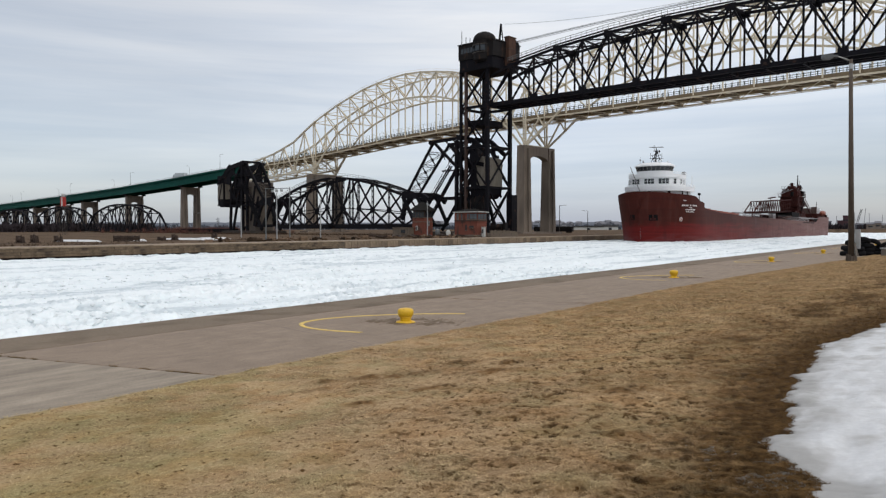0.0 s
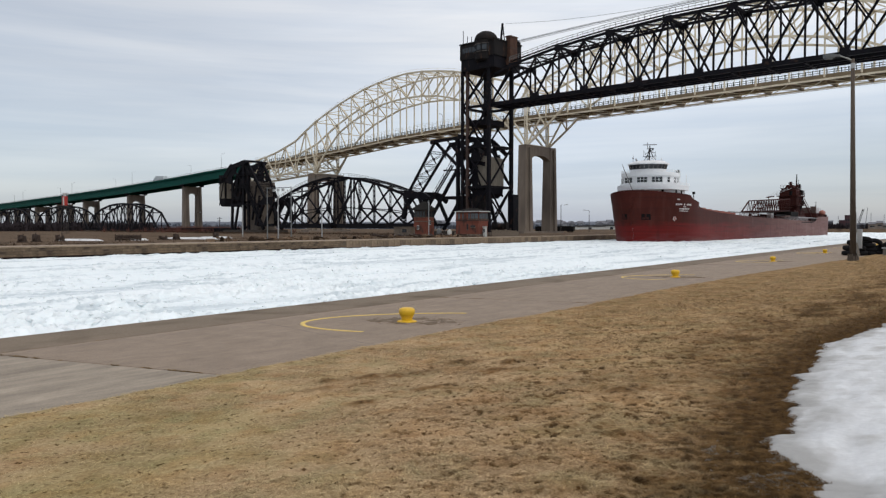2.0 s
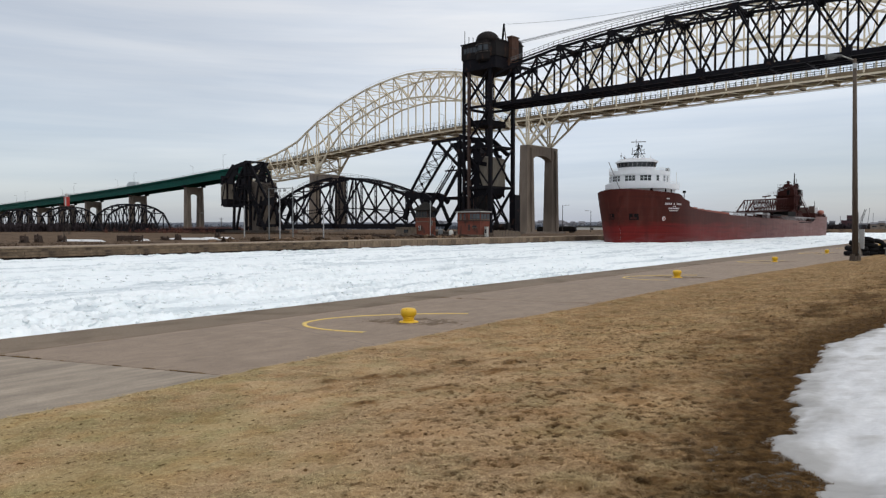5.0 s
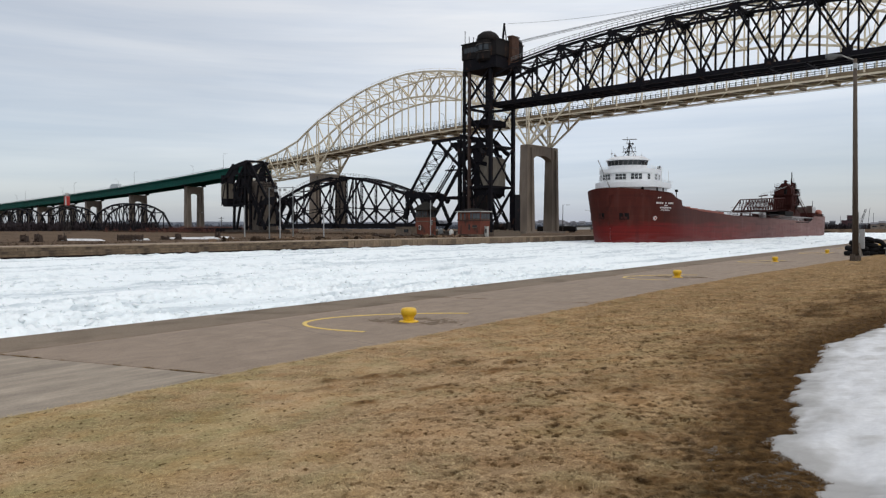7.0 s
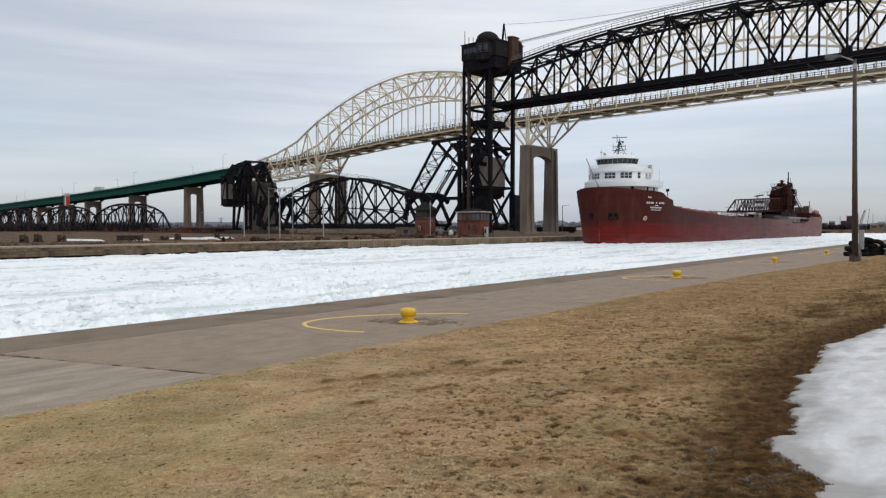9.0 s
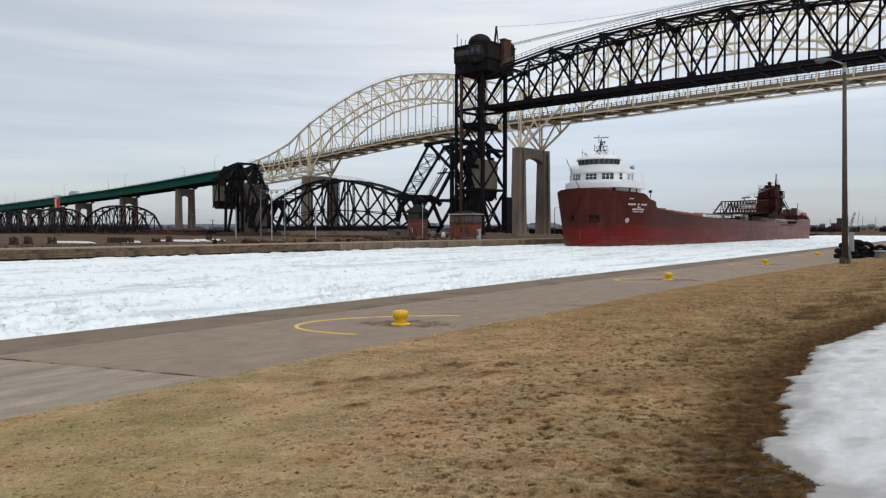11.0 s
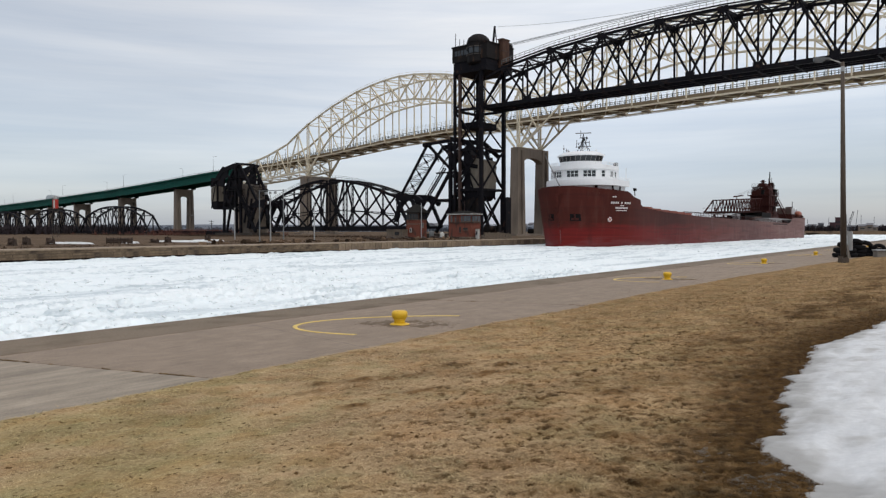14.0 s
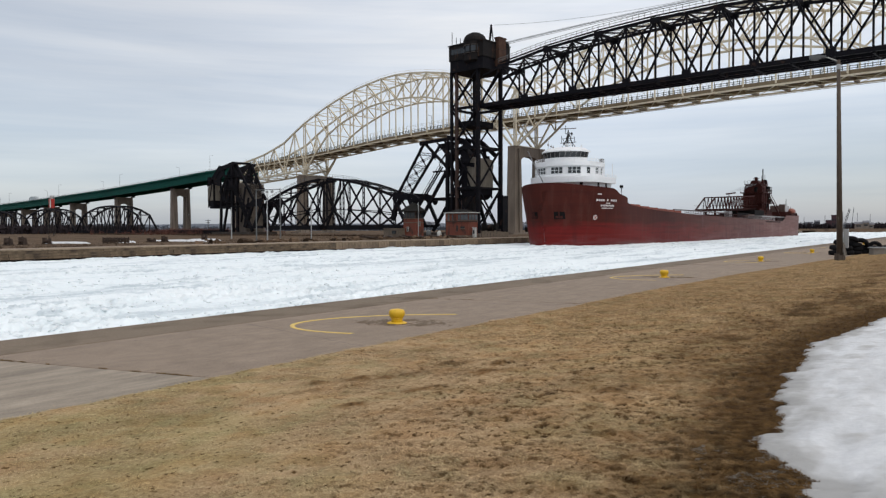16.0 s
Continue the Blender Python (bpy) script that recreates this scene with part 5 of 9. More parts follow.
def lift_span():
    root = thing("lift_bridge_span", at(RAIL, 3.5, 0, LIFT_Z), "raised black steel truss span of the rail lift bridge", "bridge")
    n, pan, wb = 8, 14.5, 4.0
    bot = [k * pan for k in range(n + 1)]
    top = [(k + 0.5) * pan for k in range(n)]
    tz = lambda k: LIFT_TOP[min(k, n - 1 - k)]
    zt = lambda x: float(np.interp(x, top, [tz(k) for k in range(n)]))
    for b in (-wb, wb):
        part("bottom_chord", Shape().bar((0, b, -0.1), (bot[-1], b, -0.1), 0.7, 0.95), BLACK_STEEL, root)
        for k in range(n):
            member("diagonal", (bot[k], b, 0.2), (top[k], b, tz(k)), 0.42, 0.42, root)
            member("diagonal", (top[k], b, tz(k)), (bot[k + 1], b, 0.2), 0.42, 0.42, root)
            member("vertical", (top[k], b, 0), (top[k], b, tz(k)), 0.36, 0.36, root)
            part("gusset", Shape().bar((top[k] - 1.1, b, tz(k) - 0.3), (top[k] + 1.1, b, tz(k) - 0.3), 0.85, 1.35), BLACK_STEEL, root)
            part("gusset", Shape().bar((bot[k] - 0.9, b, 0.4), (bot[k] + 0.9, b, 0.4), 0.85, 1.5), BLACK_STEEL, root)
            if k:
                member("vertical", (bot[k], b, 0), (bot[k], b, zt(bot[k])), 0.36, 0.36, root)
                member("sub_diagonal", (bot[k], b, zt(bot[k]) - 0.3), (bot[k] + pan * 0.25, b, (0.2 + tz(k)) / 2), 0.3, 0.3, root)
                member("sub_diagonal", (bot[k], b, zt(bot[k]) - 0.3), (bot[k] - pan * 0.25, b, (0.2 + tz(k - 1)) / 2), 0.3, 0.3, root)
        for k in range(n - 1):
            member("top_chord", (top[k], b, tz(k)), (top[k + 1], b, tz(k + 1)), 0.55, 0.6, root)
        member("top_chord", (top[0], b, tz(0)), (1.0, b, tz(0) - 1.9), 0.6, 0.7, root)
        member("top_chord", (top[-1], b, tz(0)), (bot[-1] - 1.0, b, tz(0) - 1.9), 0.6, 0.7, root)
        # walkway with handrail on the top chord
        xs = [top[0] - 0.8] + top[1:-1] + [top[-1] + 0.8]
        zz = [tz(k) for k in range(n)]
        part("walkway", Shape().sweep([(x, b, z + 0.75) for x, z in zip(xs, zz)], 0.9, 0.1), BLACK_STEEL, root)
        for h in (1.3, 1.85):
            part("handrail", Shape().sweep([(x, b - 0.45, z + h) for x, z in zip(xs, zz)], 0.09, 0.09), RAIL_GREY, root, "grey pipe handrail")
        for i in range(70):
            x = xs[0] + (xs[-1] - xs[0]) * i / 69
            z = float(np.interp(x, xs, zz))
            part("handrail_post", Shape().bar((x, b - 0.45, z + 0.75), (x, b - 0.45, z + 1.85), 0.08), RAIL_GREY, root)
    for k in range(n + 1):
        x = bot[k]
        member("floor_beam", (x, -wb, -0.3), (x, wb, -0.3), 0.4, 1.0, root)
    for k in range(n):
        x = top[k]
        member("floor_beam", (x, -wb, -0.3), (x, wb, -0.3), 0.4, 1.0, root)
        member("top_strut", (x, -wb, tz(k) - 0.2), (x, wb, tz(k) - 0.2), 0.5, 0.6, root)
        member("portal_brace", (x, -wb, tz(k) - 2.6), (x, 0, tz(k) - 0.4), 0.3, 0.3, root)
        member("portal_brace", (x, wb, tz(k) - 2.6), (x, 0, tz(k) - 0.4), 0.3, 0.3, root)
        if k < n - 1:
            xm, xc = bot[k + 1], top[k + 1]
            zm = zt(xm)
            member("top_strut", (xm, -wb, zm), (xm, wb, zm), 0.35, 0.35, root)
            for b in (-wb, wb):
                member("lateral_brace", (x, b, tz(k)), (xm, -b, zm), 0.3, 0.3, root)
                member("lateral_brace", (xm, b, zm), (xc, -b, tz(k + 1)), 0.3, 0.3, root)
    for b in (-1.0, 1.0):
        member("stringer", (0, b, -0.35), (bot[-1], b, -0.35), 0.4, 0.8, root)
        member("rail", (0, b * 0.75, 0.1), (bot[-1], b * 0.75, 0.1), 0.12, 0.18, root, RUST_STEEL)
    ties = Shape()
    for i in range(160):
        x = 0.4 + i * (bot[-1] - 0.8) / 159
        ties.bar((x, -1.6, -0.02), (x, 1.6, -0.02), 0.26, 0.2)
    tagged(part("sleepers", ties, BLACK_STEEL, root), kind="stuff")
    walk_s = Shape().bar((0, -3.2, 0.0), (bot[-1], -3.2, 0.0), 1.0, 0.08)
    part("side_walkway", walk_s, BLACK_STEEL, root)
    return root


lift_span()


def lift_tower(s_front, away, label):
    """Four-legged lift tower with X bracing, a deep top girder, and a machinery house."""
    m = at(RAIL, s_front)
    root = thing("lift_tower", m, label, "bridge tower", "towers of the lift bridge")
    L, W, H = 9.5 * away, 5.0, 46.0
    legs = [(0, -W), (0, W), (L, -W), (L, W)]
    for i, (x, b) in enumerate(legs):
        w = 0.9 if x == 0 else 0.6
        part("leg", Shape().bar((x, b, -0.5), (x, b, H), w, 0.9 if x == 0 else 0.75), BLACK_STEEL, root)
        part("footing", Shape().box(x - 1.6, b - 1.6, -1, x + 1.6, b + 1.6, 0.9), PIER_CONCRETE, root)
    part("guide_column", Shape().bar((L * 0.8, -W, 0.5), (L * 0.8, -W, H), 0.9, 0.6), RUST_STEEL, root, "rust-brown guide column")
    levels = (1.0, 13.4, 24.5, 35.5, H)
    for lo, hi in zip(levels[:-1], levels[1:]):
        for (x0, b0), (x1, b1) in (((0, -W), (L, -W)), ((0, W), (L, W)), ((L, -W), (L, W))):
            member("brace", (x0, b0, lo), (x1, b1, hi), 0.36, 0.36, root)
            member("brace", (x0, b0, hi), (x1, b1, lo), 0.36, 0.36, root)
            member("strut", (x0, b0, hi), (x1, b1, hi), 0.55, 0.7, root)
        if hi < LIFT_Z - 2 and hi > 12:
            member("strut", (0.0, -W, hi), (0.0, W, hi), 0.4, 0.5, root)
            member("brace", (0.0, -W, lo), (0.0, W, hi), 0.4, 0.4, root)
            member("brace", (0.0, W, lo), (0.0, -W, hi), 0.4, 0.4, root)
    # roped box in place of the mid-tower platform, below the raised span's level
    part("counterweight", Shape().box(min(L * 0.2, L * 0.8), -W + 0.8, 30.4, max(L * 0.2, L * 0.8), W - 0.8, 32.0), BLACK_STEEL, root, "black steel box standing for the mid-tower platform")
    for b in (-2.2, -1.4, 1.4, 2.2):
        part("rope", Shape().tube((L * 0.5, b, 31.9), (L * 0.5, b, H + 2), 0.12, n=6), BLACK_STEEL, root)
    # top girder and house
    x0, x1 = min(-2.6 * away, L + 0.1 * away), max(-2.6 * away, L + 0.1 * away)
    part("top_girder", Shape().box(x0 + 0.3, -W - 0.8, H - 0.6, x1 - 0.3, W + 0.8, H + 3.0), BLACK_STEEL, root)
    house = Shape().box(x0, -W - 1.0, H + 2.6, x1, W + 1.0, H + 6.8)
    house.box(x0 - 0.2, -W - 1.2, H + 6.7, x1 + 0.2, W + 1.2, H + 7.0)
    part("machinery_house", house, HOUSE_BLACK, root, "blackened steel machinery house")
    # half-round drum housing over the front sheave
    xc = 0.3 * away + (0 if away > 0 else 0.2)
    dc, db, dr = (-1.9, -4.0, 3.15) if away < 0 else (1.9, -4.0, 3.15)
    prof = [(dr - 0.5, H + 1.4), (dr, H + 1.9), (dr, H + 7.1), (dr + 0.14, H + 7.12), (dr + 0.14, H + 7.4), (dr, H + 7.42)]
    prof += [(dr * math.cos(a), H + 7.4 + 2.35 * math.sin(a)) for a in np.linspace(0.12, 1.52, 9)]
    part("sheave_hood", Shape().lathe(prof, 14, (dc, db, 0)), HOUSE_BLACK, root, "round-topped drum house with window bands")
    for k in range(9):
        a = math.pi * (0.82 + 0.17 * k)
        ux_, uy_ = math.cos(a), math.sin(a)
        p = Vector((dc + ux_ * (dr - 0.02), db + uy_ * (dr - 0.02), 0))
        tan = Vector((-uy_, ux_, 0)) * 0.64
        for z_w in (H + 4.9,):
            part("hood_window", Shape().bar(p - tan + Vector((0, 0, z_w)), p + tan + Vector((0, 0, z_w)), 0.12, 1.5), DARK_GLASS, root)
        for z_w in (H + 5.9, H + 3.8):
            part("sill_band", Shape().bar(p - tan * 1.05 + Vector((0, 0, z_w)), p + tan * 1.05 + Vector((0, 0, z_w)), 0.26, 0.16), SILL_GREY, root)
    u0, u1 = sorted((-away * 2.2, -away * 3.7))
    part("stair_shaft", Shape().box(u0, -0.4, H + 0.6, u1, 2.6, H + 8.1).box(u0 - 0.15, -0.6, H + 8.1, u1 + 0.15, 2.8, H + 8.4), SHAFT_RUST, root, "rust-brown lift shaft on the end wall")
    for z_b in (H + 2.4, H + 5.0):
        part("shaft_band", Shape().box(u0 - 0.08, -0.48, z_b, u1 + 0.08, 2.68, z_b + 0.22), RUST_STEEL, root)
    part("roof_vent", Shape().lathe([(1.3, H + 6.5), (1.3, H + 7.6), (0.9, H + 8.3), (0.1, H + 8.6)], 12, (xc + 1.6, 5.0, 0)), HOUSE_BLACK, root)
    for u, h in ((-8.9, 3.4), (-7.4, 1.6), (-5.9, 1.2)):
        part("aerial", Shape().tube((-u * away, -W - 0.4, H + 6.9), (-u * away, -W - 0.4, H + 7.4 + h), 0.09, n=6), BLACK_STEEL, root)
    for i in range(4):
        xx = x0 + 1.0 + i * 1.1
        part("window", Shape().box(xx, -W - 1.06, H + 4.3, xx + 0.8, -W - 0.98, H + 5.7), DARK_GLASS, root)
    mx, mb = 0.3 * away, 1.0
    mast = Shape().bar((mx - 0.5, mb, H + 6.9), (mx + 0.2, mb, H + 12.6), 0.42).bar((mx + 1.0, mb, H + 6.9), (mx + 0.25, mb, H + 12.4), 0.2)
    mast.bar((mx - 0.3, mb, H + 9.6), (mx + 0.8, mb, H + 9.6), 0.12).bar((mx, mb, H + 11.4), (mx + 0.6, mb, H + 11.4), 0.12)
    part("cable_mast", mast, BLACK_STEEL, root)
    return root


SHAFT_RUST = pmat("streaked_rust_sheet", (0.085, 0.043, 0.030), (0.04, 0.022, 0.017), (0.145, 0.078, 0.052), 0.5, 3, 0.85, 0, 0.1, streak=4, spec=0.2)
SILL_GREY = pmat("grimy_sill_paint", (0.10, 0.085, 0.075), (0.05, 0.042, 0.038), (0.15, 0.13, 0.115), 0.5, 4, 0.8)
HOUSE_BLACK = pmat("blackened_house_steel", (0.009, 0.008, 0.009), (0.005, 0.0045, 0.005), (0.020, 0.015, 0.013), 0.4, 2, 0.75, 0, 0.15, spec=0.2,
                   spot=(0.05, 0.026, 0.016), spot_scale=0.9, spot_lo=0.58, spot_hi=0.72, streak=3)
# the sky's reflection is lightened into this glass's base colour
PALE_GLASS = pmat("painted_reflection_glass", (0.10, 0.115, 0.13), (0.07, 0.08, 0.09), (0.14, 0.155, 0.17), 0.5, 2, 0.15, 0, 0)
DARK_GLASS = pmat("dark_window_glass", (0.03, 0.035, 0.04), None, None, 0.5, 2, 0.12, 0, 0)
lift_tower(3.5, -1, "tall black steel lift tower with a machinery house on top")
lift_tower(119.5, 1, "black steel lift tower on the near bank")


def lattice(sh, p, q, width, axis, w=0.22, step=1.6):
    """Two parallel angles with zig-zag lacing: the usual built-up member."""
    p, q, ax = Vector(p), Vector(q), Vector(axis).normalized() * (width / 2)
    sh.bar(p - ax, q - ax, w).bar(p + ax, q + ax, w)
    n = max(2, int((q - p).length / step))
    for i in range(n):
        a, b = p.lerp(q, i / n), p.lerp(q, (i + 1) / n)
        sh.bar(a - ax, b + ax, w * 0.5) if i % 2 else sh.bar(a + ax, b - ax, w * 0.5)


def bascule_leaf(s_heel, s_tip, label):
    """One closed leaf of the double bascule: curved top chord, deep at the tip, crossed panels on two trusses."""
    root = thing("bascule_leaf", RAIL, label, "bridge", "leaves of the bascule bridge")
    wb, zb = 3.6, 3.0
    run = s_tip - s_heel
    top = lambda f: float(np.interp(f, (0, 0.2, 0.4, 0.6, 0.8, 1.0), (11.8, 13.8, 15.8, 17.3, 18.3, 18.8)))
    X = lambda f: s_heel + run * f
    side = 1 if s_heel > s_tip else -1
    S = lambda d: -63.0 + side * d
    top_s = lambda d: top(min(1.0, max(0.0, (S(d) - s_heel) / run)))
    for b in (-wb, wb):
        member("bottom_chord", (X(0), b, zb - 0.3), (X(1), b, zb - 0.3), 0.6, 1.5, root)
        for k in range(6):
            f, g = k / 6, (k + 1) / 6
            member("top_chord", (X(f), b, top(f)), (X(g), b, top(g)), 0.7, 0.8, root)
        # laced posts with a gusset where four diagonals meet, counted from mid-channel
        hubs = []
        for d0, dm, d1 in ((0.6, 4.0, 11.4), (11.4, 18.7, 26.0), (26.0, 32.6, None)):
            zm = zb + 0.37 * (top_s(dm) - zb)
            hubs.append((dm, zm))
            for de in (d0, d1):
                if de is not None:
                    member("diagonal", (S(dm), b, zm), (S(de), b, zb), 0.5, 0.5, root)
                    member("diagonal", (S(dm), b, zm), (S(de), b, top_s(de)), 0.42, 0.45, root)
            sh = Shape()
            lattice(sh, (S(dm), b, zb), (S(dm), b, top_s(dm)), 0.6, (1, 0, 0), 0.18)
            part("laced_post", sh, BLACK_STEEL, root)
            part("gusset_plate", Shape().prism([(S(dm) + 0.95 * math.cos(a), zm + 0.95 * math.sin(a)) for a in np.linspace(0, 2 * math.pi, 9)[:-1]], b - 0.33, b + 0.33, "y"), BLACK_STEEL, root)
            if d1 is not None:
                member("thin_post", (S(d1), b, zb), (S(d1), b, top_s(d1)), 0.14, 0.14, root)
        for (da, za), (dc, zc) in zip(hubs[:-1], hubs[1:]):
            member("mid_strut", (S(da), b, za), (S(dc), b, zc), 0.25, 0.25, root)
        sh = Shape()
        lattice(sh, (S(0.8), b, zb), (S(0.8), b, top_s(0.8)), 0.6, (1, 0, 0), 0.2)
        part("laced_post", sh, BLACK_STEEL, root)
    for k in range(7):
        f = k / 6
        member("floor_beam", (X(f), -wb, zb - 0.3), (X(f), wb, zb - 0.3), 0.45, 1.1, root)
        if k:
            member("top_strut", (X(f), -wb, top(f)), (X(f), wb, top(f)), 0.3, 0.4, root)
    for f, g in ((0.17, 0.5), (0.5, 0.83)):
        member("lateral_brace", (X(f), -wb, top(f)), (X(g), wb, top(g)), 0.22, 0.22, root)
        member("lateral_brace", (X(f), wb, top(f)), (X(g), -wb, top(g)), 0.22, 0.22, root)
    for b in (-1.0, 1.0):
        member("stringer", (X(0), b, zb - 0.2), (X(1), b, zb - 0.2), 0.4, 0.9, root)
    for h in (1.0, 1.5):
        part("handrail", Shape().sweep([(X(k / 12), -wb, top(k / 12) + h) for k in range(13)], 0.07, 0.07), RAIL_GREY, root)
    for k in range(25):
        f = k / 24
        part("handrail_post", Shape().bar((X(f), -wb, top(f) + 0.3), (X(f), -wb, top(f) + 1.5), 0.06), RAIL_GREY, root)
    return root


def slim(name, p, q, w, h, parent, f=0.8):
    """A built-up member drawn at its net width."""
    return member(name, p, q, w * f, h * f, parent)


BASE_DARK = pmat("blackened_pier_base", (0.05, 0.04, 0.032), (0.028, 0.022, 0.018), (0.085, 0.068, 0.054), 0.4, 3, 0.95, 0, 0.3)


HOUSE_STAIN = pmat("sooty_machinery_concrete", (0.105, 0.085, 0.066), (0.045, 0.037, 0.03), (0.16, 0.13, 0.105), 0.25, 1.5, 0.95, 0, 0.3, streak=4)


def bascule_tower(s0, d, c0, c1, label, f_net=0.8, arm=(7.4, 27.0), tip=(19.3, 12.3)):
    """Heel-trunnion bascule frame: tower posts at s0, counterweight behind, links that reach out over the leaf (d = +1 or -1 towards the leaf)."""
    root = thing("bascule_tower", RAIL, label, "bridge tower", "towers of the bascule bridge")
    wb = 4.1
    X = lambda u: s0 + d * u
    old = f_net > 0.9
    p0 = 0.0 if old else -2.3
    au, az = arm
    tu, tz = tip
    for b in (-wb, wb):
        slim("main_post", (X(p0), b, 0), (X(p0), b, 27.0), 1.0, 1.2, root, f_net)
        if old:
            slim("main_post", (X(3.2), b, 0), (X(3.2), b, 22.0), 0.9, 1.0, root, f_net)
            slim("inner_brace", (X(3.4), b, 22.2), (X(p0), b, 27.5), 0.5, 0.6, root, f_net)
        else:
            slim("top_tie", (X(au), b * 0.75, az + 0.2), (X(p0), b, 19.5), 0.7, 0.9, root, f_net)
            for (u0_, z0_), (u1_, z1_) in (((4.2, 23.2), (p0, 26.8)), ((6.0, 27.0), (2.6, 22.2)), ((2.2, 27.2), (p0, 22.6)), ((1.2, 20.9), (p0, 24.4)), ((-0.6, 27.4), (p0 - 2.6, 23.4))):
                sh = Shape()
                lattice(sh, (X(u0_), b * 0.9, z0_), (X(u1_), b * 0.9, z1_), 0.5, (0, 0, 1), 0.16, 0.8)
                part("laced_brace", sh, BLACK_STEEL, root)
        if old:
            slim("back_leg", (X(-8.6), b, 0), (X(-7.6), b, 18.0), 0.8, 0.9, root, f_net)
            slim("back_leg", (X(-7.0), b, 0), (X(-1.0), b, 20.0), 0.7, 0.8, root, f_net)
            plate = [(X(-12.6), 19.6), (X(-13.4), 21.8), (X(-9.0), 25.6), (X(-5.0), 26.2), (X(-5.6), 23.0), (X(-8.0), 22.0), (X(-8.6), 19.0)]
            part("gusset_plate", Shape().prism(plate, b - 0.2, b + 0.2, "y"), BLACK_STEEL, root)
            plate = [(X(-5.4), 18.2), (X(-3.0), 22.5), (X(-1.0), 25.5), (X(0.6), 25.5), (X(0.6), 16.5), (X(-2.2), 15.0)]
            part("gusset_plate", Shape().prism(plate, b * 0.9 - 0.2, b * 0.9 + 0.2, "y"), BLACK_STEEL, root)
        else:
            slim("back_leg", (X(-10.5), b, 0), (X(-2), b, 25.5), 0.9, 1.0, root, f_net)
        slim("knee_brace", (X(13.0 + p0), b, 1.5), (X(p0), b, 19.0), 0.9, 1.0, root, f_net)
        dz = -1.0 if old else 0.0
        slim("top_arm", (X(au), b, az + 0.2 + dz * 0.4), (X(p0), b, 27.6 + dz), 0.7, 1.1, root, f_net)
        slim("top_arm", (X(p0), b, 28.0 + dz), (X(-8.5), b, 26.6 + dz), 0.8, 1.6, root, f_net)
        slim("top_arm", (X(-8.5), b, 26.6 + dz), (X(-13.0), b, 22.8 + dz), 0.8, 1.4, root, f_net)
        slim("inner_brace", (X(p0), b, 19.5), (X(-10), b, 26.0), 0.6, 0.7, root, f_net)
        slim("inner_brace", (X(p0), b, 9.0), (X(-9.0), b, 17.0), 0.6, 0.7, root, f_net)
        slim("inner_brace", (X(p0), b, 27.0), (X(-7.5), b, 18.0), 0.6, 0.7, root, f_net)
        slim("strut", (X(-9.0), b, 10.9), (X(13.5), b, 10.9), 0.6, 0.6, root, f_net)
        slim("strut", (X(-3.0), b, 18.6), (X(3.2), b, 18.6), 0.5, 0.5, root, f_net)
        slim("heel_girder", (X(13.0), b, 11.8), (X(19.5), b, 12.2), 0.8, 2.6, root, f_net)
        slim("heel_girder", (X(19.5), b, 11.8), (X(14.0), b, 3.2), 0.8, 1.2, root, f_net)
        slim("heel_girder", (X(13.0), b, 11.0), (X(8.5), b, 3.0), 0.8, 1.2, root, f_net)
        slim("heel_girder", (X(10.0), b, 3.0), (X(19.5), b, 3.0), 0.7, 1.0, root, f_net)
        # the long laced link from the counterweight arm to the leaf
        slim("link", (X(au), b * 0.85, az), (X(tu), b * 0.66, tz), 0.6, 0.9, root, f_net)
        part("trunnion", Shape().tube((X(au), b - 0.7, az), (X(au), b + 0.7, az), 0.65, n=14), BLACK_STEEL, root)
    on_link = lambda f: (au + (tu - au) * f, az + (tz - az) * f)
    spread_at = lambda f: wb * (0.85 - 0.19 * f)
    for f in (0.18, 0.42, 0.66, 0.9):
        u, z = on_link(f)
        sh = Shape()
        lattice(sh, (X(u), -spread_at(f), z), (X(u), spread_at(f), z), 0.7, (0, 0, 1), 0.16, 0.9)
        part("link_strut", sh, BLACK_STEEL, root)
    for f, g in ((0.18, 0.42), (0.42, 0.66), (0.66, 0.9)):
        a, c = on_link(f), on_link(g)
        for sg in (-1, 1):
            sh = Shape()
            lattice(sh, (X(a[0]), -sg * spread_at(f), a[1]), (X(c[0]), sg * spread_at(g), c[1]), 0.5, (0, 0, 1), 0.12, 0.8)
            part("link_brace", sh, BLACK_STEEL, root)
        mu, mz = (a[0] + c[0]) / 2, (a[1] + c[1]) / 2
        part("brace_plate", Shape().lathe([(0.55, -0.12), (0.62, 0.0), (0.55, 0.12)], 8, (0, 0, 0)), BLACK_STEEL, root).matrix_local = pose(X(mu), 0, mz, 0, 60, 0)
    for z in (10.9, 18.6, 27.6):
        slim("cross_strut", (X(p0), -wb, z), (X(p0), wb, z), 0.6, 0.8, root, f_net)
    for lo, hi in ((1.0, 10.9), (10.9, 18.6), (18.6, 27.6)):
        slim("cross_brace", (X(p0), -wb, lo), (X(p0), wb, hi), 0.45, 0.45, root, f_net)
        slim("cross_brace", (X(p0), wb, lo), (X(p0), -wb, hi), 0.45, 0.45, root, f_net)
        if old:
            slim("cross_brace", (X(3.2), -wb, lo), (X(3.2), wb, min(hi, 22)), 0.4, 0.4, root, f_net)
            slim("cross_brace", (X(3.2), wb, lo), (X(3.2), -wb, min(hi, 22)), 0.4, 0.4, root, f_net)
    x0, x1 = sorted((X(c0), X(c1)))
    back = x1 if d < 0 else x0
    fore = x0 if d < 0 else x1
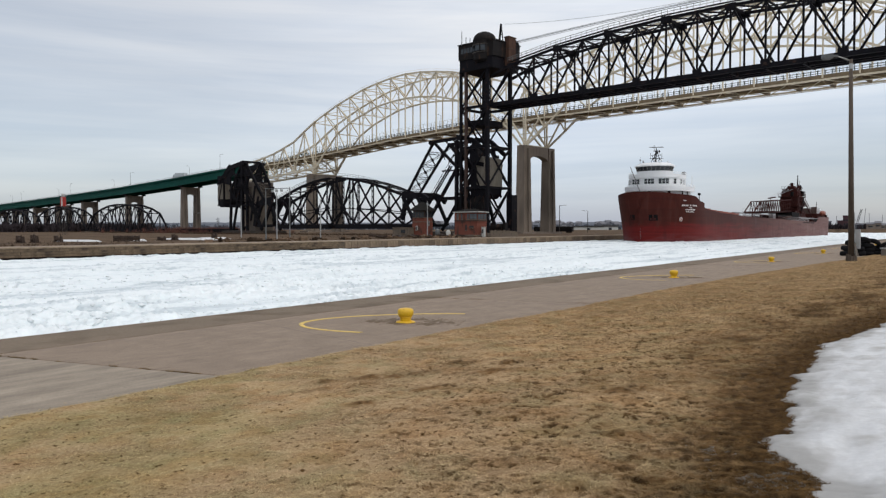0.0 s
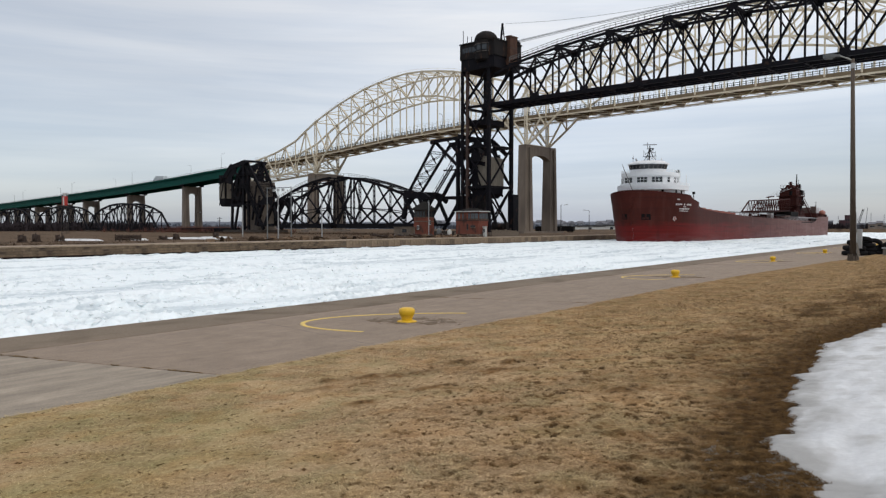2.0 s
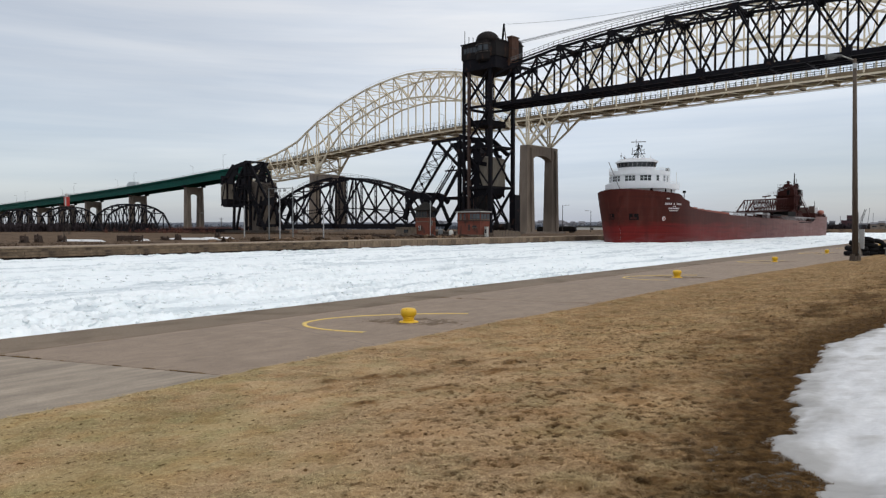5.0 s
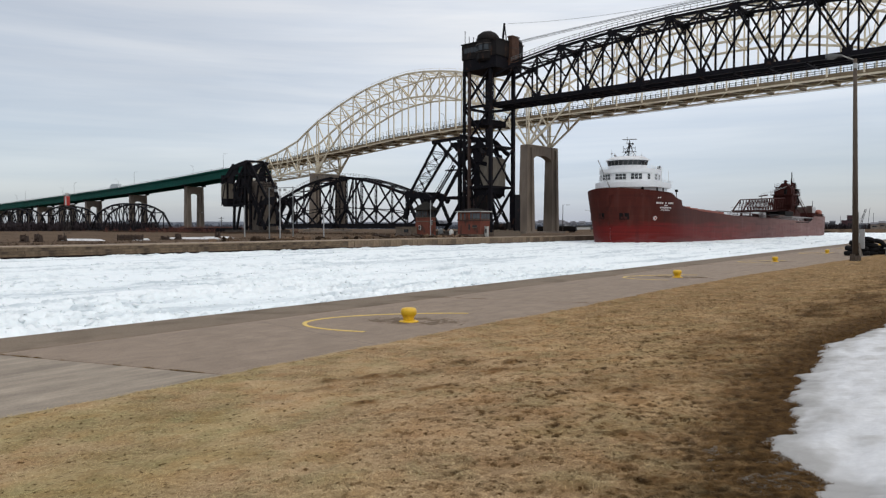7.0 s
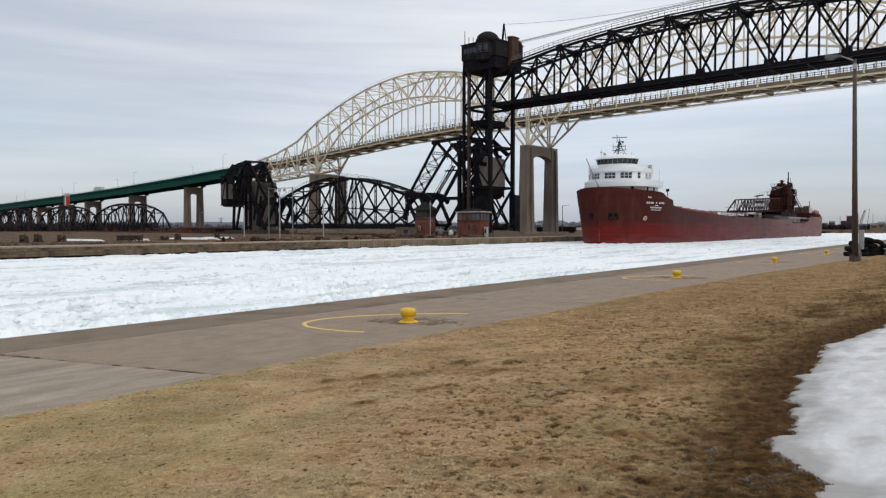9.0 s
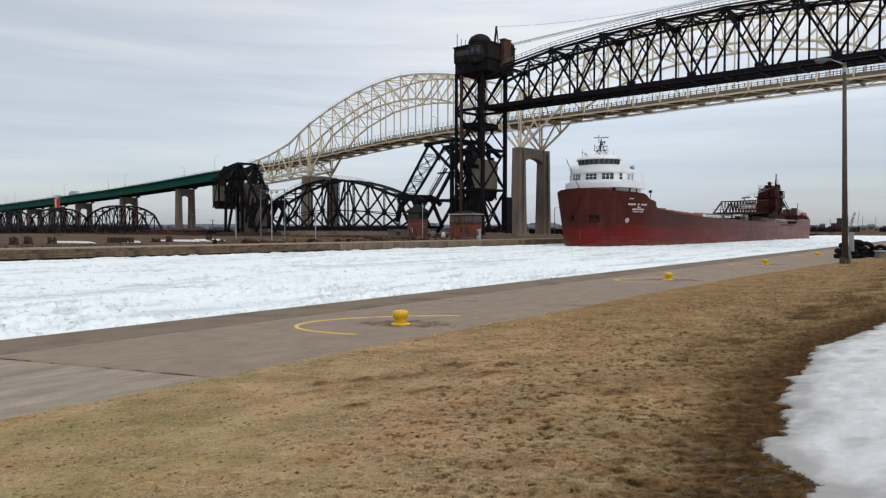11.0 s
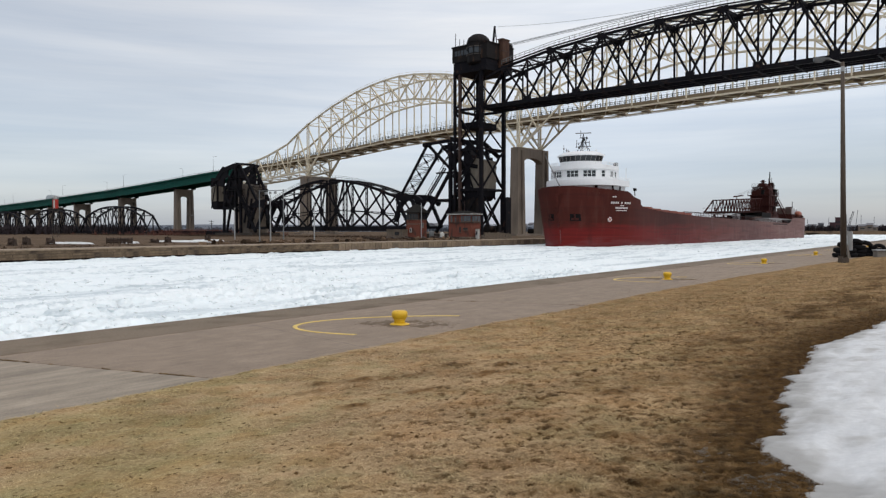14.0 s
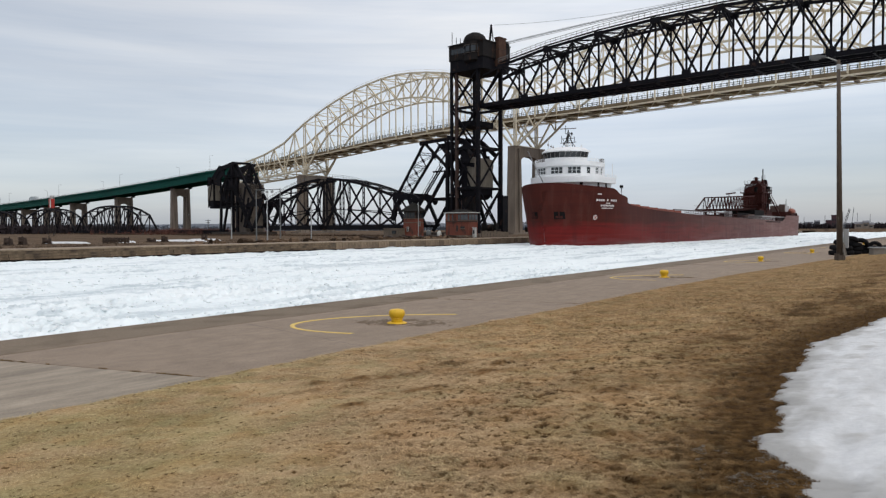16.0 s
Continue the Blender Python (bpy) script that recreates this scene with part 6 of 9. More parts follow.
    cw = Shape().prism([(back, 13.6), (fore, 13.6), (fore, 20.0 if old else 21.6), ((back + fore) / 2, 20.0 if old else 22.2), (back, 18.6 if old else 21.5)], -wb, wb, "y")
    part("counterweight", cw, COUNTERWEIGHT, root, "stained concrete counterweight block")
    # steel straps and the hanger frame that carry the block
    e_ = fore + (0.12 if d > 0 else -0.12)
    for b, w in ((-wb + 0.5, 0.8), (-0.6, 0.7), (wb - 1.7, 3.2 if old else 1.0)):
        part("hanger_frame", Shape().bar((e_, b, 10.6), (e_, b, 21.6), 0.3, w, (0, 1, 0)), BLACK_STEEL, root)
    if not old:
        third = fore + (back - fore) * 0.45
        part("side_plate", Shape().prism([(back, 11.0), (fore, 11.0), (fore, 21.0), (third, 19.0), (third, 14.2), (back, 13.4)], -wb - 0.22, -wb - 0.02, "y"), BLACK_STEEL, root)
        part("hanger_frame", Shape().prism([(fore, 20.5), (fore, 24.6), (third, 22.9), (third, 20.5)], -wb - 0.6, wb * 0.2, "y"), BLACK_STEEL, root)
        part("machinery_house", Shape().box(-9.0, -wb, 1.0, 1.0, -1.0, 11.2), HOUSE_BLACK, root, "blackened machinery house under the counterweight")
    for b in (-wb - 0.12, wb + 0.12):
        part("strap", Shape().bar((back + (0.4 if d > 0 else -0.4), b, 10.8), (fore, b, 21.0), 0.16, 0.5, (1, 0, 0)), BLACK_STEEL, root)
        part("strap", Shape().bar((back, b, 19.6), (fore, b, 20.6), 0.18, 1.1, (1, 0, 0)), BLACK_STEEL, root)
    poly = [(X(c0), 13.6), (X(c1), 13.6), (X(c1 + 0.3), 11.6), (X(c1 + 1.8), 10.4), (X(c0), 10.4)]
    part("counterweight_pit", Shape().prism(poly, -wb + 0.05, wb - 0.05, "y"), BLACK_STEEL, root, "black steel pocket under the counterweight")
    for b in (-wb, wb):
        slim("hanger", (X((c0 + c1) / 2), b, 22.8), (X((c0 + c1) / 2), b, 20.6), 1.4, 1.8, root, f_net)
        slim("counterweight_arm", (X(-8.5), b, 26.6), (X((c0 + c1) / 2), b, 20.5), 0.8, 1.0, root, f_net)
    # quadrant girder that the leaf rolls back on
    arc_o = [(X(13.5) + d * 7.5 * math.cos(a), 3.4 + 9.4 * math.sin(a)) for a in np.linspace(0.15, 2.3, 14)]
    arc_i = [(X(13.5) + d * 6.3 * math.cos(a), 3.4 + 8.0 * math.sin(a)) for a in np.linspace(2.3, 0.15, 14)]
    for b in (-wb * 0.85, wb * 0.85):
        part("quadrant_girder", Shape().prism(arc_o + arc_i, b - 0.5, b + 0.5, "y"), BLACK_STEEL, root, "curved steel quadrant girder")
    # stair with rails up the leaf's heel
    st = Shape()
    for b in (-wb - 1.2, -wb - 0.3):
        st.bar((X(12.5 + p0), b, 6.5), (X(1.5 + p0), b, 19.8), 0.25, 0.35).bar((X(12.5 + p0), b, 7.8), (X(1.5 + p0), b, 21.1), 0.09)
    for i in range(26):
        f = i / 25
        st.bar((X(12.5 + p0 - 11 * f), -wb - 1.2, 6.5 + 13.3 * f), (X(12.5 + p0 - 11 * f), -wb - 0.3, 6.5 + 13.3 * f), 0.25, 0.08)
        if i % 3 == 0:
            st.bar((X(12.5 + p0 - 11 * f), -wb - 1.2, 6.5 + 13.3 * f), (X(12.5 + p0 - 11 * f), -wb - 1.2, 7.8 + 13.3 * f), 0.08)
    part("stair", st, BLACK_STEEL, root)
    if old:
        # walkways, drive shafts and housings that crowd the older tower
        part("machinery_house", Shape().prism([(X(2.0), 1.0), (X(8.6), 1.0), (X(7.6), 9.0), (X(7.0), 19.0), (X(2.0), 20.0)], -wb + 0.3, wb - 0.3, "y"), HOUSE_STAIN, root, "stained concrete machinery house")
        for z in (12.6, 17.4, 22.0):
            part("walkway", Shape().box(min(X(-5), X(6)), -wb - 0.9, z, max(X(-5), X(6)), -wb, z + 0.15), BLACK_STEEL, root)
            part("walkway_rail", Shape().bar((X(-5), -wb - 0.85, z + 1.1), (X(6), -wb - 0.85, z + 1.1), 0.1).bar((X(-5), -wb - 0.85, z + 0.6), (X(6), -wb - 0.85, z + 0.6), 0.08), BLACK_STEEL, root)
        for u, z0_, z1_ in ((-6, 13, 24), (-7.5, 12, 21), (5.5, 5, 18), (7.5, 3, 14)):
            slim("inner_brace", (X(u), -wb, z0_), (X(u + 3), -wb, z1_), 0.5, 0.6, root, f_net)
            slim("inner_brace", (X(u), wb, z0_), (X(u + 3), wb, z1_), 0.5, 0.6, root, f_net)
    part("machinery_deck", Shape().box(min(X(-4), X(4)), -wb, 10.4, max(X(-4), X(4)), wb, 10.8), BLACK_STEEL, root)
    part("pier_base", Shape().box(min(X(-12), X(14)), -6, -1.5, max(X(-12), X(14)), 6, 1.2), BASE_DARK, root)
    return root


bascule_tower(-10.7, -1, -7.6, -12.2, "black steel bascule tower with laced links and a concrete counterweight")
bascule_tower(-117.5, 1, -14.0, -17.8, "black steel bascule tower at the far end of the double bascule", 1.0, (1.6, 27.0), (11.6, 13.4))
bascule_leaf(-29.0, -62.0, "closed black steel leaf of the double bascule rail bridge")
bascule_leaf(-96.5, -66.0, "closed black steel leaf meeting its twin at mid-channel")


def camel_span(s0, length, label):
    """A fixed camelback truss span."""
    root = thing("truss_span", at(RAIL, s0, 0, 0.9), label, "bridge", "fixed truss spans of the rail bridge")
    n, wb = 9, 2.9
    st = [-length * k / n for k in range(n + 1)]
    hs = (0, 7.9, 10.4, 11.9, 12.5, 12.5, 11.9, 10.4, 7.9, 0)
    for b in (-wb, wb):
        member("bottom_chord", (st[0], b, 0), (st[-1], b, 0), 0.5, 0.8, root)
        for k in range(n):
            member("top_chord" if 0 < k < n - 1 else "end_post", (st[k], b, hs[k]), (st[k + 1], b, hs[k + 1]), 0.6, 0.75, root)
            if 0 < k:
                member("vertical", (st[k], b, 0), (st[k], b, hs[k]), 0.35, 0.4, root)
            if 0 < k < n - 1:
                p, q = ((st[k], b, hs[k]), (st[k + 1], b, 0)) if k < n / 2 else ((st[k], b, 0), (st[k + 1], b, hs[k + 1]))
                member("diagonal", p, q, 0.35, 0.4, root)
                if 2 < k < 6:
                    member("diagonal", (p[0], b, hs[k] if p[2] == 0 else 0), (q[0], b, 0 if q[2] else hs[k + 1]), 0.25, 0.25, root)
    for k in range(n + 1):
        member("floor_beam", (st[k], -wb, -0.2), (st[k], wb, -0.2), 0.4, 0.9, root)
        if 0 < k < n:
            member("top_strut", (st[k], -wb, hs[k]), (st[k], wb, hs[k]), 0.35, 0.4, root)
        if 0 < k < n - 1:
            member("lateral_brace", (st[k], -wb, hs[k]), (st[k + 1], wb, hs[k + 1]), 0.22, 0.22, root)
    for b in (-0.8, 0.8):
        member("stringer", (st[0], b, 0.2), (st[-1], b, 0.2), 0.4, 0.8, root)
    return root


for i in range(6):
    camel_span(-189.0 - 76 * i, 75.0, "dark steel camelback truss span of the rail bridge")
    stone = Shape().box(-2.2, -4.5, -3, 2.2, 4.5, 0.45)
    solid("truss_pier", stone, OLD_CONCRETE, "low stone pier under the rail trusses", "bridge pier", "piers of the rail trusses", m=at(RAIL, -189 - 76 * i + 0.5))
appr = thing("approach_girder", at(RAIL, -130, 0, 0), "black plate girder deck between the bascule and the trusses", "bridge")
for b in (-1.6, 1.6):
    member("plate_girder", (0, b, 0.9), (-59, b, 0.9), 0.4, 1.6, appr)
member("deck", (0, 0, 1.75), (-59, 0, 1.75), 4.2, 0.2, appr)

# overhead ropes of the lift bridge between its two towers
CABLE_GREY = pmat("grey_wire_rope", (0.40, 0.41, 0.43), (0.30, 0.31, 0.33), (0.50, 0.51, 0.53), 1, 8, 0.7, 0, 0)


def hung(z0, b, sag, r, s0=4.5, s1=118.5, n=24):
    return Shape().sweep([(s0 + (s1 - s0) * k / n, b, z0 - sag * (1 - (2 * k / n - 1) ** 2)) for k in range(n + 1)], 2 * r, 2 * r)


for z0, b, sag, r in ((54.0, 4.5, -0.8, 0.05), (53.75, 4.62, -0.8, 0.05), (53.5, 4.85, -0.8, 0.05), (53.95, 5.0, -0.8, 0.05), (58.3, 1.0, 4.4, 0.035)):
    solid("overhead_cable", hung(z0, b, sag, r), CABLE_GREY, "grey wire cable strung between the lift towers", "cable", "cables between the lift towers", m=RAIL)


# ---- the ship ----
SHIP_X, SHIP_Y, SHIP_SPEED = 185.0, 72.0, 2.97


def ship_pose(t):
    return pose(SHIP_X - SHIP_SPEED * t, SHIP_Y, ICE_Z)


HULL_RED = pmat("red_brown_hull_paint", (0.062, 0.0125, 0.0082), (0.046, 0.0095, 0.0066), (0.080, 0.0170, 0.0112), 0.05, 0.8, 0.6, 0, 0.04, spec=0.12, streak=3)


def hull_paint(m):
    """Brighter red below the old load line; along the hold, faded paint with haze and sheen put into its colour."""
    nt = m.node_tree
    nd, ln = nt.nodes, nt.links.new
    b = nd["Principled BSDF"]
    src = b.inputs["Base Color"].links[0].from_socket
    tc, sep, no = nd.new("ShaderNodeTexCoord"), nd.new("ShaderNodeSeparateXYZ"), nd.new("ShaderNodeTexNoise")
    mp = nd.new("ShaderNodeMapping")
    mp.inputs["Scale"].default_value = (0.035, 0.12, 0.40)
    no.inputs["Scale"].default_value, no.inputs["Detail"].default_value = 2.0, 7
    ln(tc.outputs["Object"], sep.inputs[0])
    ln(tc.outputs["Object"], mp.inputs[0])
    ln(mp.outputs[0], no.inputs["Vector"])

    def ranged(sock, a, c, lo=0.0, hi=1.0):
        r = nd.new("ShaderNodeMapRange")
        r.inputs["From Min"].default_value, r.inputs["From Max"].default_value = a, c
        r.inputs["To Min"].default_value, r.inputs["To Max"].default_value = lo, hi
        ln(sock, r.inputs["Value"])
        return r.outputs[0]

    def math_n(op, a, c):
        n = nd.new("ShaderNodeMath")
        n.operation = op
        for k, v in enumerate((a, c)):
            if isinstance(v, (int, float)):
                n.inputs[k].default_value = v
            else:
                ln(v, n.inputs[k])
        return n.outputs[0]

    def mixed(fac, a, colour):
        n = nd.new("ShaderNodeMixRGB")
        ln(fac, n.inputs[0])
        ln(a, n.inputs[1])
        n.inputs[2].default_value = (*colour, 1)
        return n.outputs[0]

    wob = math_n("MULTIPLY", ranged(no.outputs["Fac"], 0.3, 0.7, -1, 1), 0.9)
    low = ranged(math_n("ADD", sep.outputs["Z"], wob), 5.2, 3.4)
    c = mixed(math_n("MULTIPLY", low, ranged(sep.outputs["X"], 120, 14, 0.3, 0.95)), src, (0.145, 0.0125, 0.011))
    # paler towards the stern: faded paint, plus haze and sky sheen as colour
    haze_fade = math_n("MULTIPLY", ranged(sep.outputs["X"], 42, 160, 0.0, 0.95), ranged(no.outputs["Fac"], 0.3, 0.62, 0.6, 1.0))
    c = mixed(haze_fade, c, (0.178, 0.096, 0.087))
    mp2, no2 = nd.new("ShaderNodeMapping"), nd.new("ShaderNodeTexNoise")
    mp2.inputs["Scale"].default_value = (0.05, 0.05, 0.9)
    no2.inputs["Scale"].default_value, no2.inputs["Detail"].default_value = 1.6, 9
    ln(tc.outputs["Object"], mp2.inputs[0])
    ln(mp2.outputs[0], no2.inputs["Vector"])
    c = mixed(math_n("MULTIPLY", ranged(no2.outputs["Fac"], 0.50, 0.72), 0.42), c, (0.035, 0.010, 0.009))
    mp3, no3 = nd.new("ShaderNodeMapping"), nd.new("ShaderNodeTexNoise")
    mp3.inputs["Scale"].default_value = (0.55, 0.55, 0.05)
    no3.inputs["Scale"].default_value, no3.inputs["Detail"].default_value = 1.5, 7
    ln(tc.outputs["Object"], mp3.inputs[0])
    ln(mp3.outputs[0], no3.inputs["Vector"])
    c = mixed(math_n("MULTIPLY", ranged(no3.outputs["Fac"], 0.55, 0.75), 0.28), c, (0.10, 0.045, 0.035))
    scuff = math_n("MULTIPLY", ranged(sep.outputs["Z"], 2.4, 0.2), ranged(no.outputs["Fac"], 0.45, 0.7, 0.0, 0.55))
    c = mixed(scuff, c, (0.17, 0.10, 0.10))
    # welded plates, each a shade of its own, with pale rubbed seams
    swap, bk = nd.new("ShaderNodeCombineXYZ"), nd.new("ShaderNodeTexBrick")
    ln(sep.outputs["X"], swap.inputs[0])
    ln(sep.outputs["Z"], swap.inputs[1])
    ln(swap.outputs[0], bk.inputs["Vector"])
    for k, v in (("Scale", 1.0), ("Brick Width", 7.5), ("Row Height", 2.1), ("Mortar Size", 0.05), ("Mortar Smooth", 0.4), ("Bias", 0.0)):
        bk.inputs[k].default_value = v
    for k, v in (("Color1", 0.93), ("Color2", 1.07), ("Mortar", 1.14)):
        bk.inputs[k].default_value = (v, v, v, 1)
    pl = nd.new("ShaderNodeMixRGB")
    pl.blend_type, pl.inputs[0].default_value = "MULTIPLY", 1.0
    ln(c, pl.inputs[1])
    ln(bk.outputs["Color"], pl.inputs[2])
    c = pl.outputs[0]
    mp4, no4 = nd.new("ShaderNodeMapping"), nd.new("ShaderNodeTexNoise")
    mp4.inputs["Scale"].default_value = (0.35, 0.35, 0.12)
    no4.inputs["Scale"].default_value, no4.inputs["Detail"].default_value = 1.4, 8
    ln(tc.outputs["Object"], mp4.inputs[0])
    ln(mp4.outputs[0], no4.inputs["Vector"])
    c = mixed(math_n("MULTIPLY", ranged(no4.outputs["Fac"], 0.58, 0.74), 0.4), c, (0.028, 0.010, 0.009))
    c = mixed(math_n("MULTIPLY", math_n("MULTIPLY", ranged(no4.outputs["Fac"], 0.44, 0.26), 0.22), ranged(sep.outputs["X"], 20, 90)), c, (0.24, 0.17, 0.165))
    ln(c, b.inputs["Base Color"])


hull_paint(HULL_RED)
HULL_LEN, HULL_B = 233.0, 10.7


def stem_x(z):
    """The stem is nearly plumb, with a slight rake forward."""
    return -1.3 - 1.1 * max(0.0, min(1.0, z / 12.0))


def half_breadth(x, z):
    """Half of the hull's width at x metres from the stem and z above the ice."""
    f = max(0.0, min(1.0, z / 12.0))
    t = max(0.0, min(1.0, (x - stem_x(z)) / (24.0 - 6.0 * f)))
    w = HULL_B * (1 - (1 - t) ** 2.3) ** (0.66 - 0.12 * f)
    u = max(0.0, min(1.0, (HULL_LEN - x) / 26.0))
    end = 0.34 + 0.32 * f
    return w * (end + (1 - end) * (1 - (1 - u) ** 2))


def rail_height(x):
    fore = float(np.interp(x, (-3, 3, 10.3, 11.5, 12.8, 14.0, 16.4, 17.2), (12.9, 12.3, 11.9, 11.6, 10.95, 10.65, 10.35, 10.1)))
    main = float(np.interp(x, (17.2, 18.2, 20, 25, 34, 60, 127, 178, 182, 186, 210, 233), (9.15, 8.85, 8.6, 8.25, 7.8, 7.2, 6.5, 6.0, 6.6, 8.3, 8.5, 9.0)))
    return fore if x < 17.2 else main


def hull_mesh():
    xs = [-2.6, -2.3, -2.1, -1.8, -1.5, -1.25, -1.0, -0.7, -0.3, 0.2, 1, 2.2, 3.6, 5.2, 7, 9, 10.3, 11.5, 12.8, 14, 15, 16, 16.6, 17.18, 17.22, 17.7, 18.2, 19, 20, 21, 22, 24, 28, 34, 44, 60, 80, 100, 127, 150, 170, 178, 182, 184, 186, 190, 207, 216, 223, 229, 233]
    sh = Shape()
    rows = []
    for x in xs:
        top = rail_height(x)
        for side in (-1, 1):
            row = []
            for k in range(13):
                z = -1.5 + (top + 1.5) * k / 12
                # stations ahead of the raked stem close on the centre line
                xx = max(x, stem_x(z))
                row.append((xx, side * half_breadth(xx, z), z))
            rows.append(row)
    n = 13
    for row in rows:
        sh.v += row
    for i in range(len(xs) - 1):
        for side in (0, 1):
            a, c = (2 * i + side) * n, (2 * i + 2 + side) * n
            for k in range(n - 1):
                q = (a + k, c + k, c + k + 1, a + k + 1)
                sh.f.append(q if side == 0 else q[::-1])
    a = 2 * (len(xs) - 1) * n
    for k in range(n - 1):
        sh.f.append((a + k, a + n + k, a + n + k + 1, a + k + 1))
    return sh


def deck_mesh():
    sh = Shape()
    xs = [0.5, 2, 4, 7, 11, 16, 17.15, 17.25, 24, 34, 60, 100, 127, 150, 178, 182, 186, 190, 207, 218, 227, 232.5]
    for a, c in zip(xs[:-1], xs[1:]):
        pts = []
        for x in (a, c):
            z = rail_height(x) - 1.0
            w = half_breadth(x, z + 0.5) - 0.05
            pts += [(x, -w, z), (x, w, z)]
        sh.add(pts, [(0, 2, 3, 1)])
    return sh


ship = thing("cargo_ship", ship_pose(0), "long red-brown lake freighter with white forward pilothouse in ice", "ship")
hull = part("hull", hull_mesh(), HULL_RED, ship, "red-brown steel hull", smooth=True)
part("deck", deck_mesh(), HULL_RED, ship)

SHIP_WHITE = pmat("white_ship_enamel", (0.90, 0.91, 0.92), (0.82, 0.83, 0.84), (0.93, 0.94, 0.95), 0.3, 2.5, 0.45, 0, 0.03,
                  spot=(0.42, 0.30, 0.22), spot_scale=0.5, spot_lo=0.70, spot_hi=0.80, streak=4)
SHIP_GREY = pmat("grey_ship_steel", (0.26, 0.25, 0.25), (0.17, 0.16, 0.16), (0.34, 0.33, 0.33), 0.3, 3, 0.6)
SHIP_RUST = pmat("rust_red_ship_steel", (0.050, 0.0130, 0.0110), (0.025, 0.0078, 0.007), (0.080, 0.024, 0.0185), 0.25, 2, 0.75, 0, 0.1, spec=0.12)
SHIP_DARK = pmat("black_ship_steel", (0.010, 0.009, 0.009), None, None, 0.4, 3, 0.8, 0, 0, spec=0.1)
HATCH_RED = pmat("orange_red_hatch_paint", (0.30, 0.06, 0.03), (0.22, 0.045, 0.025), (0.36, 0.085, 0.045), 0.2, 2, 0.6)
DECK_DIRT = pmat("dirty_brown_grey_plating", (0.10, 0.066, 0.058), (0.05, 0.032, 0.028), (0.16, 0.115, 0.10), 0.3, 2.5, 0.9, spec=0.2)
BOAT_ORANGE = pmat("orange_lifeboat_shell", (0.26, 0.06, 0.03), (0.18, 0.05, 0.025), (0.32, 0.09, 0.05), 1, 6, 0.5)


def tier_outline(x0, x1, w, depth, n=14):
    """A deckhouse plan with a rounded front."""
    arc = [(x0 + depth * (1 - math.cos(a)), w * math.sin(a)) for a in np.linspace(-math.pi / 2, math.pi / 2, 2 * n + 1)]
    return [(x1, -w)] + arc + [(x1, w)]


def loft(levels):
    """A closed body through alike outlines at rising heights."""
    sh = Shape()
    n = len(levels[0][0])
    for o, z in levels:
        sh.v += [(x, y, z) for x, y in o]
    for k in range(len(levels) - 1):
        sh.f += [(k * n + i, k * n + (i + 1) % n, (k + 1) * n + (i + 1) % n, (k + 1) * n + i) for i in range(n)]
    sh.f += [tuple(range(n - 1, -1, -1)), tuple(range((len(levels) - 1) * n, len(levels) * n))]
    return sh


def along(outline, dist):
    """Point and direction at a distance along an outline, from its port after corner."""
    for p, q in zip(outline[:-1], outline[1:]):
        d = math.dist(p, q)
        if dist <= d and d > 0:
            f = dist / d
            return (p[0] + (q[0] - p[0]) * f, p[1] + (q[1] - p[1]) * f), ((q[0] - p[0]) / d, (q[1] - p[1]) / d)
        dist -= d
    return outline[-1], (0, 1)


def deck_rail(outline, z, h=1.05, gap=1.3):
    sh = Shape()
    for p, q in zip(outline[:-1], outline[1:]):
        for f in (0.35, 0.68, 1.0):
            sh.bar((*p, z + h * f), (*q, z + h * f), 0.06)
    total = sum(math.dist(p, q) for p, q in zip(outline[:-1], outline[1:]))
    for i in range(int(total / gap) + 1):
        p, _ = along(outline, i * gap)
        sh.bar((*p, z), (*p, z + h), 0.07)
    return sh


house = part("pilothouse", Shape().prism(tier_outline(4.2, 16.5, 7.2, 5.4), 11.0, 13.4), SHIP_WHITE, ship, "white rounded forward deckhouse in stacked tiers")
T1, T2, TB, T3, TR = tier_outline(2.9, 16.9, 8.1, 5.8), tier_outline(3.5, 13.4, 6.7, 5.2), tier_outline(3.2, 13.6, 6.9, 5.3), tier_outline(4.7, 9.6, 4.6, 3.8), tier_outline(3.9, 10.0, 5.2, 4.4)
part("lower_bulwark", Shape().prism(T1, 13.2, 14.5), SHIP_WHITE, house)
part("cabin_tier", Shape().prism(T2, 14.5, 16.8), SHIP_WHITE, house)
part("upper_bulwark", Shape().prism(TB, 16.7, 17.7), SHIP_WHITE, house)
part("wheelhouse_base", Shape().prism(T3, 17.6, 18.6), SHIP_WHITE, house)
part("wheelhouse_window_band", loft(((tier_outline(4.6, 9.5, 4.65, 3.9), 18.6), (tier_outline(4.25, 9.6, 4.95, 4.1), 19.8))), DARK_GLASS, house, "dark glass window band of the wheelhouse")
part("wheelhouse_roof", loft(((TR, 19.78), (TR, 20.05), (tier_outline(5.4, 9.6, 4.0, 3.2), 20.75), (tier_outline(6.2, 9.2, 3.2, 2.6), 20.9))), SHIP_WHITE, house)
for i in range(15):
    p, d = along(tier_outline(4.6, 9.5, 4.65, 3.9), 0.5 + i * 1.12)
    q, _ = along(tier_outline(4.25, 9.6, 4.95, 4.1), 0.5 + i * 1.18)
    part("mullion", Shape().bar((p[0], p[1], 18.6), (q[0], q[1], 19.8), 0.09), SHIP_GREY, house)
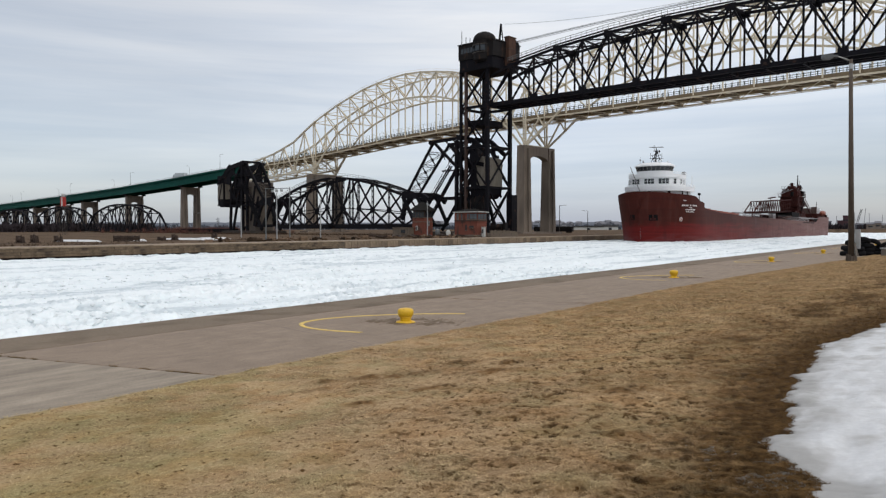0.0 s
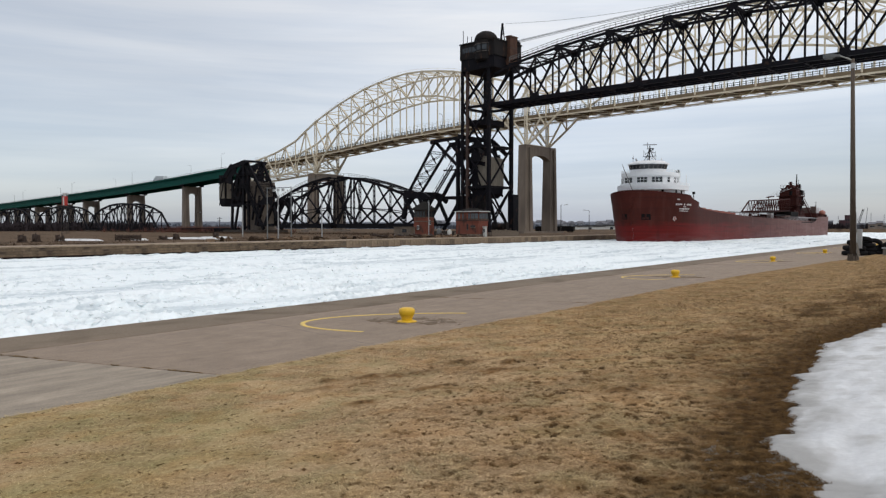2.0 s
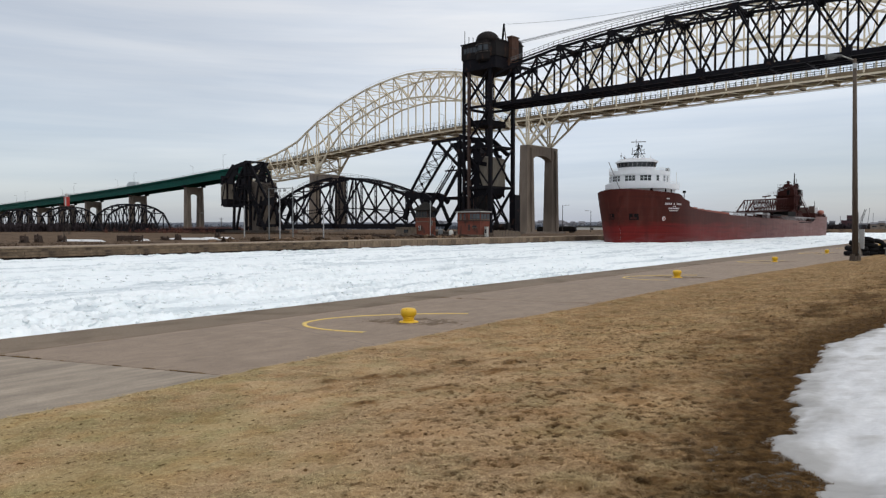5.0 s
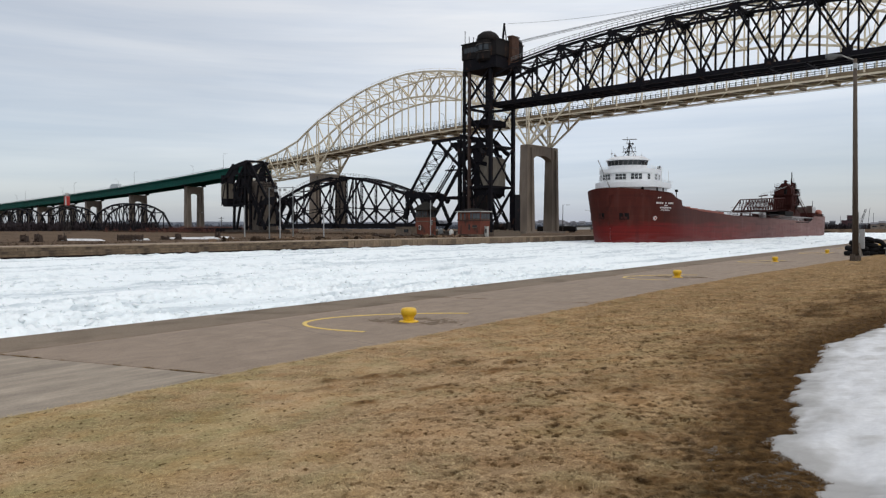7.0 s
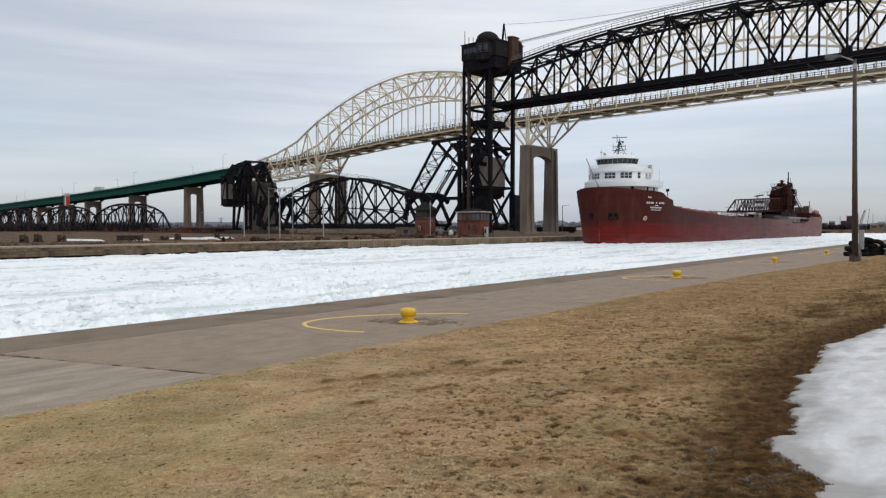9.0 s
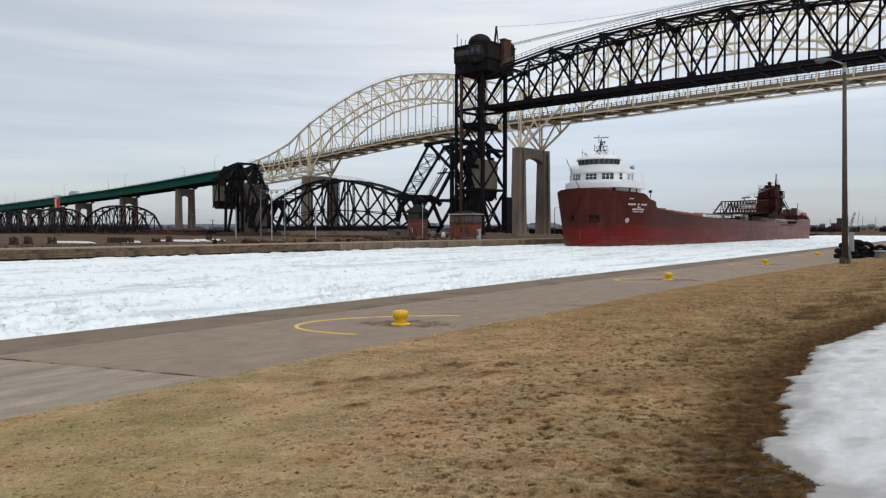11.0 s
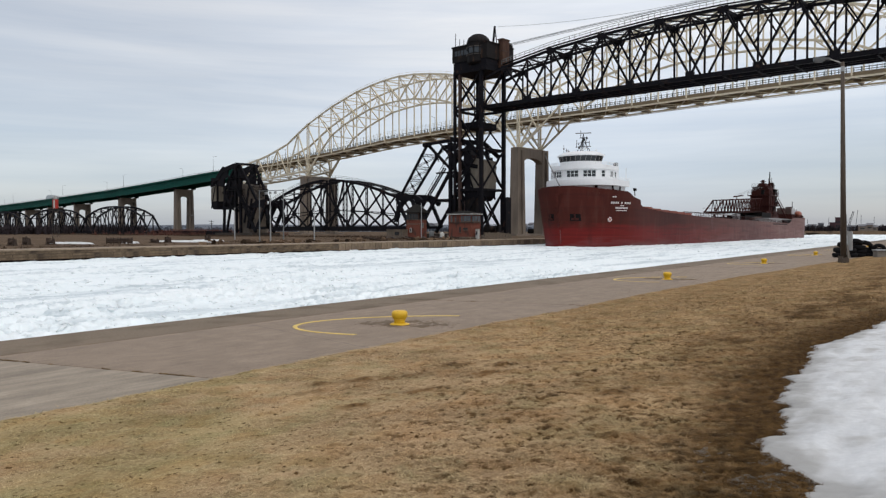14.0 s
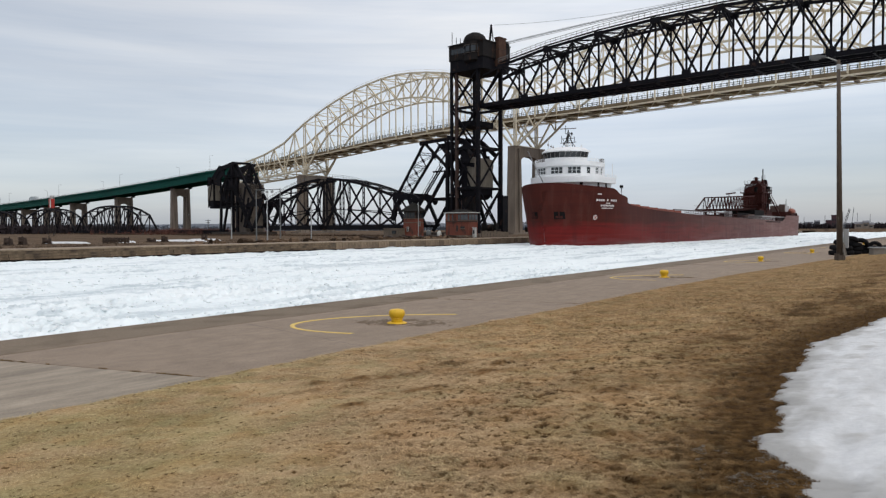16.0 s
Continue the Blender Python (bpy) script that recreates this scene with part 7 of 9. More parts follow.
for c, w, n in ((1.4, 0.8, 1), (3.6, 1.3, 2), (6.8, 0.9, 1), (9.9, 2.7, 3), (13.6, 2.7, 3), (17.6, 2.6, 3), (21.0, 2.2, 3), (24.0, 1.3, 2)):
    p, d = along(T2, c)
    t = Vector((d[0], d[1], 0))
    nrm = Vector((d[1], -d[0], 0)) * -1
    if nrm.dot(Vector((p[0] - 12, p[1], 0))) < 0:
        nrm = -nrm
    q = Vector((p[0], p[1], 15.75)) + nrm * 0.03
    win = part("cabin_window", Shape().bar(q - t * w / 2, q + t * w / 2, 0.12, 1.3), DARK_GLASS, house)
    for k in range(n + 1):
        a = q - t * w / 2 + t * (w * k / n)
        part("window_bar", Shape().bar(a + nrm * 0.05 + Vector((0, 0, -0.72)), a + nrm * 0.05 + Vector((0, 0, 0.72)), 0.1), SHIP_WHITE, win)
    part("window_bar", Shape().bar(q - t * w / 2 + nrm * 0.06, q + t * w / 2 + nrm * 0.06, 0.1, 0.07), SHIP_WHITE, win)
for c in (3.0, 7.0, 11.5, 16.5, 21.5, 26.0):
    p, d = along(tier_outline(4.2, 16.5, 7.2, 5.4), c)
    t = Vector((d[0], d[1], 0))
    q = Vector((p[0], p[1], 12.5))
    part("deck_door", Shape().bar(q - t * 0.35, q + t * 0.35, 0.16, 1.5), SHIP_DARK, house)
part("tier_rail", deck_rail(TB, 17.7, 0.6), SHIP_WHITE, house)
part("tier_rail", deck_rail(tier_outline(5.0, 17.6, 8.0, 5.5), 14.4, 0.7), SHIP_WHITE, house)
for x, y in ((13.5, -6.8), (13.5, 6.8), (11.0, -6.85), (15.8, -7.7)):
    part("wing_stanchion", Shape().tube((x, y, 13.2), (x, y, 17.5), 0.09, n=6), SHIP_WHITE, house)
part("searchlight", Shape().box(12.4, -6.8, 17.7, 13.2, -6.1, 18.5), SHIP_DARK, house)
MAST_GREY = pmat("dark_grey_mast_paint", (0.045, 0.046, 0.05), (0.02, 0.02, 0.022), (0.09, 0.09, 0.095), 0.5, 4, 0.7, spec=0.2)
mast = part("radar_mast", Shape().tube((9.4, 0, 20.7), (9.9, 0, 25.0), 0.2, 0.11, 10), MAST_GREY, ship, "dark radar mast with aerials and lamps")
for y in (-0.75, 0.75):
    part("mast_leg", Shape().tube((10.4, y * 1.3, 20.7), (9.9, y * 0.3, 24.4), 0.09, 0.07, 6), MAST_GREY, mast)
for k in range(7):
    z = 21.2 + 0.48 * k
    part("mast_rung", Shape().bar((10.2, -0.75 + 0.08 * k, z), (10.2, 0.75 - 0.08 * k, z), 0.09), MAST_GREY, mast)
for z, y in ((22.2, 1.9), (23.1, 1.4), (24.2, 0.8)):
    part("yard", Shape().bar((9.8, -y, z), (9.8, y, z), 0.12), MAST_GREY, mast)
part("radar_scanner", Shape().bar((9.3, -2.1, 25.1), (10.1, 2.0, 25.35), 0.2, 0.2), SHIP_GREY, mast)
mr_ = random.Random(41)
for k in range(17):
    y, z, w = mr_.uniform(-1.5, 1.5), mr_.uniform(21.3, 24.6), mr_.uniform(0.1, 0.26)
    y *= 1.0 if z < 23 else 0.55
    part("mast_lamp", Shape().lathe([(w * 0.7, -w), (w, -w * 0.5), (w, w * 0.6), (w * 0.5, w)], 8, (9.8 + mr_.uniform(-0.4, 0.4), y, z)), SHIP_WHITE if k % 4 == 0 else MAST_GREY, mast)
for p, q in (((9.9, -1.9, 20.7), (9.9, -0.3, 23.2)), ((9.9, 1.9, 20.7), (9.9, 0.3, 23.2)), ((9.8, -1.5, 22.2), (9.8, -1.5, 23.4)), ((9.8, 1.6, 22.2), (9.8, 1.6, 23.8)), ((9.8, 0.6, 24.2), (9.8, 0.6, 25.9))):
    part("stay", Shape().bar(p, q, 0.09), MAST_GREY, mast)
for x, y, h in ((5.6, -2.6, 1.1), (6.0, 2.2, 1.0), (6.6, -1.4, 1.2), (9.0, 3.2, 1.1), (9.2, -3.4, 1.0), (7.0, 3.4, 1.9)):
    ae = Shape().tube((x, y, 20.4), (x, y, 20.6 + h), 0.05, n=6)
    ae.box(x - 0.13, y - 0.16, 20.4 + h * 0.6, x + 0.13, y + 0.16, 20.4 + h * 0.6 + 0.28)
    part("aerial", ae, SHIP_GREY if y > 0 else SHIP_WHITE, ship)
part("steering_pole", Shape().tube((-1.2, 0, 12.4), (-8.2, 0, 18.8), 0.13, 0.09, 6), SHIP_GREY, ship)
part("bow_rail", deck_rail([(12.8, -8.7), (17.0, -9.5)], 10.3, 1.1, 0.9), SHIP_WHITE, ship)
part("bow_light_post", Shape().tube((16.8, -9.4, 10.0), (16.8, -9.4, 12.5), 0.1, n=6).box(16.5, -9.7, 12.3, 17.1, -9.1, 12.9), SHIP_DARK, ship)


def on_hull(x, z, side=-1, off=0.04):
    return Vector((x, side * (half_breadth(x, z) + off), z))


def hull_bar(name, x0, x1, z, h, material, thick=0.06, side=-1, label=""):
    """A flat piece laid on the bow plating."""
    sh = Shape()
    n = max(1, int((x1 - x0) / 0.6))
    for k in range(n):
        a, c = x0 + (x1 - x0) * k / n, x0 + (x1 - x0) * (k + 1) / n
        vs = []
        for x in (a, c):
            for zz in (z - h / 2, z + h / 2):
                p, q = on_hull(x, zz, side, -0.03), on_hull(x, zz, side, thick)
                vs += [p, q]
        sh.add(vs, [(0, 1, 3, 2), (4, 6, 7, 5), (0, 4, 5, 1), (2, 3, 7, 6), (1, 5, 7, 3), (0, 2, 6, 4)])
    return part(name, sh, material, hull, label)


LETTER_PALE = pmat("weathered_white_lettering", (0.70, 0.67, 0.65), (0.55, 0.50, 0.48), (0.78, 0.75, 0.73), 1.5, 9, 0.6, 0, 0)
# lettering that stays as plain bars, a round emblem, anchor pockets and draught marks
for z, h, x0, x1, k in ((9.35, 0.56, 5.4, 12.0, 11), (8.75, 0.3, 8.2, 9.5, 3), (8.25, 0.48, 6.8, 11.0, 9), (7.7, 0.28, 7.1, 10.6, 10), (10.6, 0.34, 5.6, 6.8, 2)):
    step = (x1 - x0) / k
    for i in range(k):
        if k == 11 and i in (4, 6):
            continue
        hull_bar("lettering_bar", x0 + i * step, x0 + i * step + step * 0.55, z, h * 0.74, LETTER_PALE)
disc = Shape()
c0 = on_hull(5.7, 5.75)
tx = (on_hull(6.2, 5.75) - on_hull(5.2, 5.75)).normalized()
tz = (on_hull(5.7, 6.25) - on_hull(5.7, 5.25)).normalized()
nn = tx.cross(tz)
nn = nn if nn.y < 0 else -nn
rim = [c0 + nn * 0.08 + (tx * math.cos(a) + tz * math.sin(a)) * 0.52 for a in np.linspace(0, 2 * math.pi, 21)[:-1]]
disc.add(rim + [p - nn * 0.4 for p in rim], [tuple(range(20))] + [(i, (i + 1) % 20, 20 + (i + 1) % 20, 20 + i) for i in range(20)])
part("emblem", disc, LETTER_PALE, hull, "round white emblem with a red cross")
for da in (0.785, 2.356):
    v = (tx * math.cos(da) + tz * math.sin(da)) * 0.5
    part("emblem_bar", Shape().bar(c0 + nn * 0.1 - v, c0 + nn * 0.1 + v, 0.16, 0.08, nn), HATCH_RED, hull)


def hull_at(y, z, off=0.0):
    """The point of the bow plating at a width y and a height z."""
    lo, hi = -2.4, 30.0
    for _ in range(40):
        mid = (lo + hi) / 2
        lo, hi = (mid, hi) if half_breadth(mid, z) < abs(y) else (lo, mid)
    return Vector((lo - off, y - off * 0.4 * (1 if y < 0 else -1), z))


def hull_patch(name, y0, y1, z0, z1, material, off=0.05, label=""):
    sh = Shape()
    ys, zs = np.linspace(y0, y1, 4), np.linspace(z0, z1, 4)
    for o in (off, -0.3):
        for y in ys:
            for z in zs:
                sh.v.append(tuple(hull_at(y, z, o)))
    for a in range(3):
        for c in range(3):
            k = a * 4 + c
            sh.f += [(k, k + 1, k + 5, k + 4), (16 + k, 20 + k, 21 + k, 17 + k)]
    rim_k = [0, 1, 2, 3, 7, 11, 15, 14, 13, 12, 8, 4]
    for p, q in zip(rim_k, rim_k[1:] + rim_k[:1]):
        sh.f.append((p, 16 + p, 16 + q, q))
    return part(name, sh, material, hull, label)


hull_patch("anchor_pocket", -2.2, -4.1, 5.4, 6.9, SHIP_DARK, 0.05, "dark recessed anchor pocket")
hull_patch("anchor_pocket", 1.4, 2.9, 5.5, 6.9, SHIP_DARK, 0.05, "dark recessed anchor pocket")
for ya in (-3.1, 2.1):
    an = Shape().bar(hull_at(ya - 0.6, 5.8, 0.3), hull_at(ya + 0.6, 5.8, 0.3), 0.3, 0.5).bar(hull_at(ya, 5.6, 0.3), hull_at(ya, 6.8, 0.3), 0.3)
    part("anchor", an, SHIP_RUST, hull)
for i in range(8):
    hull_patch("draught_mark", -0.06, -0.18, 0.7 + i * 0.36, 0.80 + i * 0.36, SHIP_GREY, 0.03)
# hatches, deck fittings and the long rail
for i in range(22):
    x = 26 + i * 6.1
    z = rail_height(x) - 0.9
    part("hatch_cover", Shape().box(x, -8.0, z, x + 5.8, 8.0, z + (1.75 if i < 6 else 0.9)), HATCH_RED if i < 6 else SHIP_RUST, ship)
side_r = Shape()
for i in range(80):
    x = 58 + i * 1.5
    z = rail_height(x) - 0.2
    side_r.bar((x, -10.3, z), (x, -10.3, z + 1.2), 0.09)
for i in range(24):
    a, c = 58 + i * 5, 58 + (i + 1) * 5
    for h in (0.5, 1.2):
        side_r.bar((a, -10.3, rail_height(a) - 0.2 + h), (c, -10.3, rail_height(c) - 0.2 + h), 0.09)
part("deck_railing", side_r, SHIP_RUST, ship)
part("deck_pipe", Shape().bar((62, -6, 8.5), (118, -6, 8.3), 0.4, 0.3).box(114, -7.0, 6.0, 118, -5.4, 8.9).bar((90, -6, 6.3), (90, -6, 8.4), 0.3), SHIP_GREY, ship, "pale grey deck pipe and gantry")
# self-unloading boom
boom = part("unloading_boom", Shape().bar((107, 0, 9.0), (172, 0, 10.6), 3.0, 0.5), SHIP_RUST, ship, "rust-red lattice unloading boom")
for b in (-1.7, 1.7):
    part("boom_chord", Shape().bar((107, b, 9.2), (172, b, 10.7), 0.5, 0.7), SHIP_RUST, boom)
    part("boom_chord", Shape().bar((117, b, 13.6), (172, b, 16.0), 0.35, 0.4), SHIP_RUST, boom)
    part("boom_chord", Shape().bar((107, b, 9.3), (117, b, 13.6), 0.35, 0.4), SHIP_RUST, boom)
    part("boom_walkway", Shape().bar((109, b * 1.5, 9.6), (172, b * 1.5, 11.1), 0.7, 0.1).bar((109, b * 1.7, 10.7), (172, b * 1.7, 12.2), 0.08), SHIP_RUST, boom)
    for k in range(14):
        a, c = 115 + k * 57 / 14, 115 + (k + 1) * 57 / 14
        za, zc = 9.4 + (a - 107) * 0.0231, 9.4 + (c - 107) * 0.0231
        ta, tc_ = 13.6 + (a - 117) * 0.0436, 13.6 + (c - 117) * 0.0436
        m_ = (a + c) / 2
        part("boom_lacing", Shape().bar((a, b, za), (m_, b, (ta + tc_) / 2), 0.2), SHIP_RUST, boom)
        part("boom_lacing", Shape().bar((m_, b, (ta + tc_) / 2), (c, b, zc), 0.2), SHIP_RUST, boom)
part("boom_rest", Shape().bar((118, -1.5, 6.2), (118, -1.5, 9.3), 0.5).bar((118, 1.5, 6.2), (118, 1.5, 9.3), 0.5), SHIP_RUST, ship)
part("boom_rest", Shape().bar((146, -1.5, 6.2), (146, -1.5, 10.0), 0.6).bar((146, 1.5, 6.2), (146, 1.5, 10.0), 0.6), SHIP_RUST, ship)
for b in (-1.6, 0.0, 1.6):
    part("boom_stay", Shape().bar((143, b * 0.5, 16.4), (176, b, 20.9), 0.07), CABLE_GREY, ship, "thin grey hoisting wires")
part("stay_block", Shape().bar((138, 0, 15.6), (149, 0, 16.4), 0.8, 0.4).bar((141, 0, 14.6), (141, 0, 15.8), 0.25), SHIP_RUST, ship)
part("boom_machinery", Shape().box(124, -3.5, 7.0, 134, 4.5, 8.0).box(140, -3.2, 7.4, 156, 3.2, 8.9).box(160, -4.6, 7.8, 175, 4.6, 10.2).bar((122, -5.6, 8.0), (150, -5.0, 8.6), 0.2), SHIP_DARK, ship, "dark machinery under the boom")
# black box put where the after deckhouse's shade lies
part("bulwark_recess", Shape().box(172, -10.2, 6.1, 189, -9.0, 7.4), SHIP_DARK, ship, "black box standing for the shade under the after deckhouse")
# after tower house
tower = part("boom_tower", Shape().box(176, -3.5, 6.5, 189, 3.5, 17.4), SHIP_RUST, ship, "rust-red steel boom tower with platforms")
part("tower_top", Shape().prism([(-3.4, 17.4), (3.4, 17.4), (3.4, 19.8), (2.6, 20.9), (-2.6, 20.9), (-3.4, 19.8)], 177, 188, "x"), SHIP_RUST, tower)
part("tower_platform", Shape().box(175.0, -4.4, 17.3, 190.5, 4.4, 17.7), SHIP_RUST, tower)
part("tower_platform", Shape().box(176.5, -3.2, 20.8, 188.5, 3.2, 21.1), SHIP_RUST, tower)
part("tower_cap", Shape().prism([(-2.0, 21.0), (2.0, 21.0), (0.9, 22.6), (-0.9, 22.6)], 179, 186, "x"), SHIP_RUST, tower)
part("platform_rail", deck_rail([(175, 4.4), (175, -4.4), (190.5, -4.4), (190.5, 4.4)], 17.7, 1.3, 1.3), SHIP_RUST, tower)
part("platform_rail", deck_rail([(176.5, 3.2), (176.5, -3.2), (188.5, -3.2), (188.5, 3.2)], 21.1, 1.2, 1.3), SHIP_RUST, tower)
part("platform_post", Shape().bar((175.2, -4.2, 17.7), (175.2, -4.2, 20.4), 0.16).bar((190.2, -4.2, 17.7), (190.2, -4.2, 20.2), 0.16).bar((175.2, -4.2, 20.3), (190.2, -4.2, 20.1), 0.14).bar((179, -2.8, 21.1), (179, -2.8, 24.4), 0.14).bar((184.5, -2.8, 21.1), (184.5, -2.8, 25.0), 0.14).bar((179, -2.8, 23.0), (184.5, -2.8, 23.2), 0.12), SHIP_RUST, tower)
for z in (9.5, 13.2):
    part("tower_platform", Shape().box(174.6, -4.5, z, 190.6, 4.5, z + 0.25), SHIP_RUST, tower)
    part("platform_rail", deck_rail([(174.6, 4.5), (174.6, -4.5), (190.6, -4.5), (190.6, 4.5)], z + 0.25, 1.2, 1.4), SHIP_RUST, tower)
for k in range(3):
    z = 6.8 + 3.6 * k
    part("tower_ladder", Shape().bar((178 + 3 * k, -4.2, z), (181 + 3 * k, -4.2, z + 3.5), 0.5, 0.2), SHIP_DARK, tower)
for x, y, z, w, h in ((174.2, -2.0, 17.7, 1.0, 1.7), (177.0, -3.9, 21.1, 0.8, 1.4), (187.2, -2.9, 21.1, 1.0, 2.0), (189.5, -4.0, 13.5, 1.2, 1.8), (175.0, 1.0, 13.5, 1.0, 1.6), (180.5, -4.3, 9.8, 1.4, 1.5)):
    part("tower_box", Shape().box(x, y, z, x + w, y + w, z + h), SHIP_DARK if h > 1.6 else SHIP_RUST, tower)
part("tower_mast", Shape().tube((186.5, -1.6, 20.8), (186.5, -1.6, 27.6), 0.28, 0.2, 8), SHIP_DARK, tower)
part("tower_lamp", Shape().box(181.4, -0.5, 22.5, 182.6, 0.5, 24.0).bar((182, -1.2, 23.4), (182, 1.2, 23.4), 0.2).bar((182, -2.2, 21), (182, -2.2, 23.2), 0.2), SHIP_RUST, tower)
part("tower_port", Shape().tube((176.8, -1.2, 19.2), (177.2, -1.2, 19.2), 0.7, n=14), SHIP_DARK, tower)
part("tower_box", Shape().box(184, -4.4, 18.0, 187.5, -3.3, 20.2), SHIP_DARK, tower)
for x in (176.5, 179.5, 182.5, 185.5, 188.5):
    part("tower_rib", Shape().bar((x, -3.55, 6.5), (x, -3.55, 17.3), 0.35), SHIP_RUST, tower)
for y in (-3.4, -1.2, 1.2, 3.4):
    part("tower_rib", Shape().bar((175.95, y, 6.5), (175.95, y, 17.3), 0.3), SHIP_RUST, tower)
part("tower_skirt", Shape().prism([(-3.5, 11.0), (3.5, 11.0), (5.0, 7.0), (-5.0, 7.0)], 172, 191, "x"), SHIP_RUST, tower)
part("tower_leg", Shape().bar((189, -3.4, 17.0), (202, -5.5, 8.0), 0.4).bar((189, 3.4, 17.0), (202, 5.5, 8.0), 0.4).bar((191.5, -3.8, 17), (205, -5.8, 8.2), 0.2), SHIP_RUST, tower)
part("after_deckhouse", Shape().box(134, -9.3, 5.4, 150, 9.3, 7.1).box(150, -9.3, 5.4, 205, 9.3, 7.9), SHIP_GREY, ship, "low grey deckhouse under the boom")
part("conveyor_casing", Shape().prism([(146, 7.2), (172, 7.2), (172, 9.6), (160, 8.6), (146, 7.7)], -4.5, 4.5, "y"), DECK_DIRT, ship)
stern = part("stern_house", Shape().box(202, -7.4, 6.0, 225, 7.4, 10.2), SHIP_RUST, ship, "stern deckhouse with ventilators")
for x, y, w, h in ((204, -6.5, 2.2, 3.4), (208, -3, 3.0, 3.0), (213, -6.8, 1.4, 2.4), (216.5, -6.0, 1.6, 3.0), (221, -5.5, 1.8, 2.6), (224, -2, 2.0, 2.2), (211, 3, 2.4, 3.6)):
    part("ventilator", Shape().box(x, y, 10.0, x + w, y + w, 10.0 + h), DECK_DIRT if w > 2 else SHIP_WHITE if w < 1.7 else SHIP_RUST, stern)
part("lifeboat", Shape().lathe([(0.05, 0), (0.8, 0.5), (1.2, 1.6), (1.3, 3.6), (1.2, 5.4), (0.7, 6.6), (0.05, 7.0)], 14), BOAT_ORANGE, ship, "orange lifeboat", smooth=True).matrix_local = pose(206.5, -8.4, 10.4, 0, 90, 0)
for x in (150, 158.5, 167):
    part("side_opening", Shape().box(x, -10.76, 5.45, x + 8.0, -9.0, 5.8), SHIP_DARK, ship)
part("stern_rail", deck_rail([(188, -10.2), (206, -10.0), (220, -8.8), (231, -6.2), (231, 6.2)], 8.5, 1.2, 1.5), SHIP_RUST, ship)
part("flagstaff", Shape().tube((230.5, -2, 6.5), (231.5, -2, 16.5), 0.22, 0.12, 6), SHIP_DARK, ship)
for x in (150, 156, 162, 196):
    part("porthole", Shape().tube((x, -9.35, 6.5), (x, -9.2, 6.5), 0.35, n=10), SHIP_WHITE, ship)


# ---- far quay, buildings, yard and distance ----
CAP_TAN = pmat("pale_quay_capping", (0.30, 0.225, 0.152), (0.15, 0.106, 0.070), (0.39, 0.305, 0.215), 0.25, 2.2, 0.9, 0, 0.3,
               spot=(0.10, 0.068, 0.044), spot_scale=0.35, spot_lo=0.55, spot_hi=0.68)
TIMBER_SHADE = pmat("wet_black_timber_and_shade", (0.009, 0.007, 0.006), None, None, 0.3, 3, 0.9, spec=0.05)
solid("quay_capping", Shape().box(-400, FAR_Y - 0.2, -0.10, 520, FAR_Y + 6.5, 0.05), CAP_TAN, "pale tan concrete capping of the far quay", "quay", kind="structure")
# beyond x = 92 the strip is painted shade at the wall's foot
solid("fender_beam", Shape().box(-400, FAR_Y - 0.22, -1.6, 92, FAR_Y - 0.003, -1.12).box(92, FAR_Y - 0.2, -1.6, 520, FAR_Y - 0.003, -1.2), TIMBER_SHADE, "black wet fender timber and a strip of painted shade along the far quay wall", "quay", kind="structure")
panel_me = Shape().box(0.05, -0.12, -1.5, 1.55, -0.004, -0.105).mesh("wall_panel")
panel_me.materials.append(pmat("cast_wall_panel", (0.185, 0.130, 0.083), (0.075, 0.050, 0.032), (0.29, 0.215, 0.145), 0.5, 3, 0.9, 0, 0.3, rand=0.35, streak=3,
                               spot=(0.045, 0.03, 0.02), spot_scale=0.8, spot_lo=0.56, spot_hi=0.68))
for i in range(190):
    o = new("wall_panel", panel_me)
    o.parent = bpy.data.objects["quay_wall_far"]
    o.matrix_local = pose(92.2 + i * 1.6, FAR_Y, 0)

# long timbers and stone courses of the older wall, uneven and rotten
course_mat = pmat("brown_stained_course_stone", (0.150, 0.102, 0.060), (0.040, 0.026, 0.015), (0.27, 0.195, 0.125), 0.25, 1.6, 0.95, 0, 0.4, rand=0.16,
                  spot=(0.05, 0.033, 0.021), spot_scale=0.5, spot_lo=0.54, spot_hi=0.68)
course_mes = []
for k, (l, h) in enumerate(((6.9, 0.345), (5.2, 0.345), (9.2, 0.345))):
    cr_ = random.Random(300 + k)
    sh = Shape()
    n = 7
    for s in range(n + 1):
        x = 0.03 + (l - 0.06) * s / n
        y0, z0, z1 = -0.10 - 0.07 * cr_.random(), 0.02 + 0.05 * cr_.random(), h - 0.07 * cr_.random()
        sh.v += [(x, 0.02, z0 - 0.03), (x, y0, z0 - 0.03), (x, y0 + 0.03, z1), (x, 0.02, z1)]
    for s in range(n):
        a, c = 4 * s, 4 * s + 4
        sh.f += [(a + q, a + (q + 1) % 4, c + (q + 1) % 4, c + q) for q in range(4)]
    sh.f += [(3, 2, 1, 0), (4 * n, 4 * n + 1, 4 * n + 2, 4 * n + 3)]
    me = sh.mesh("course_stone")
    me.materials.append(course_mat)
    course_mes.append((me, l))
cr_ = random.Random(31)
for row in range(3):
    x = -22.0 + 1.3 * row
    while x < 90:
        me, l = cr_.choice(course_mes)
        o = new("course_stone", me)
        o.parent = bpy.data.objects["quay_wall_far"]
        o.matrix_local = pose(x, FAR_Y + 0.04 * cr_.random() + 0.03 * row, -0.45 - 0.35 * row + cr_.uniform(-0.02, 0.02))
        x += l

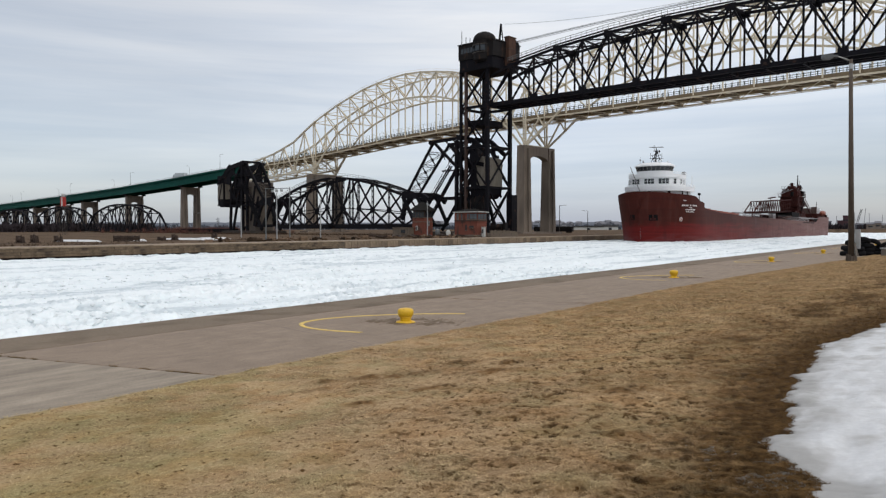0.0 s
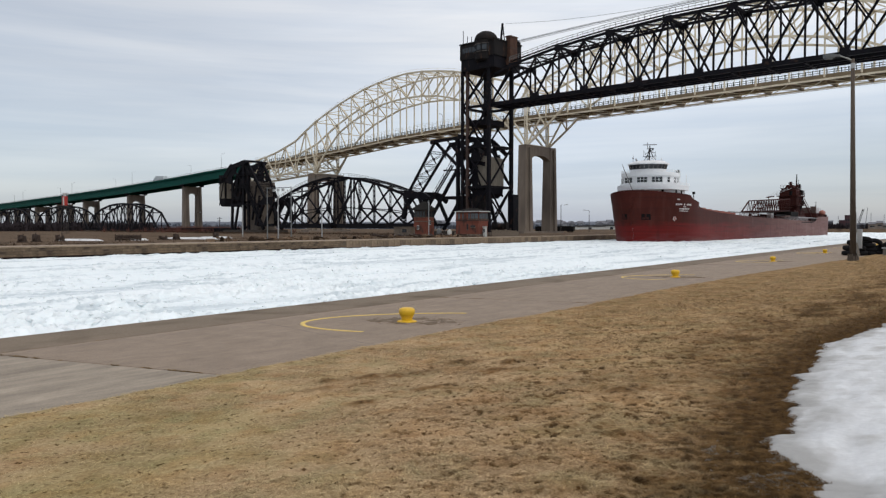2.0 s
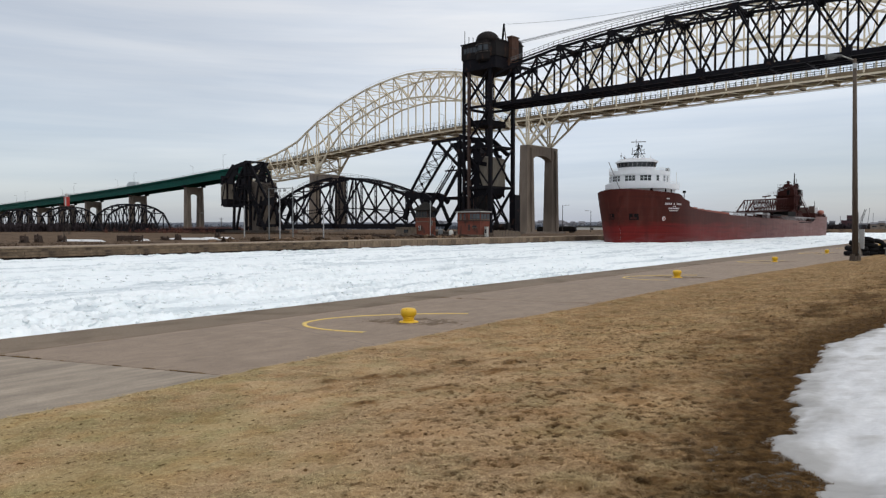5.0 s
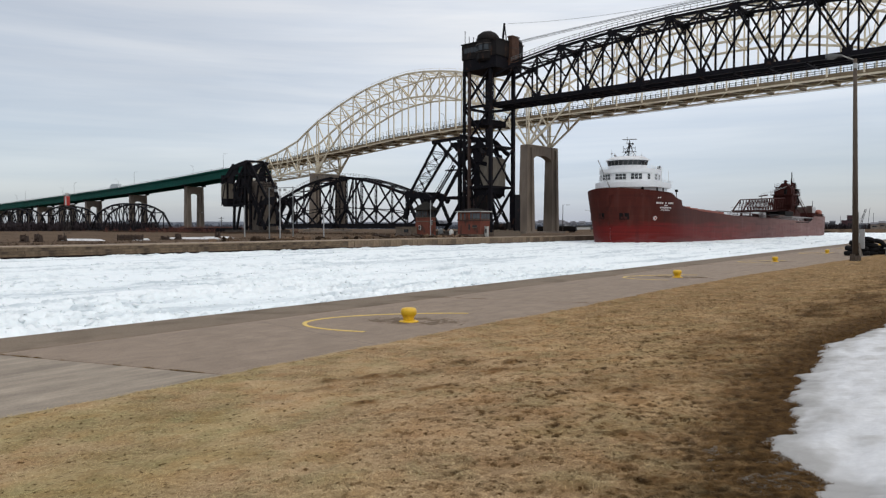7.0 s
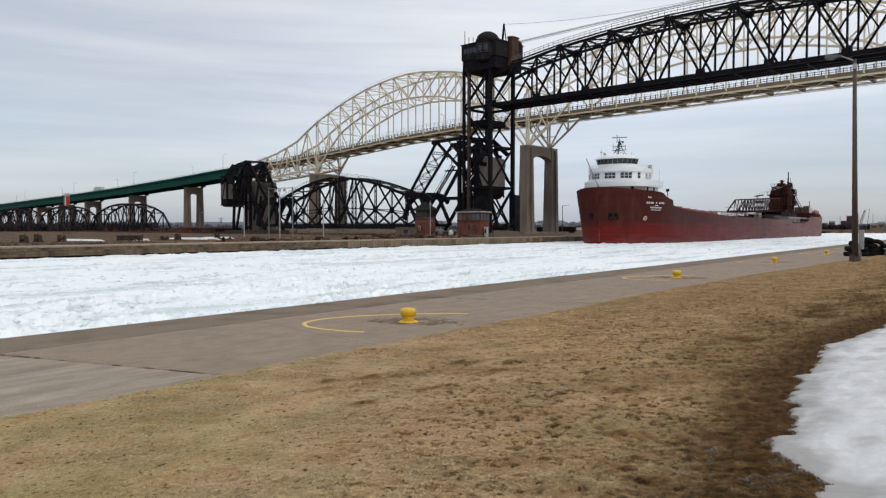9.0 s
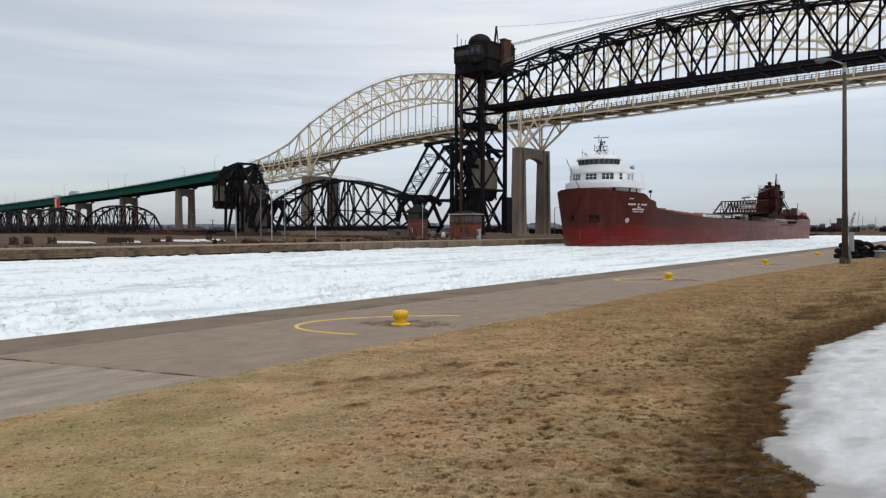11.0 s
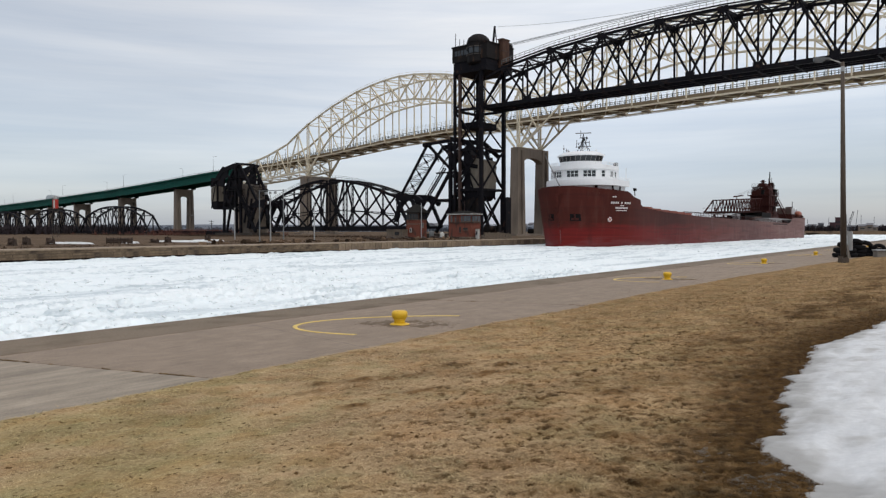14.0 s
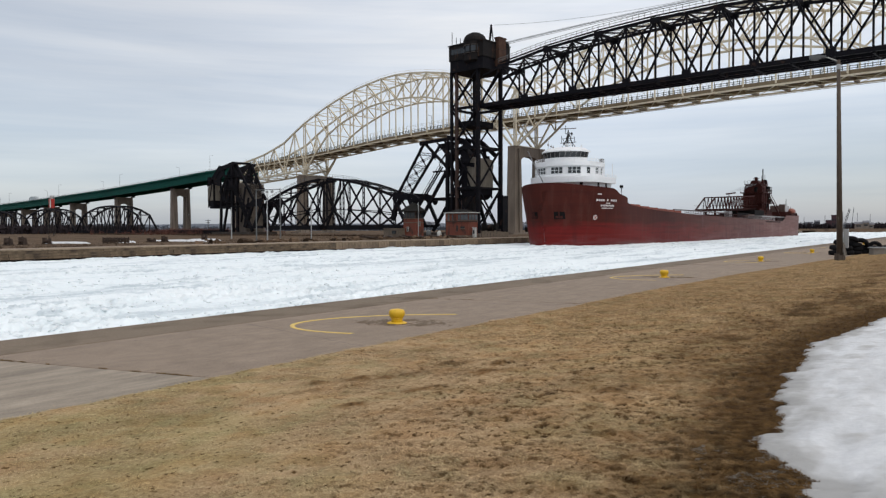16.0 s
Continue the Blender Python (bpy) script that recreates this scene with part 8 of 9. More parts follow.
FAR_BRICK = pmat("far_dark_red_brick", (0.085, 0.045, 0.05), (0.06, 0.034, 0.04), (0.11, 0.06, 0.062), 0.1, 1, 0.95, spec=0.1)
BRICK = pmat("red_brick", (0.19, 0.052, 0.031), (0.12, 0.035, 0.023), (0.245, 0.076, 0.046), 0.5, 6, 0.9, 0, 0.2,
             spot=(0.06, 0.03, 0.022), spot_scale=0.7, spot_lo=0.52, spot_hi=0.68, streak=2)
ROOF_SLATE = pmat("dark_roofing", (0.020, 0.019, 0.017), (0.011, 0.011, 0.010), (0.034, 0.031, 0.028), 0.5, 5, 0.9, spec=0.1)
TRIM_PALE = pmat("pale_painted_trim", (0.55, 0.55, 0.52), (0.45, 0.45, 0.42), (0.62, 0.62, 0.6), 0.5, 5, 0.7)
STONE_PALE = pmat("pale_concrete_block", (0.16, 0.122, 0.088), (0.07, 0.055, 0.042), (0.25, 0.205, 0.16), 0.6, 4, 0.9, 0, 0.3, streak=3)


def window_at(parent, x, y, z, w, h, axis, frame_mat=None, glass=None):
    """A window in the -x face (axis 'y') or in the -y face (axis 'x')."""
    if axis == "y":
        fr = Shape().box(x - 0.1, y, z, x + 0.05, y + w, z + h)
        gl = [(x - 0.13, y + 0.09, z + 0.09, x - 0.08, y + w / 2 - 0.04, z + h - 0.09), (x - 0.13, y + w / 2 + 0.04, z + 0.09, x - 0.08, y + w - 0.09, z + h - 0.09)]
        si = Shape().box(x - 0.18, y - 0.1, z - 0.12, x + 0.02, y + w + 0.1, z)
    else:
        fr = Shape().box(x, y - 0.1, z, x + w, y + 0.05, z + h)
        gl = [(x + 0.09, y - 0.13, z + 0.09, x + w / 2 - 0.04, y - 0.08, z + h - 0.09), (x + w / 2 + 0.04, y - 0.13, z + 0.09, x + w - 0.09, y - 0.08, z + h - 0.09)]
        si = Shape().box(x - 0.1, y - 0.18, z - 0.12, x + w + 0.1, y + 0.02, z)
    win = part("window", fr, frame_mat or TRIM_PALE, parent)
    for g in gl:
        part("pane", Shape().box(*g), glass or DARK_GLASS, win)
    part("sill", si, STONE_PALE, win)
    return win


# two-storey signal cabin with hipped roof
cab = thing("signal_cabin", pose(159.6, 123.8, 0), "small two-storey red brick cabin with a dark hipped roof", "building", "brick bridge buildings")
part("lower_wall", Shape().box(0, 0, -0.6, 3.6, 4.3, 3.9), BRICK, cab)
part("upper_wall", Shape().box(0.05, 0.05, 3.9, 3.55, 4.25, 5.0), BRICK, cab)
part("string_course", Shape().box(-0.08, -0.08, 3.8, 3.68, 4.38, 4.0), STONE_PALE, cab)
part("glazed_storey", Shape().box(0.1, 0.1, 5.0, 3.5, 4.2, 7.1), RUST_STEEL, cab, "glazed upper storey")
for k in range(4):
    window_at(cab, 0.1, 0.25 + k * 1.0, 5.1, 0.9, 1.7, "y", RUST_STEEL)
for k in range(3):
    window_at(cab, 0.25 + k * 1.1, 0.1, 5.1, 0.95, 1.7, "x", RUST_STEEL)
window_at(cab, 0, 2.4, 1.6, 0.7, 1.2, "y")
window_at(cab, 1.4, 0, 3.0, 0.7, 1.2, "x")
hip = Shape().add([(-0.7, -0.7, 7.1), (4.3, -0.7, 7.1), (4.3, 5.0, 7.1), (-0.7, 5.0, 7.1), (1.8, 1.7, 9.4), (1.8, 2.6, 9.4)],
                  [(3, 2, 1, 0), (0, 1, 4), (1, 2, 5, 4), (2, 3, 5), (3, 0, 4, 5)])
part("roof", hip, ROOF_SLATE, cab)
part("eaves", Shape().box(-0.75, -0.75, 6.98, 4.35, 5.05, 7.1), ROOF_SLATE, cab)
annex = thing("concrete_annex", pose(157.2, 127.6, 0), "low pale concrete annex beside the brick cabin", "building")
part("wall", Shape().box(0, 0, -0.5, 4.5, 5.6, 2.2), STONE_PALE, annex)
part("coping", Shape().box(-0.12, -0.12, 2.2, 4.62, 5.72, 2.4), STONE_PALE, annex)
window_at(annex, 0, 1.0, 0.8, 1.6, 1.0, "y", RUST_STEEL)

# flat-roofed brick control house
ctl = thing("control_house", pose(156.5, 104.4, 0) @ Matrix.Diagonal((0.88, 0.88, 1.04, 1)), "two-storey red brick control house with a white roof edge", "building", "brick bridge buildings")
part("wall", Shape().box(0, 0, -0.6, 4.9, 8.0, 5.9), BRICK, ctl)
part("string_course", Shape().box(-0.07, -0.07, 3.5, 4.97, 8.07, 3.8), BRICK, ctl, "projecting brick band")
part("string_course", Shape().box(-0.07, -0.07, 0.0, 4.97, 8.07, 0.5), STONE_PALE, ctl)
part("roof_edge", Shape().box(-0.45, -0.45, 6.0, 5.45, 8.55, 6.2), TRIM_PALE, ctl, "white roof edge")
low = Shape().add([(-0.4, -0.4, 6.2), (5.3, -0.4, 6.2), (5.3, 8.4, 6.2), (-0.4, 8.4, 6.2), (2.4, 2.5, 6.95), (2.4, 5.5, 6.95)],
                  [(3, 2, 1, 0), (0, 1, 4), (1, 2, 5, 4), (2, 3, 5), (3, 0, 4, 5)])
part("roof", low, ROOF_SLATE, ctl)
for y, w in ((0.12, 1.3), (1.5, 1.2), (2.9, 0.7), (5.2, 0.6), (6.6, 0.7)):
    window_at(ctl, 0, y, 4.25, w, 1.45, "y", STONE_PALE if y > 6 else RUST_STEEL, PALE_GLASS)
for x in (0.15, 1.7, 3.3):
    window_at(ctl, x, 0, 4.25, 1.4, 1.45, "x", RUST_STEEL, PALE_GLASS)
part("cornice", Shape().box(-0.16, -0.16, 3.82, 5.06, 8.16, 4.05), RUST_STEEL, ctl)
part("roof_aerial", Shape().tube((2.4, 4.0, 6.8), (2.4, 4.0, 9.3), 0.06, n=6), RUST_STEEL, ctl)
window_at(ctl, 0, 3.6, 1.6, 0.6, 1.4, "y", RUST_STEEL)
window_at(ctl, 0, 1.2, 2.2, 1.6, 0.5, "y", RUST_STEEL)
# added white box in place of the door in the house wall
booth = thing("white_booth", pose(157.6, 103.1, 0), "narrow white box standing for a door of the control house", "booth")
part("body", Shape().box(0, 0, -0.2, 0.8, 0.72, 2.4), TRIM_PALE, booth)
part("roof", Shape().box(-0.1, -0.1, 2.4, 0.9, 0.8, 2.52), TRIM_PALE, booth)
part("door", Shape().box(-0.05, 0.16, 0.9, -0.003, 0.56, 1.9), DARK_GLASS, booth)
tank = solid("steel_tank", Shape().lathe([(0.65, -0.2), (0.65, 1.6), (0.5, 1.9), (0.02, 2.0)], 16, (156.5, 117.0, 0)), RAIL_GREY, "small grey upright steel tank", "tank", smooth=True)
solid("white_drum", Shape().lathe([(0.5, -0.2), (0.6, 0.4), (0.6, 1.2), (0.25, 1.7), (0.02, 1.75)], 14, (156.0, 113.2, 0)), TRIM_PALE, "white rounded drum on the quay", "drum", smooth=True)

# stained retaining wall and black machinery beyond the control house
for i in range(9):
    solid("concrete_block", Shape().prism([(0, -0.3), (0.74, -0.3), (0.74, (1.55, 1.7, 1.62, 1.45, 1.72, 1.6, 1.4, 1.5, 1.2)[i]), (0.3, (1.66, 1.74, 1.55, 1.6, 1.8, 1.52, 1.5, 1.35, 1.3)[i]), (0, 1.55)], -0.4, 0.4, "y"), STONE_PALE,
          "stained pale concrete retaining block", "concrete block", "retaining blocks", m=pose(159.6 + i * 0.4, 102.4 - i * 0.66, 0, 0, 0, -58.8))
mach = thing("hoist_machinery", pose(165, 101.4, 0), "black oily hoisting machinery beside the lift tower", "machinery")
part("bed", Shape().box(0, 0, -0.4, 2.6, 4.6, 2.1), HOUSE_BLACK, mach)
part("drum", Shape().tube((0.3, 0.9, 2.5), (0.3, 2.7, 2.5), 0.85, n=14), HOUSE_BLACK, mach)
part("gear_case", Shape().box(-0.2, 2.9, 2.0, 1.8, 4.4, 3.3).box(0.2, 0.2, 2.0, 1.6, 0.8, 3.6), HOUSE_BLACK, mach)
part("cable_stand", Shape().bar((0, 0.1, 2.1), (0, 0.1, 3.9), 0.14).bar((0, 4.4, 2.1), (0, 4.4, 3.7), 0.14).bar((0, 0.1, 3.7), (0, 4.4, 3.5), 0.12), HOUSE_BLACK, mach)
solid("tower_skirt", Shape().box(176.5, 106.2, -0.5, 179.3, 108.0, 11.4), BLACK_STEEL, "black sheet-steel housing at the lift tower's foot", "machine housing")

# poles and lamps of the far bank
POLE_DARK = pmat("dark_timber_pole", (0.05, 0.043, 0.037), None, None, 0.5, 4, 0.9, streak=5)


def far_pole(x, y, h, label, arm=0.0, r=0.12, mat_p=None, cross=False, z0=-0.3):
    root = thing("utility_pole" if not arm else "yard_lamp", pose(x, y, z0), label, "pole" if not arm else "lamp post", "poles on the far bank")
    part("shaft", Shape().tube((0, 0, 0), (0, 0, h), r * 1.2, r * 0.8, 8), mat_p or POLE_DARK, root)
    if arm:
        part("arm", Shape().bar((0, 0, h - 0.1), (arm * 0.59, -arm * 0.8, h + 0.15), 0.12), mat_p or POLE_DARK, root)
        part("lamp_head", Shape().bar((arm * 0.5, -arm * 0.68, h + 0.1), (arm * 0.8, -arm * 1.1, h + 0.15), 0.35, 0.2), GALV, root)
    if cross:
        part("crossarm", Shape().bar((-0.7, 0.9, h - 0.6), (0.7, -0.9, h - 0.6), 0.14), POLE_DARK, root)
        part("crossarm", Shape().bar((-0.5, 0.65, h - 1.5), (0.5, -0.65, h - 1.5), 0.14), POLE_DARK, root)
    return root


for x, y, h in ((99.4, 117.9, 10.7), (100.3, 111.8, 10.7)):
    far_pole(x, y, h, "galvanised frame post of the catenary beside the rails", 0, 0.11, RAIL_GREY)
fr = thing("lamp_gantry", pose(99.85, 114.9, 0), "galvanised cross beam with small lamps between two posts", "gantry")
part("beam", Shape().bar((-0.45, 3.05, 10.2), (0.45, -3.05, 10.2), 0.13), RAIL_GREY, fr)
for f in (-0.6, -0.1, 0.5):
    part("lamp", Shape().box(0.45 * -f - 0.2, -3 * f - 0.2, 9.5, 0.45 * -f + 0.2, -3 * f + 0.2, 10.0), GALV, fr)
far_pole(106.1, 134.2, 7.5, "thin grey post beside the bascule bridge", 0, 0.12, GALV)
far_pole(104.5, 120.5, 10.0, "thin grey post beside the bascule bridge", 0, 0.12, GALV)
far_pole(116.6, 119.9, 9.0, "thin grey post beside the bascule bridge", 0, 0.12, GALV)
far_pole(151.0, 116.2, 9.5, "thin grey post on the far quay", 0, 0.1, GALV)
far_pole(296.6, 153.7, 12.5, "yard lamp with a curved arm on the far bank", 2.2, 0.16)
far_pole(341.0, 161.0, 11.0, "yard lamp with a curved arm on the far bank", -2.2, 0.16)
far_pole(199.9, 285.1, 9.0, "yard lamp on the far bank", 1.6, 0.14)
far_pole(206.0, 276.7, 7.0, "wooden utility pole with crossarms", 0, 0.16, None, True)

# the red and white beacon
beacon = thing("channel_beacon", pose(105, 211.5, 0), "red and white daymark drum on a steel lattice tower", "beacon")
lt = Shape()
for a, b in ((-0.7, -0.7), (0.7, -0.7), (0.7, 0.7), (-0.7, 0.7)):
    lt.bar((a, b, 0), (a * 0.8, b * 0.8, 8.5), 0.08)
for k in range(5):
    z = k * 1.7
    lt.bar((-0.7, -0.7, z), (0.7, -0.7, z + 1.7), 0.05).bar((0.7, 0.7, z), (0.7, -0.7, z + 1.7), 0.05).bar((-0.7, 0.7, z), (-0.7, -0.7, z + 1.7), 0.05)
part("lattice_tower", lt, POLE_DARK, beacon)
part("drum", Shape().lathe([(0.75, 8.4), (0.75, 10.9), (0.6, 11.0), (0.02, 11.05)], 18), pmat("signal_red_enamel", (0.42, 0.03, 0.02), None, None, 1, 8, 0.5), beacon, "signal red drum")
part("stripe", Shape().prism([(0.78 * math.cos(a), 0.78 * math.sin(a)) for a in np.linspace(-2.75, -2.25, 5)] + [(0.6 * math.cos(a), 0.6 * math.sin(a)) for a in (-2.25, -2.75)], 8.4, 10.8), TRIM_PALE, beacon, "white stripe")
part("lantern", Shape().lathe([(0.3, 11.0), (0.3, 11.7), (0.15, 12.0)], 10), TRIM_PALE, beacon)
part("railing", deck_rail([(-0.7, -0.7), (0.7, -0.7), (0.7, 0.7), (-0.7, 0.7)], 11.0, 0.9, 0.9), GALV, beacon)

# rusty winches, racks and heaps on the far quay
OLD_RUST = pmat("old_rust_machinery", (0.05, 0.032, 0.023), (0.02, 0.015, 0.012), (0.095, 0.055, 0.036), 1, 6, 0.9, 0, 0.3)


def old_winch(x, y, w, h, rz):
    root = thing("old_winch", pose(x, y, -0.02, 0, 0, rz), "old rusty winch standing on the far quay", "winch", "machinery on the far quay")
    part("bed", Shape().box(-w / 2, -0.5, 0, w / 2, 0.5, 0.18), OLD_RUST, root)
    part("drum", Shape().tube((-w * 0.3, 0, h * 0.5), (w * 0.3, 0, h * 0.5), h * 0.3, n=12), OLD_RUST, root)
    for sx_ in (-0.35, 0.35):
        part("cheek", Shape().prism([(-0.42, 0.15), (0.42, 0.15), (0.22, h * 0.9), (-0.22, h * 0.9)], sx_ * w - 0.07, sx_ * w + 0.07, "x"), OLD_RUST, root)
    part("engine", Shape().box(w * 0.1, -0.35, h * 0.6, w * 0.42, 0.3, h), OLD_RUST, root)
    part("lever", Shape().bar((-w * 0.25, 0.5, 0.2), (-w * 0.45, 0.6, h * 1.15), 0.1), OLD_RUST, root)
    return root


for x, y, w, h, rz in ((50.5, 114.5, 1.2, 1.15, 125), (53.2, 116.0, 1.2, 1.25, 110), (57.5, 117.5, 1.4, 1.1, 130), (76.2, 118.5, 1.7, 0.75, 125), (79.5, 119.5, 1.2, 1.1, 100), (92.0, 124.8, 1.2, 1.25, 120)):
    old_winch(x, y, w, h, rz)
rack = thing("pipe_rack", pose(67.0, 114.2, 0, 0, 0, 122), "long rusty rack of pipes on the far quay", "pipe rack")
for z in (0.35, 0.6, 0.85):
    for k in range(5):
        part("pipe", Shape().tube((-2.0, -0.5 + k * 0.25, z), (2.0, -0.5 + k * 0.25, z), 0.11, n=8), OLD_RUST, rack)
for x in (-1.8, -0.6, 0.6, 1.8):
    part("upright", Shape().bar((x, -0.7, 0), (x, -0.7, 1.1), 0.12).bar((x, 0.7, 0), (x, 0.7, 1.1), 0.12).bar((x, -0.7, 0.2), (x, 0.7, 0.2), 0.1), OLD_RUST, rack)
for x, y, l, w in ((62, 119.5, 9, 1.6), (84.5, 122.0, 13, 2.2), (94, 127.5, 8, 3.2), (44, 117, 5, 1.2), (71, 117.8, 4, 1.0)):
    sh = Shape()
    pr = random.Random(x)
    n = 12
    ring_o = [(l / 2 * math.cos(a) * (0.85 + 0.3 * pr.random()), w / 2 * math.sin(a) * (0.8 + 0.4 * pr.random())) for a in np.linspace(0, 2 * math.pi, n + 1)[:-1]]
    sh.add([(a, b, -0.2) for a, b in ring_o] + [(a * 0.7, b * 0.7, 0.18 + 0.22 * pr.random()) for a, b in ring_o] + [(0, 0, 0.38)],
           [(i, (i + 1) % n, n + (i + 1) % n, n + i) for i in range(n)] + [(n + i, n + (i + 1) % n, 2 * n) for i in range(n)])
    solid("snow_bank", sh, SNOW, "dirty ridge of leftover snow on the far bank", "snow", "snow ridges", smooth=True, m=pose(x, y, 0, 0, 0, 126))
for i in range(14):
    pr = random.Random(100 + i)
    x = 128 + i * 2.2
    solid("timber_baulk", Shape().bar((-1.6 - pr.random(), 0, 0.15), (1.6 + pr.random(), 0, 0.2 + 0.4 * pr.random()), 0.35, 0.3), OLD_RUST,
          "dark timber baulk lying on the far quay", "timber", "loose timbers", m=pose(x, 108 + 8 * pr.random(), 0, 0, 0, 180 * pr.random()))

# rubble and rotten timbers strewn over the far quay
DEBRIS = pmat("rotten_timber_and_rubble", (0.10, 0.062, 0.038), (0.03, 0.019, 0.012), (0.26, 0.18, 0.12), 0.8, 6, 0.95, 0, 0.4, rand=0.8, spec=0.1)
dr_ = random.Random(77)
for i in range(64):
    u = dr_.random()
    x, y = 70 + 80 * u + dr_.uniform(-3, 3), 95.8 + 13 * u * dr_.random() + dr_.uniform(0, 4)
    kind = dr_.random()
    if kind < 0.6:
        solid("timber_baulk", Shape().bar((-0.5 - 1.3 * dr_.random(), 0, 0.12), (0.5 + 1.5 * dr_.random(), 0.1, 0.14 + 0.5 * dr_.random() ** 2), 0.3, 0.26), DEBRIS,
              "rotten brown timber lying on the far quay", "timber", "loose timbers", m=pose(x, y, 0.02, 0, 0, 180 * dr_.random()))
    else:
        w, h = dr_.uniform(0.3, 0.9), dr_.uniform(0.3, 0.85)
        solid("rubble_block", Shape().prism([(-w, -0.1), (w, -0.1), (w * 0.8, h * 0.7), (w * 0.1, h), (-w * 0.7, h * 0.6)], -w * 0.8, w * 0.7, "y"), DEBRIS,
              "broken brown block of rubble on the far quay", "rubble", "rubble on the far quay", m=pose(x, y, 0.02, 0, 0, 360 * dr_.random()))

# long freight wagons behind the road bridge's pier
for i in range(2):
    wg = thing("freight_wagon", pose(300 + i * 1.4, 163.5 - i * 9.3, -0.05, 0, 0, -81), "dark open freight wagon standing on the far bank", "wagon", "freight wagons")
    part("body", Shape().prism([(-1.4, 1.2), (1.4, 1.2), (1.5, 2.7), (-1.5, 2.7)], -4.3, 4.3, "x"), SHIP_DARK, wg)
    for u in (-3.2, -1.8, 1.8, 3.2):
        for b in (-0.8, 0.8):
            part("wheel", Shape().tube((u, b - 0.08, 0.5), (u, b + 0.08, 0.5), 0.5, n=14), OLD_RUST, wg)
    part("underframe", Shape().box(-4.4, -1.1, 0.6, 4.4, 1.1, 1.2), SHIP_DARK, wg)

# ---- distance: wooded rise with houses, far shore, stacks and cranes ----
# distance haze is mixed into the woods' blue-grey base colour
WOOD_FAR = pmat("haze_tinted_far_woods", (0.095, 0.108, 0.135), (0.065, 0.078, 0.10), (0.13, 0.14, 0.165), 0.004, 0.06, 1.0, 0, 0)
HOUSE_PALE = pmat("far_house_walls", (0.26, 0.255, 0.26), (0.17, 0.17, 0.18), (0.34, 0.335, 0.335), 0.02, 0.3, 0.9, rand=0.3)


def bearing(px_deg, dist):
    """A point at a distance from the camera, by the angle from the canal's line."""
    a = radians(px_deg)
    return dist * math.cos(a), dist * math.sin(a)


def wooded_rise(name, a0, a1, d0, d1, h0, h1, label, seed):
    na = 220
    angs, dists = np.linspace(a0, a1, na), np.linspace(d0, d1, 10)
    co, z = [], []
    for j, d in enumerate(dists):
        f = j / 9
        hh = (h0 + (h1 - h0) * fbm(angs * 0.25, angs * 0 + 2.2, 3, seed)) * f ** 0.7
        hh = hh + 1.8 * fbm(angs * 9, angs * 0 + j * 7.7, 3, seed + 3) * min(1, f * 3)
        for a, zz in zip(angs, hh):
            x, y = bearing(a, d)
            co.append((x, y, float(zz) - 1.0))
    idx = np.arange(na * 10).reshape(10, na)
    q = np.stack([idx[:-1, :-1], idx[:-1, 1:], idx[1:, 1:], idx[1:, :-1]], -1).reshape(-1, 4)
    tris = np.concatenate([q[:, [0, 1, 2]], q[:, [0, 2, 3]]])
    solid(name, tri_mesh(name, np.array(co), tris, True), WOOD_FAR, label, "backdrop", kind="structure")


wooded_rise("backdrop_hill", 22, 62, 900, 1500, 9, 15, "wooded rise far behind the river, coloured blue-grey for haze", 201)
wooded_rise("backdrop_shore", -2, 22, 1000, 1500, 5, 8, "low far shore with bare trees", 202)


def far_trees(n, a0, a1, d0, d1, h0, h1, seed):
    """Bare winter crowns far off: upright tapered clumps of thin slivers."""
    r = np.random.default_rng(seed)
    cos_, tri, k0 = [], [], 0
    for i in range(n):
        a, d = radians(r.uniform(a0, a1)), r.uniform(d0, d1)
        x, y, h = d * math.cos(a), d * math.sin(a), r.uniform(h0, h1)
        z0 = -0.5 + max(0.0, (d - 900) / 600) * 7
        m = 16
        t = r.uniform(0, 2 * math.pi, m)
        ro = r.uniform(0.05, 0.34, m) * h
        zb = z0 + r.uniform(0.0, 0.5, m) * h
        zt = z0 + h * (1 - (ro / h) ** 1.1 * 1.3) * r.uniform(0.75, 1.05, m)
        w = h * 0.12
        p0 = np.stack([x + 0.4 * ro * np.cos(t) - w * np.sin(t), y + 0.4 * ro * np.sin(t) + w * np.cos(t), zb], 1)
        p1 = np.stack([x + 0.4 * ro * np.cos(t) + w * np.sin(t), y + 0.4 * ro * np.sin(t) - w * np.cos(t), zb], 1)
        p2 = np.stack([x + ro * np.cos(t), y + ro * np.sin(t), zt], 1)
        c = np.stack([p0, p1, p2], 1).reshape(-1, 3)
        cos_.append(c)
        tri.append(np.arange(3 * m).reshape(-1, 3) + k0)
        k0 += 3 * m
    return tri_mesh("far_trees", np.concatenate(cos_), np.concatenate(tri))


solid("far_woods", far_trees(4600, 20, 63, 820, 1480, 3.2, 7.2, 5), WOOD_FAR, "bare winter woods on the far rise, coloured grey for haze", "woods", kind="stuff")
solid("shore_woods", far_trees(1200, -3, 21, 850, 1300, 2.5, 4.5, 6), WOOD_FAR, "bare trees along the far shore, coloured grey for haze", "woods", kind="stuff")
WOOD_NEAR = pmat("dark_bare_woods", (0.050, 0.041, 0.045), (0.028, 0.023, 0.026), (0.08, 0.066, 0.07), 0.02, 0.3, 1.0, 0, 0, rand=0.3, island=True, spec=0.03)
solid("rail_woods", far_trees(1700, 58.0, 74, 430, 640, 3.5, 7.0, 9), WOOD_NEAR, "dark bare woods behind the rail trusses", "woods", kind="stuff")
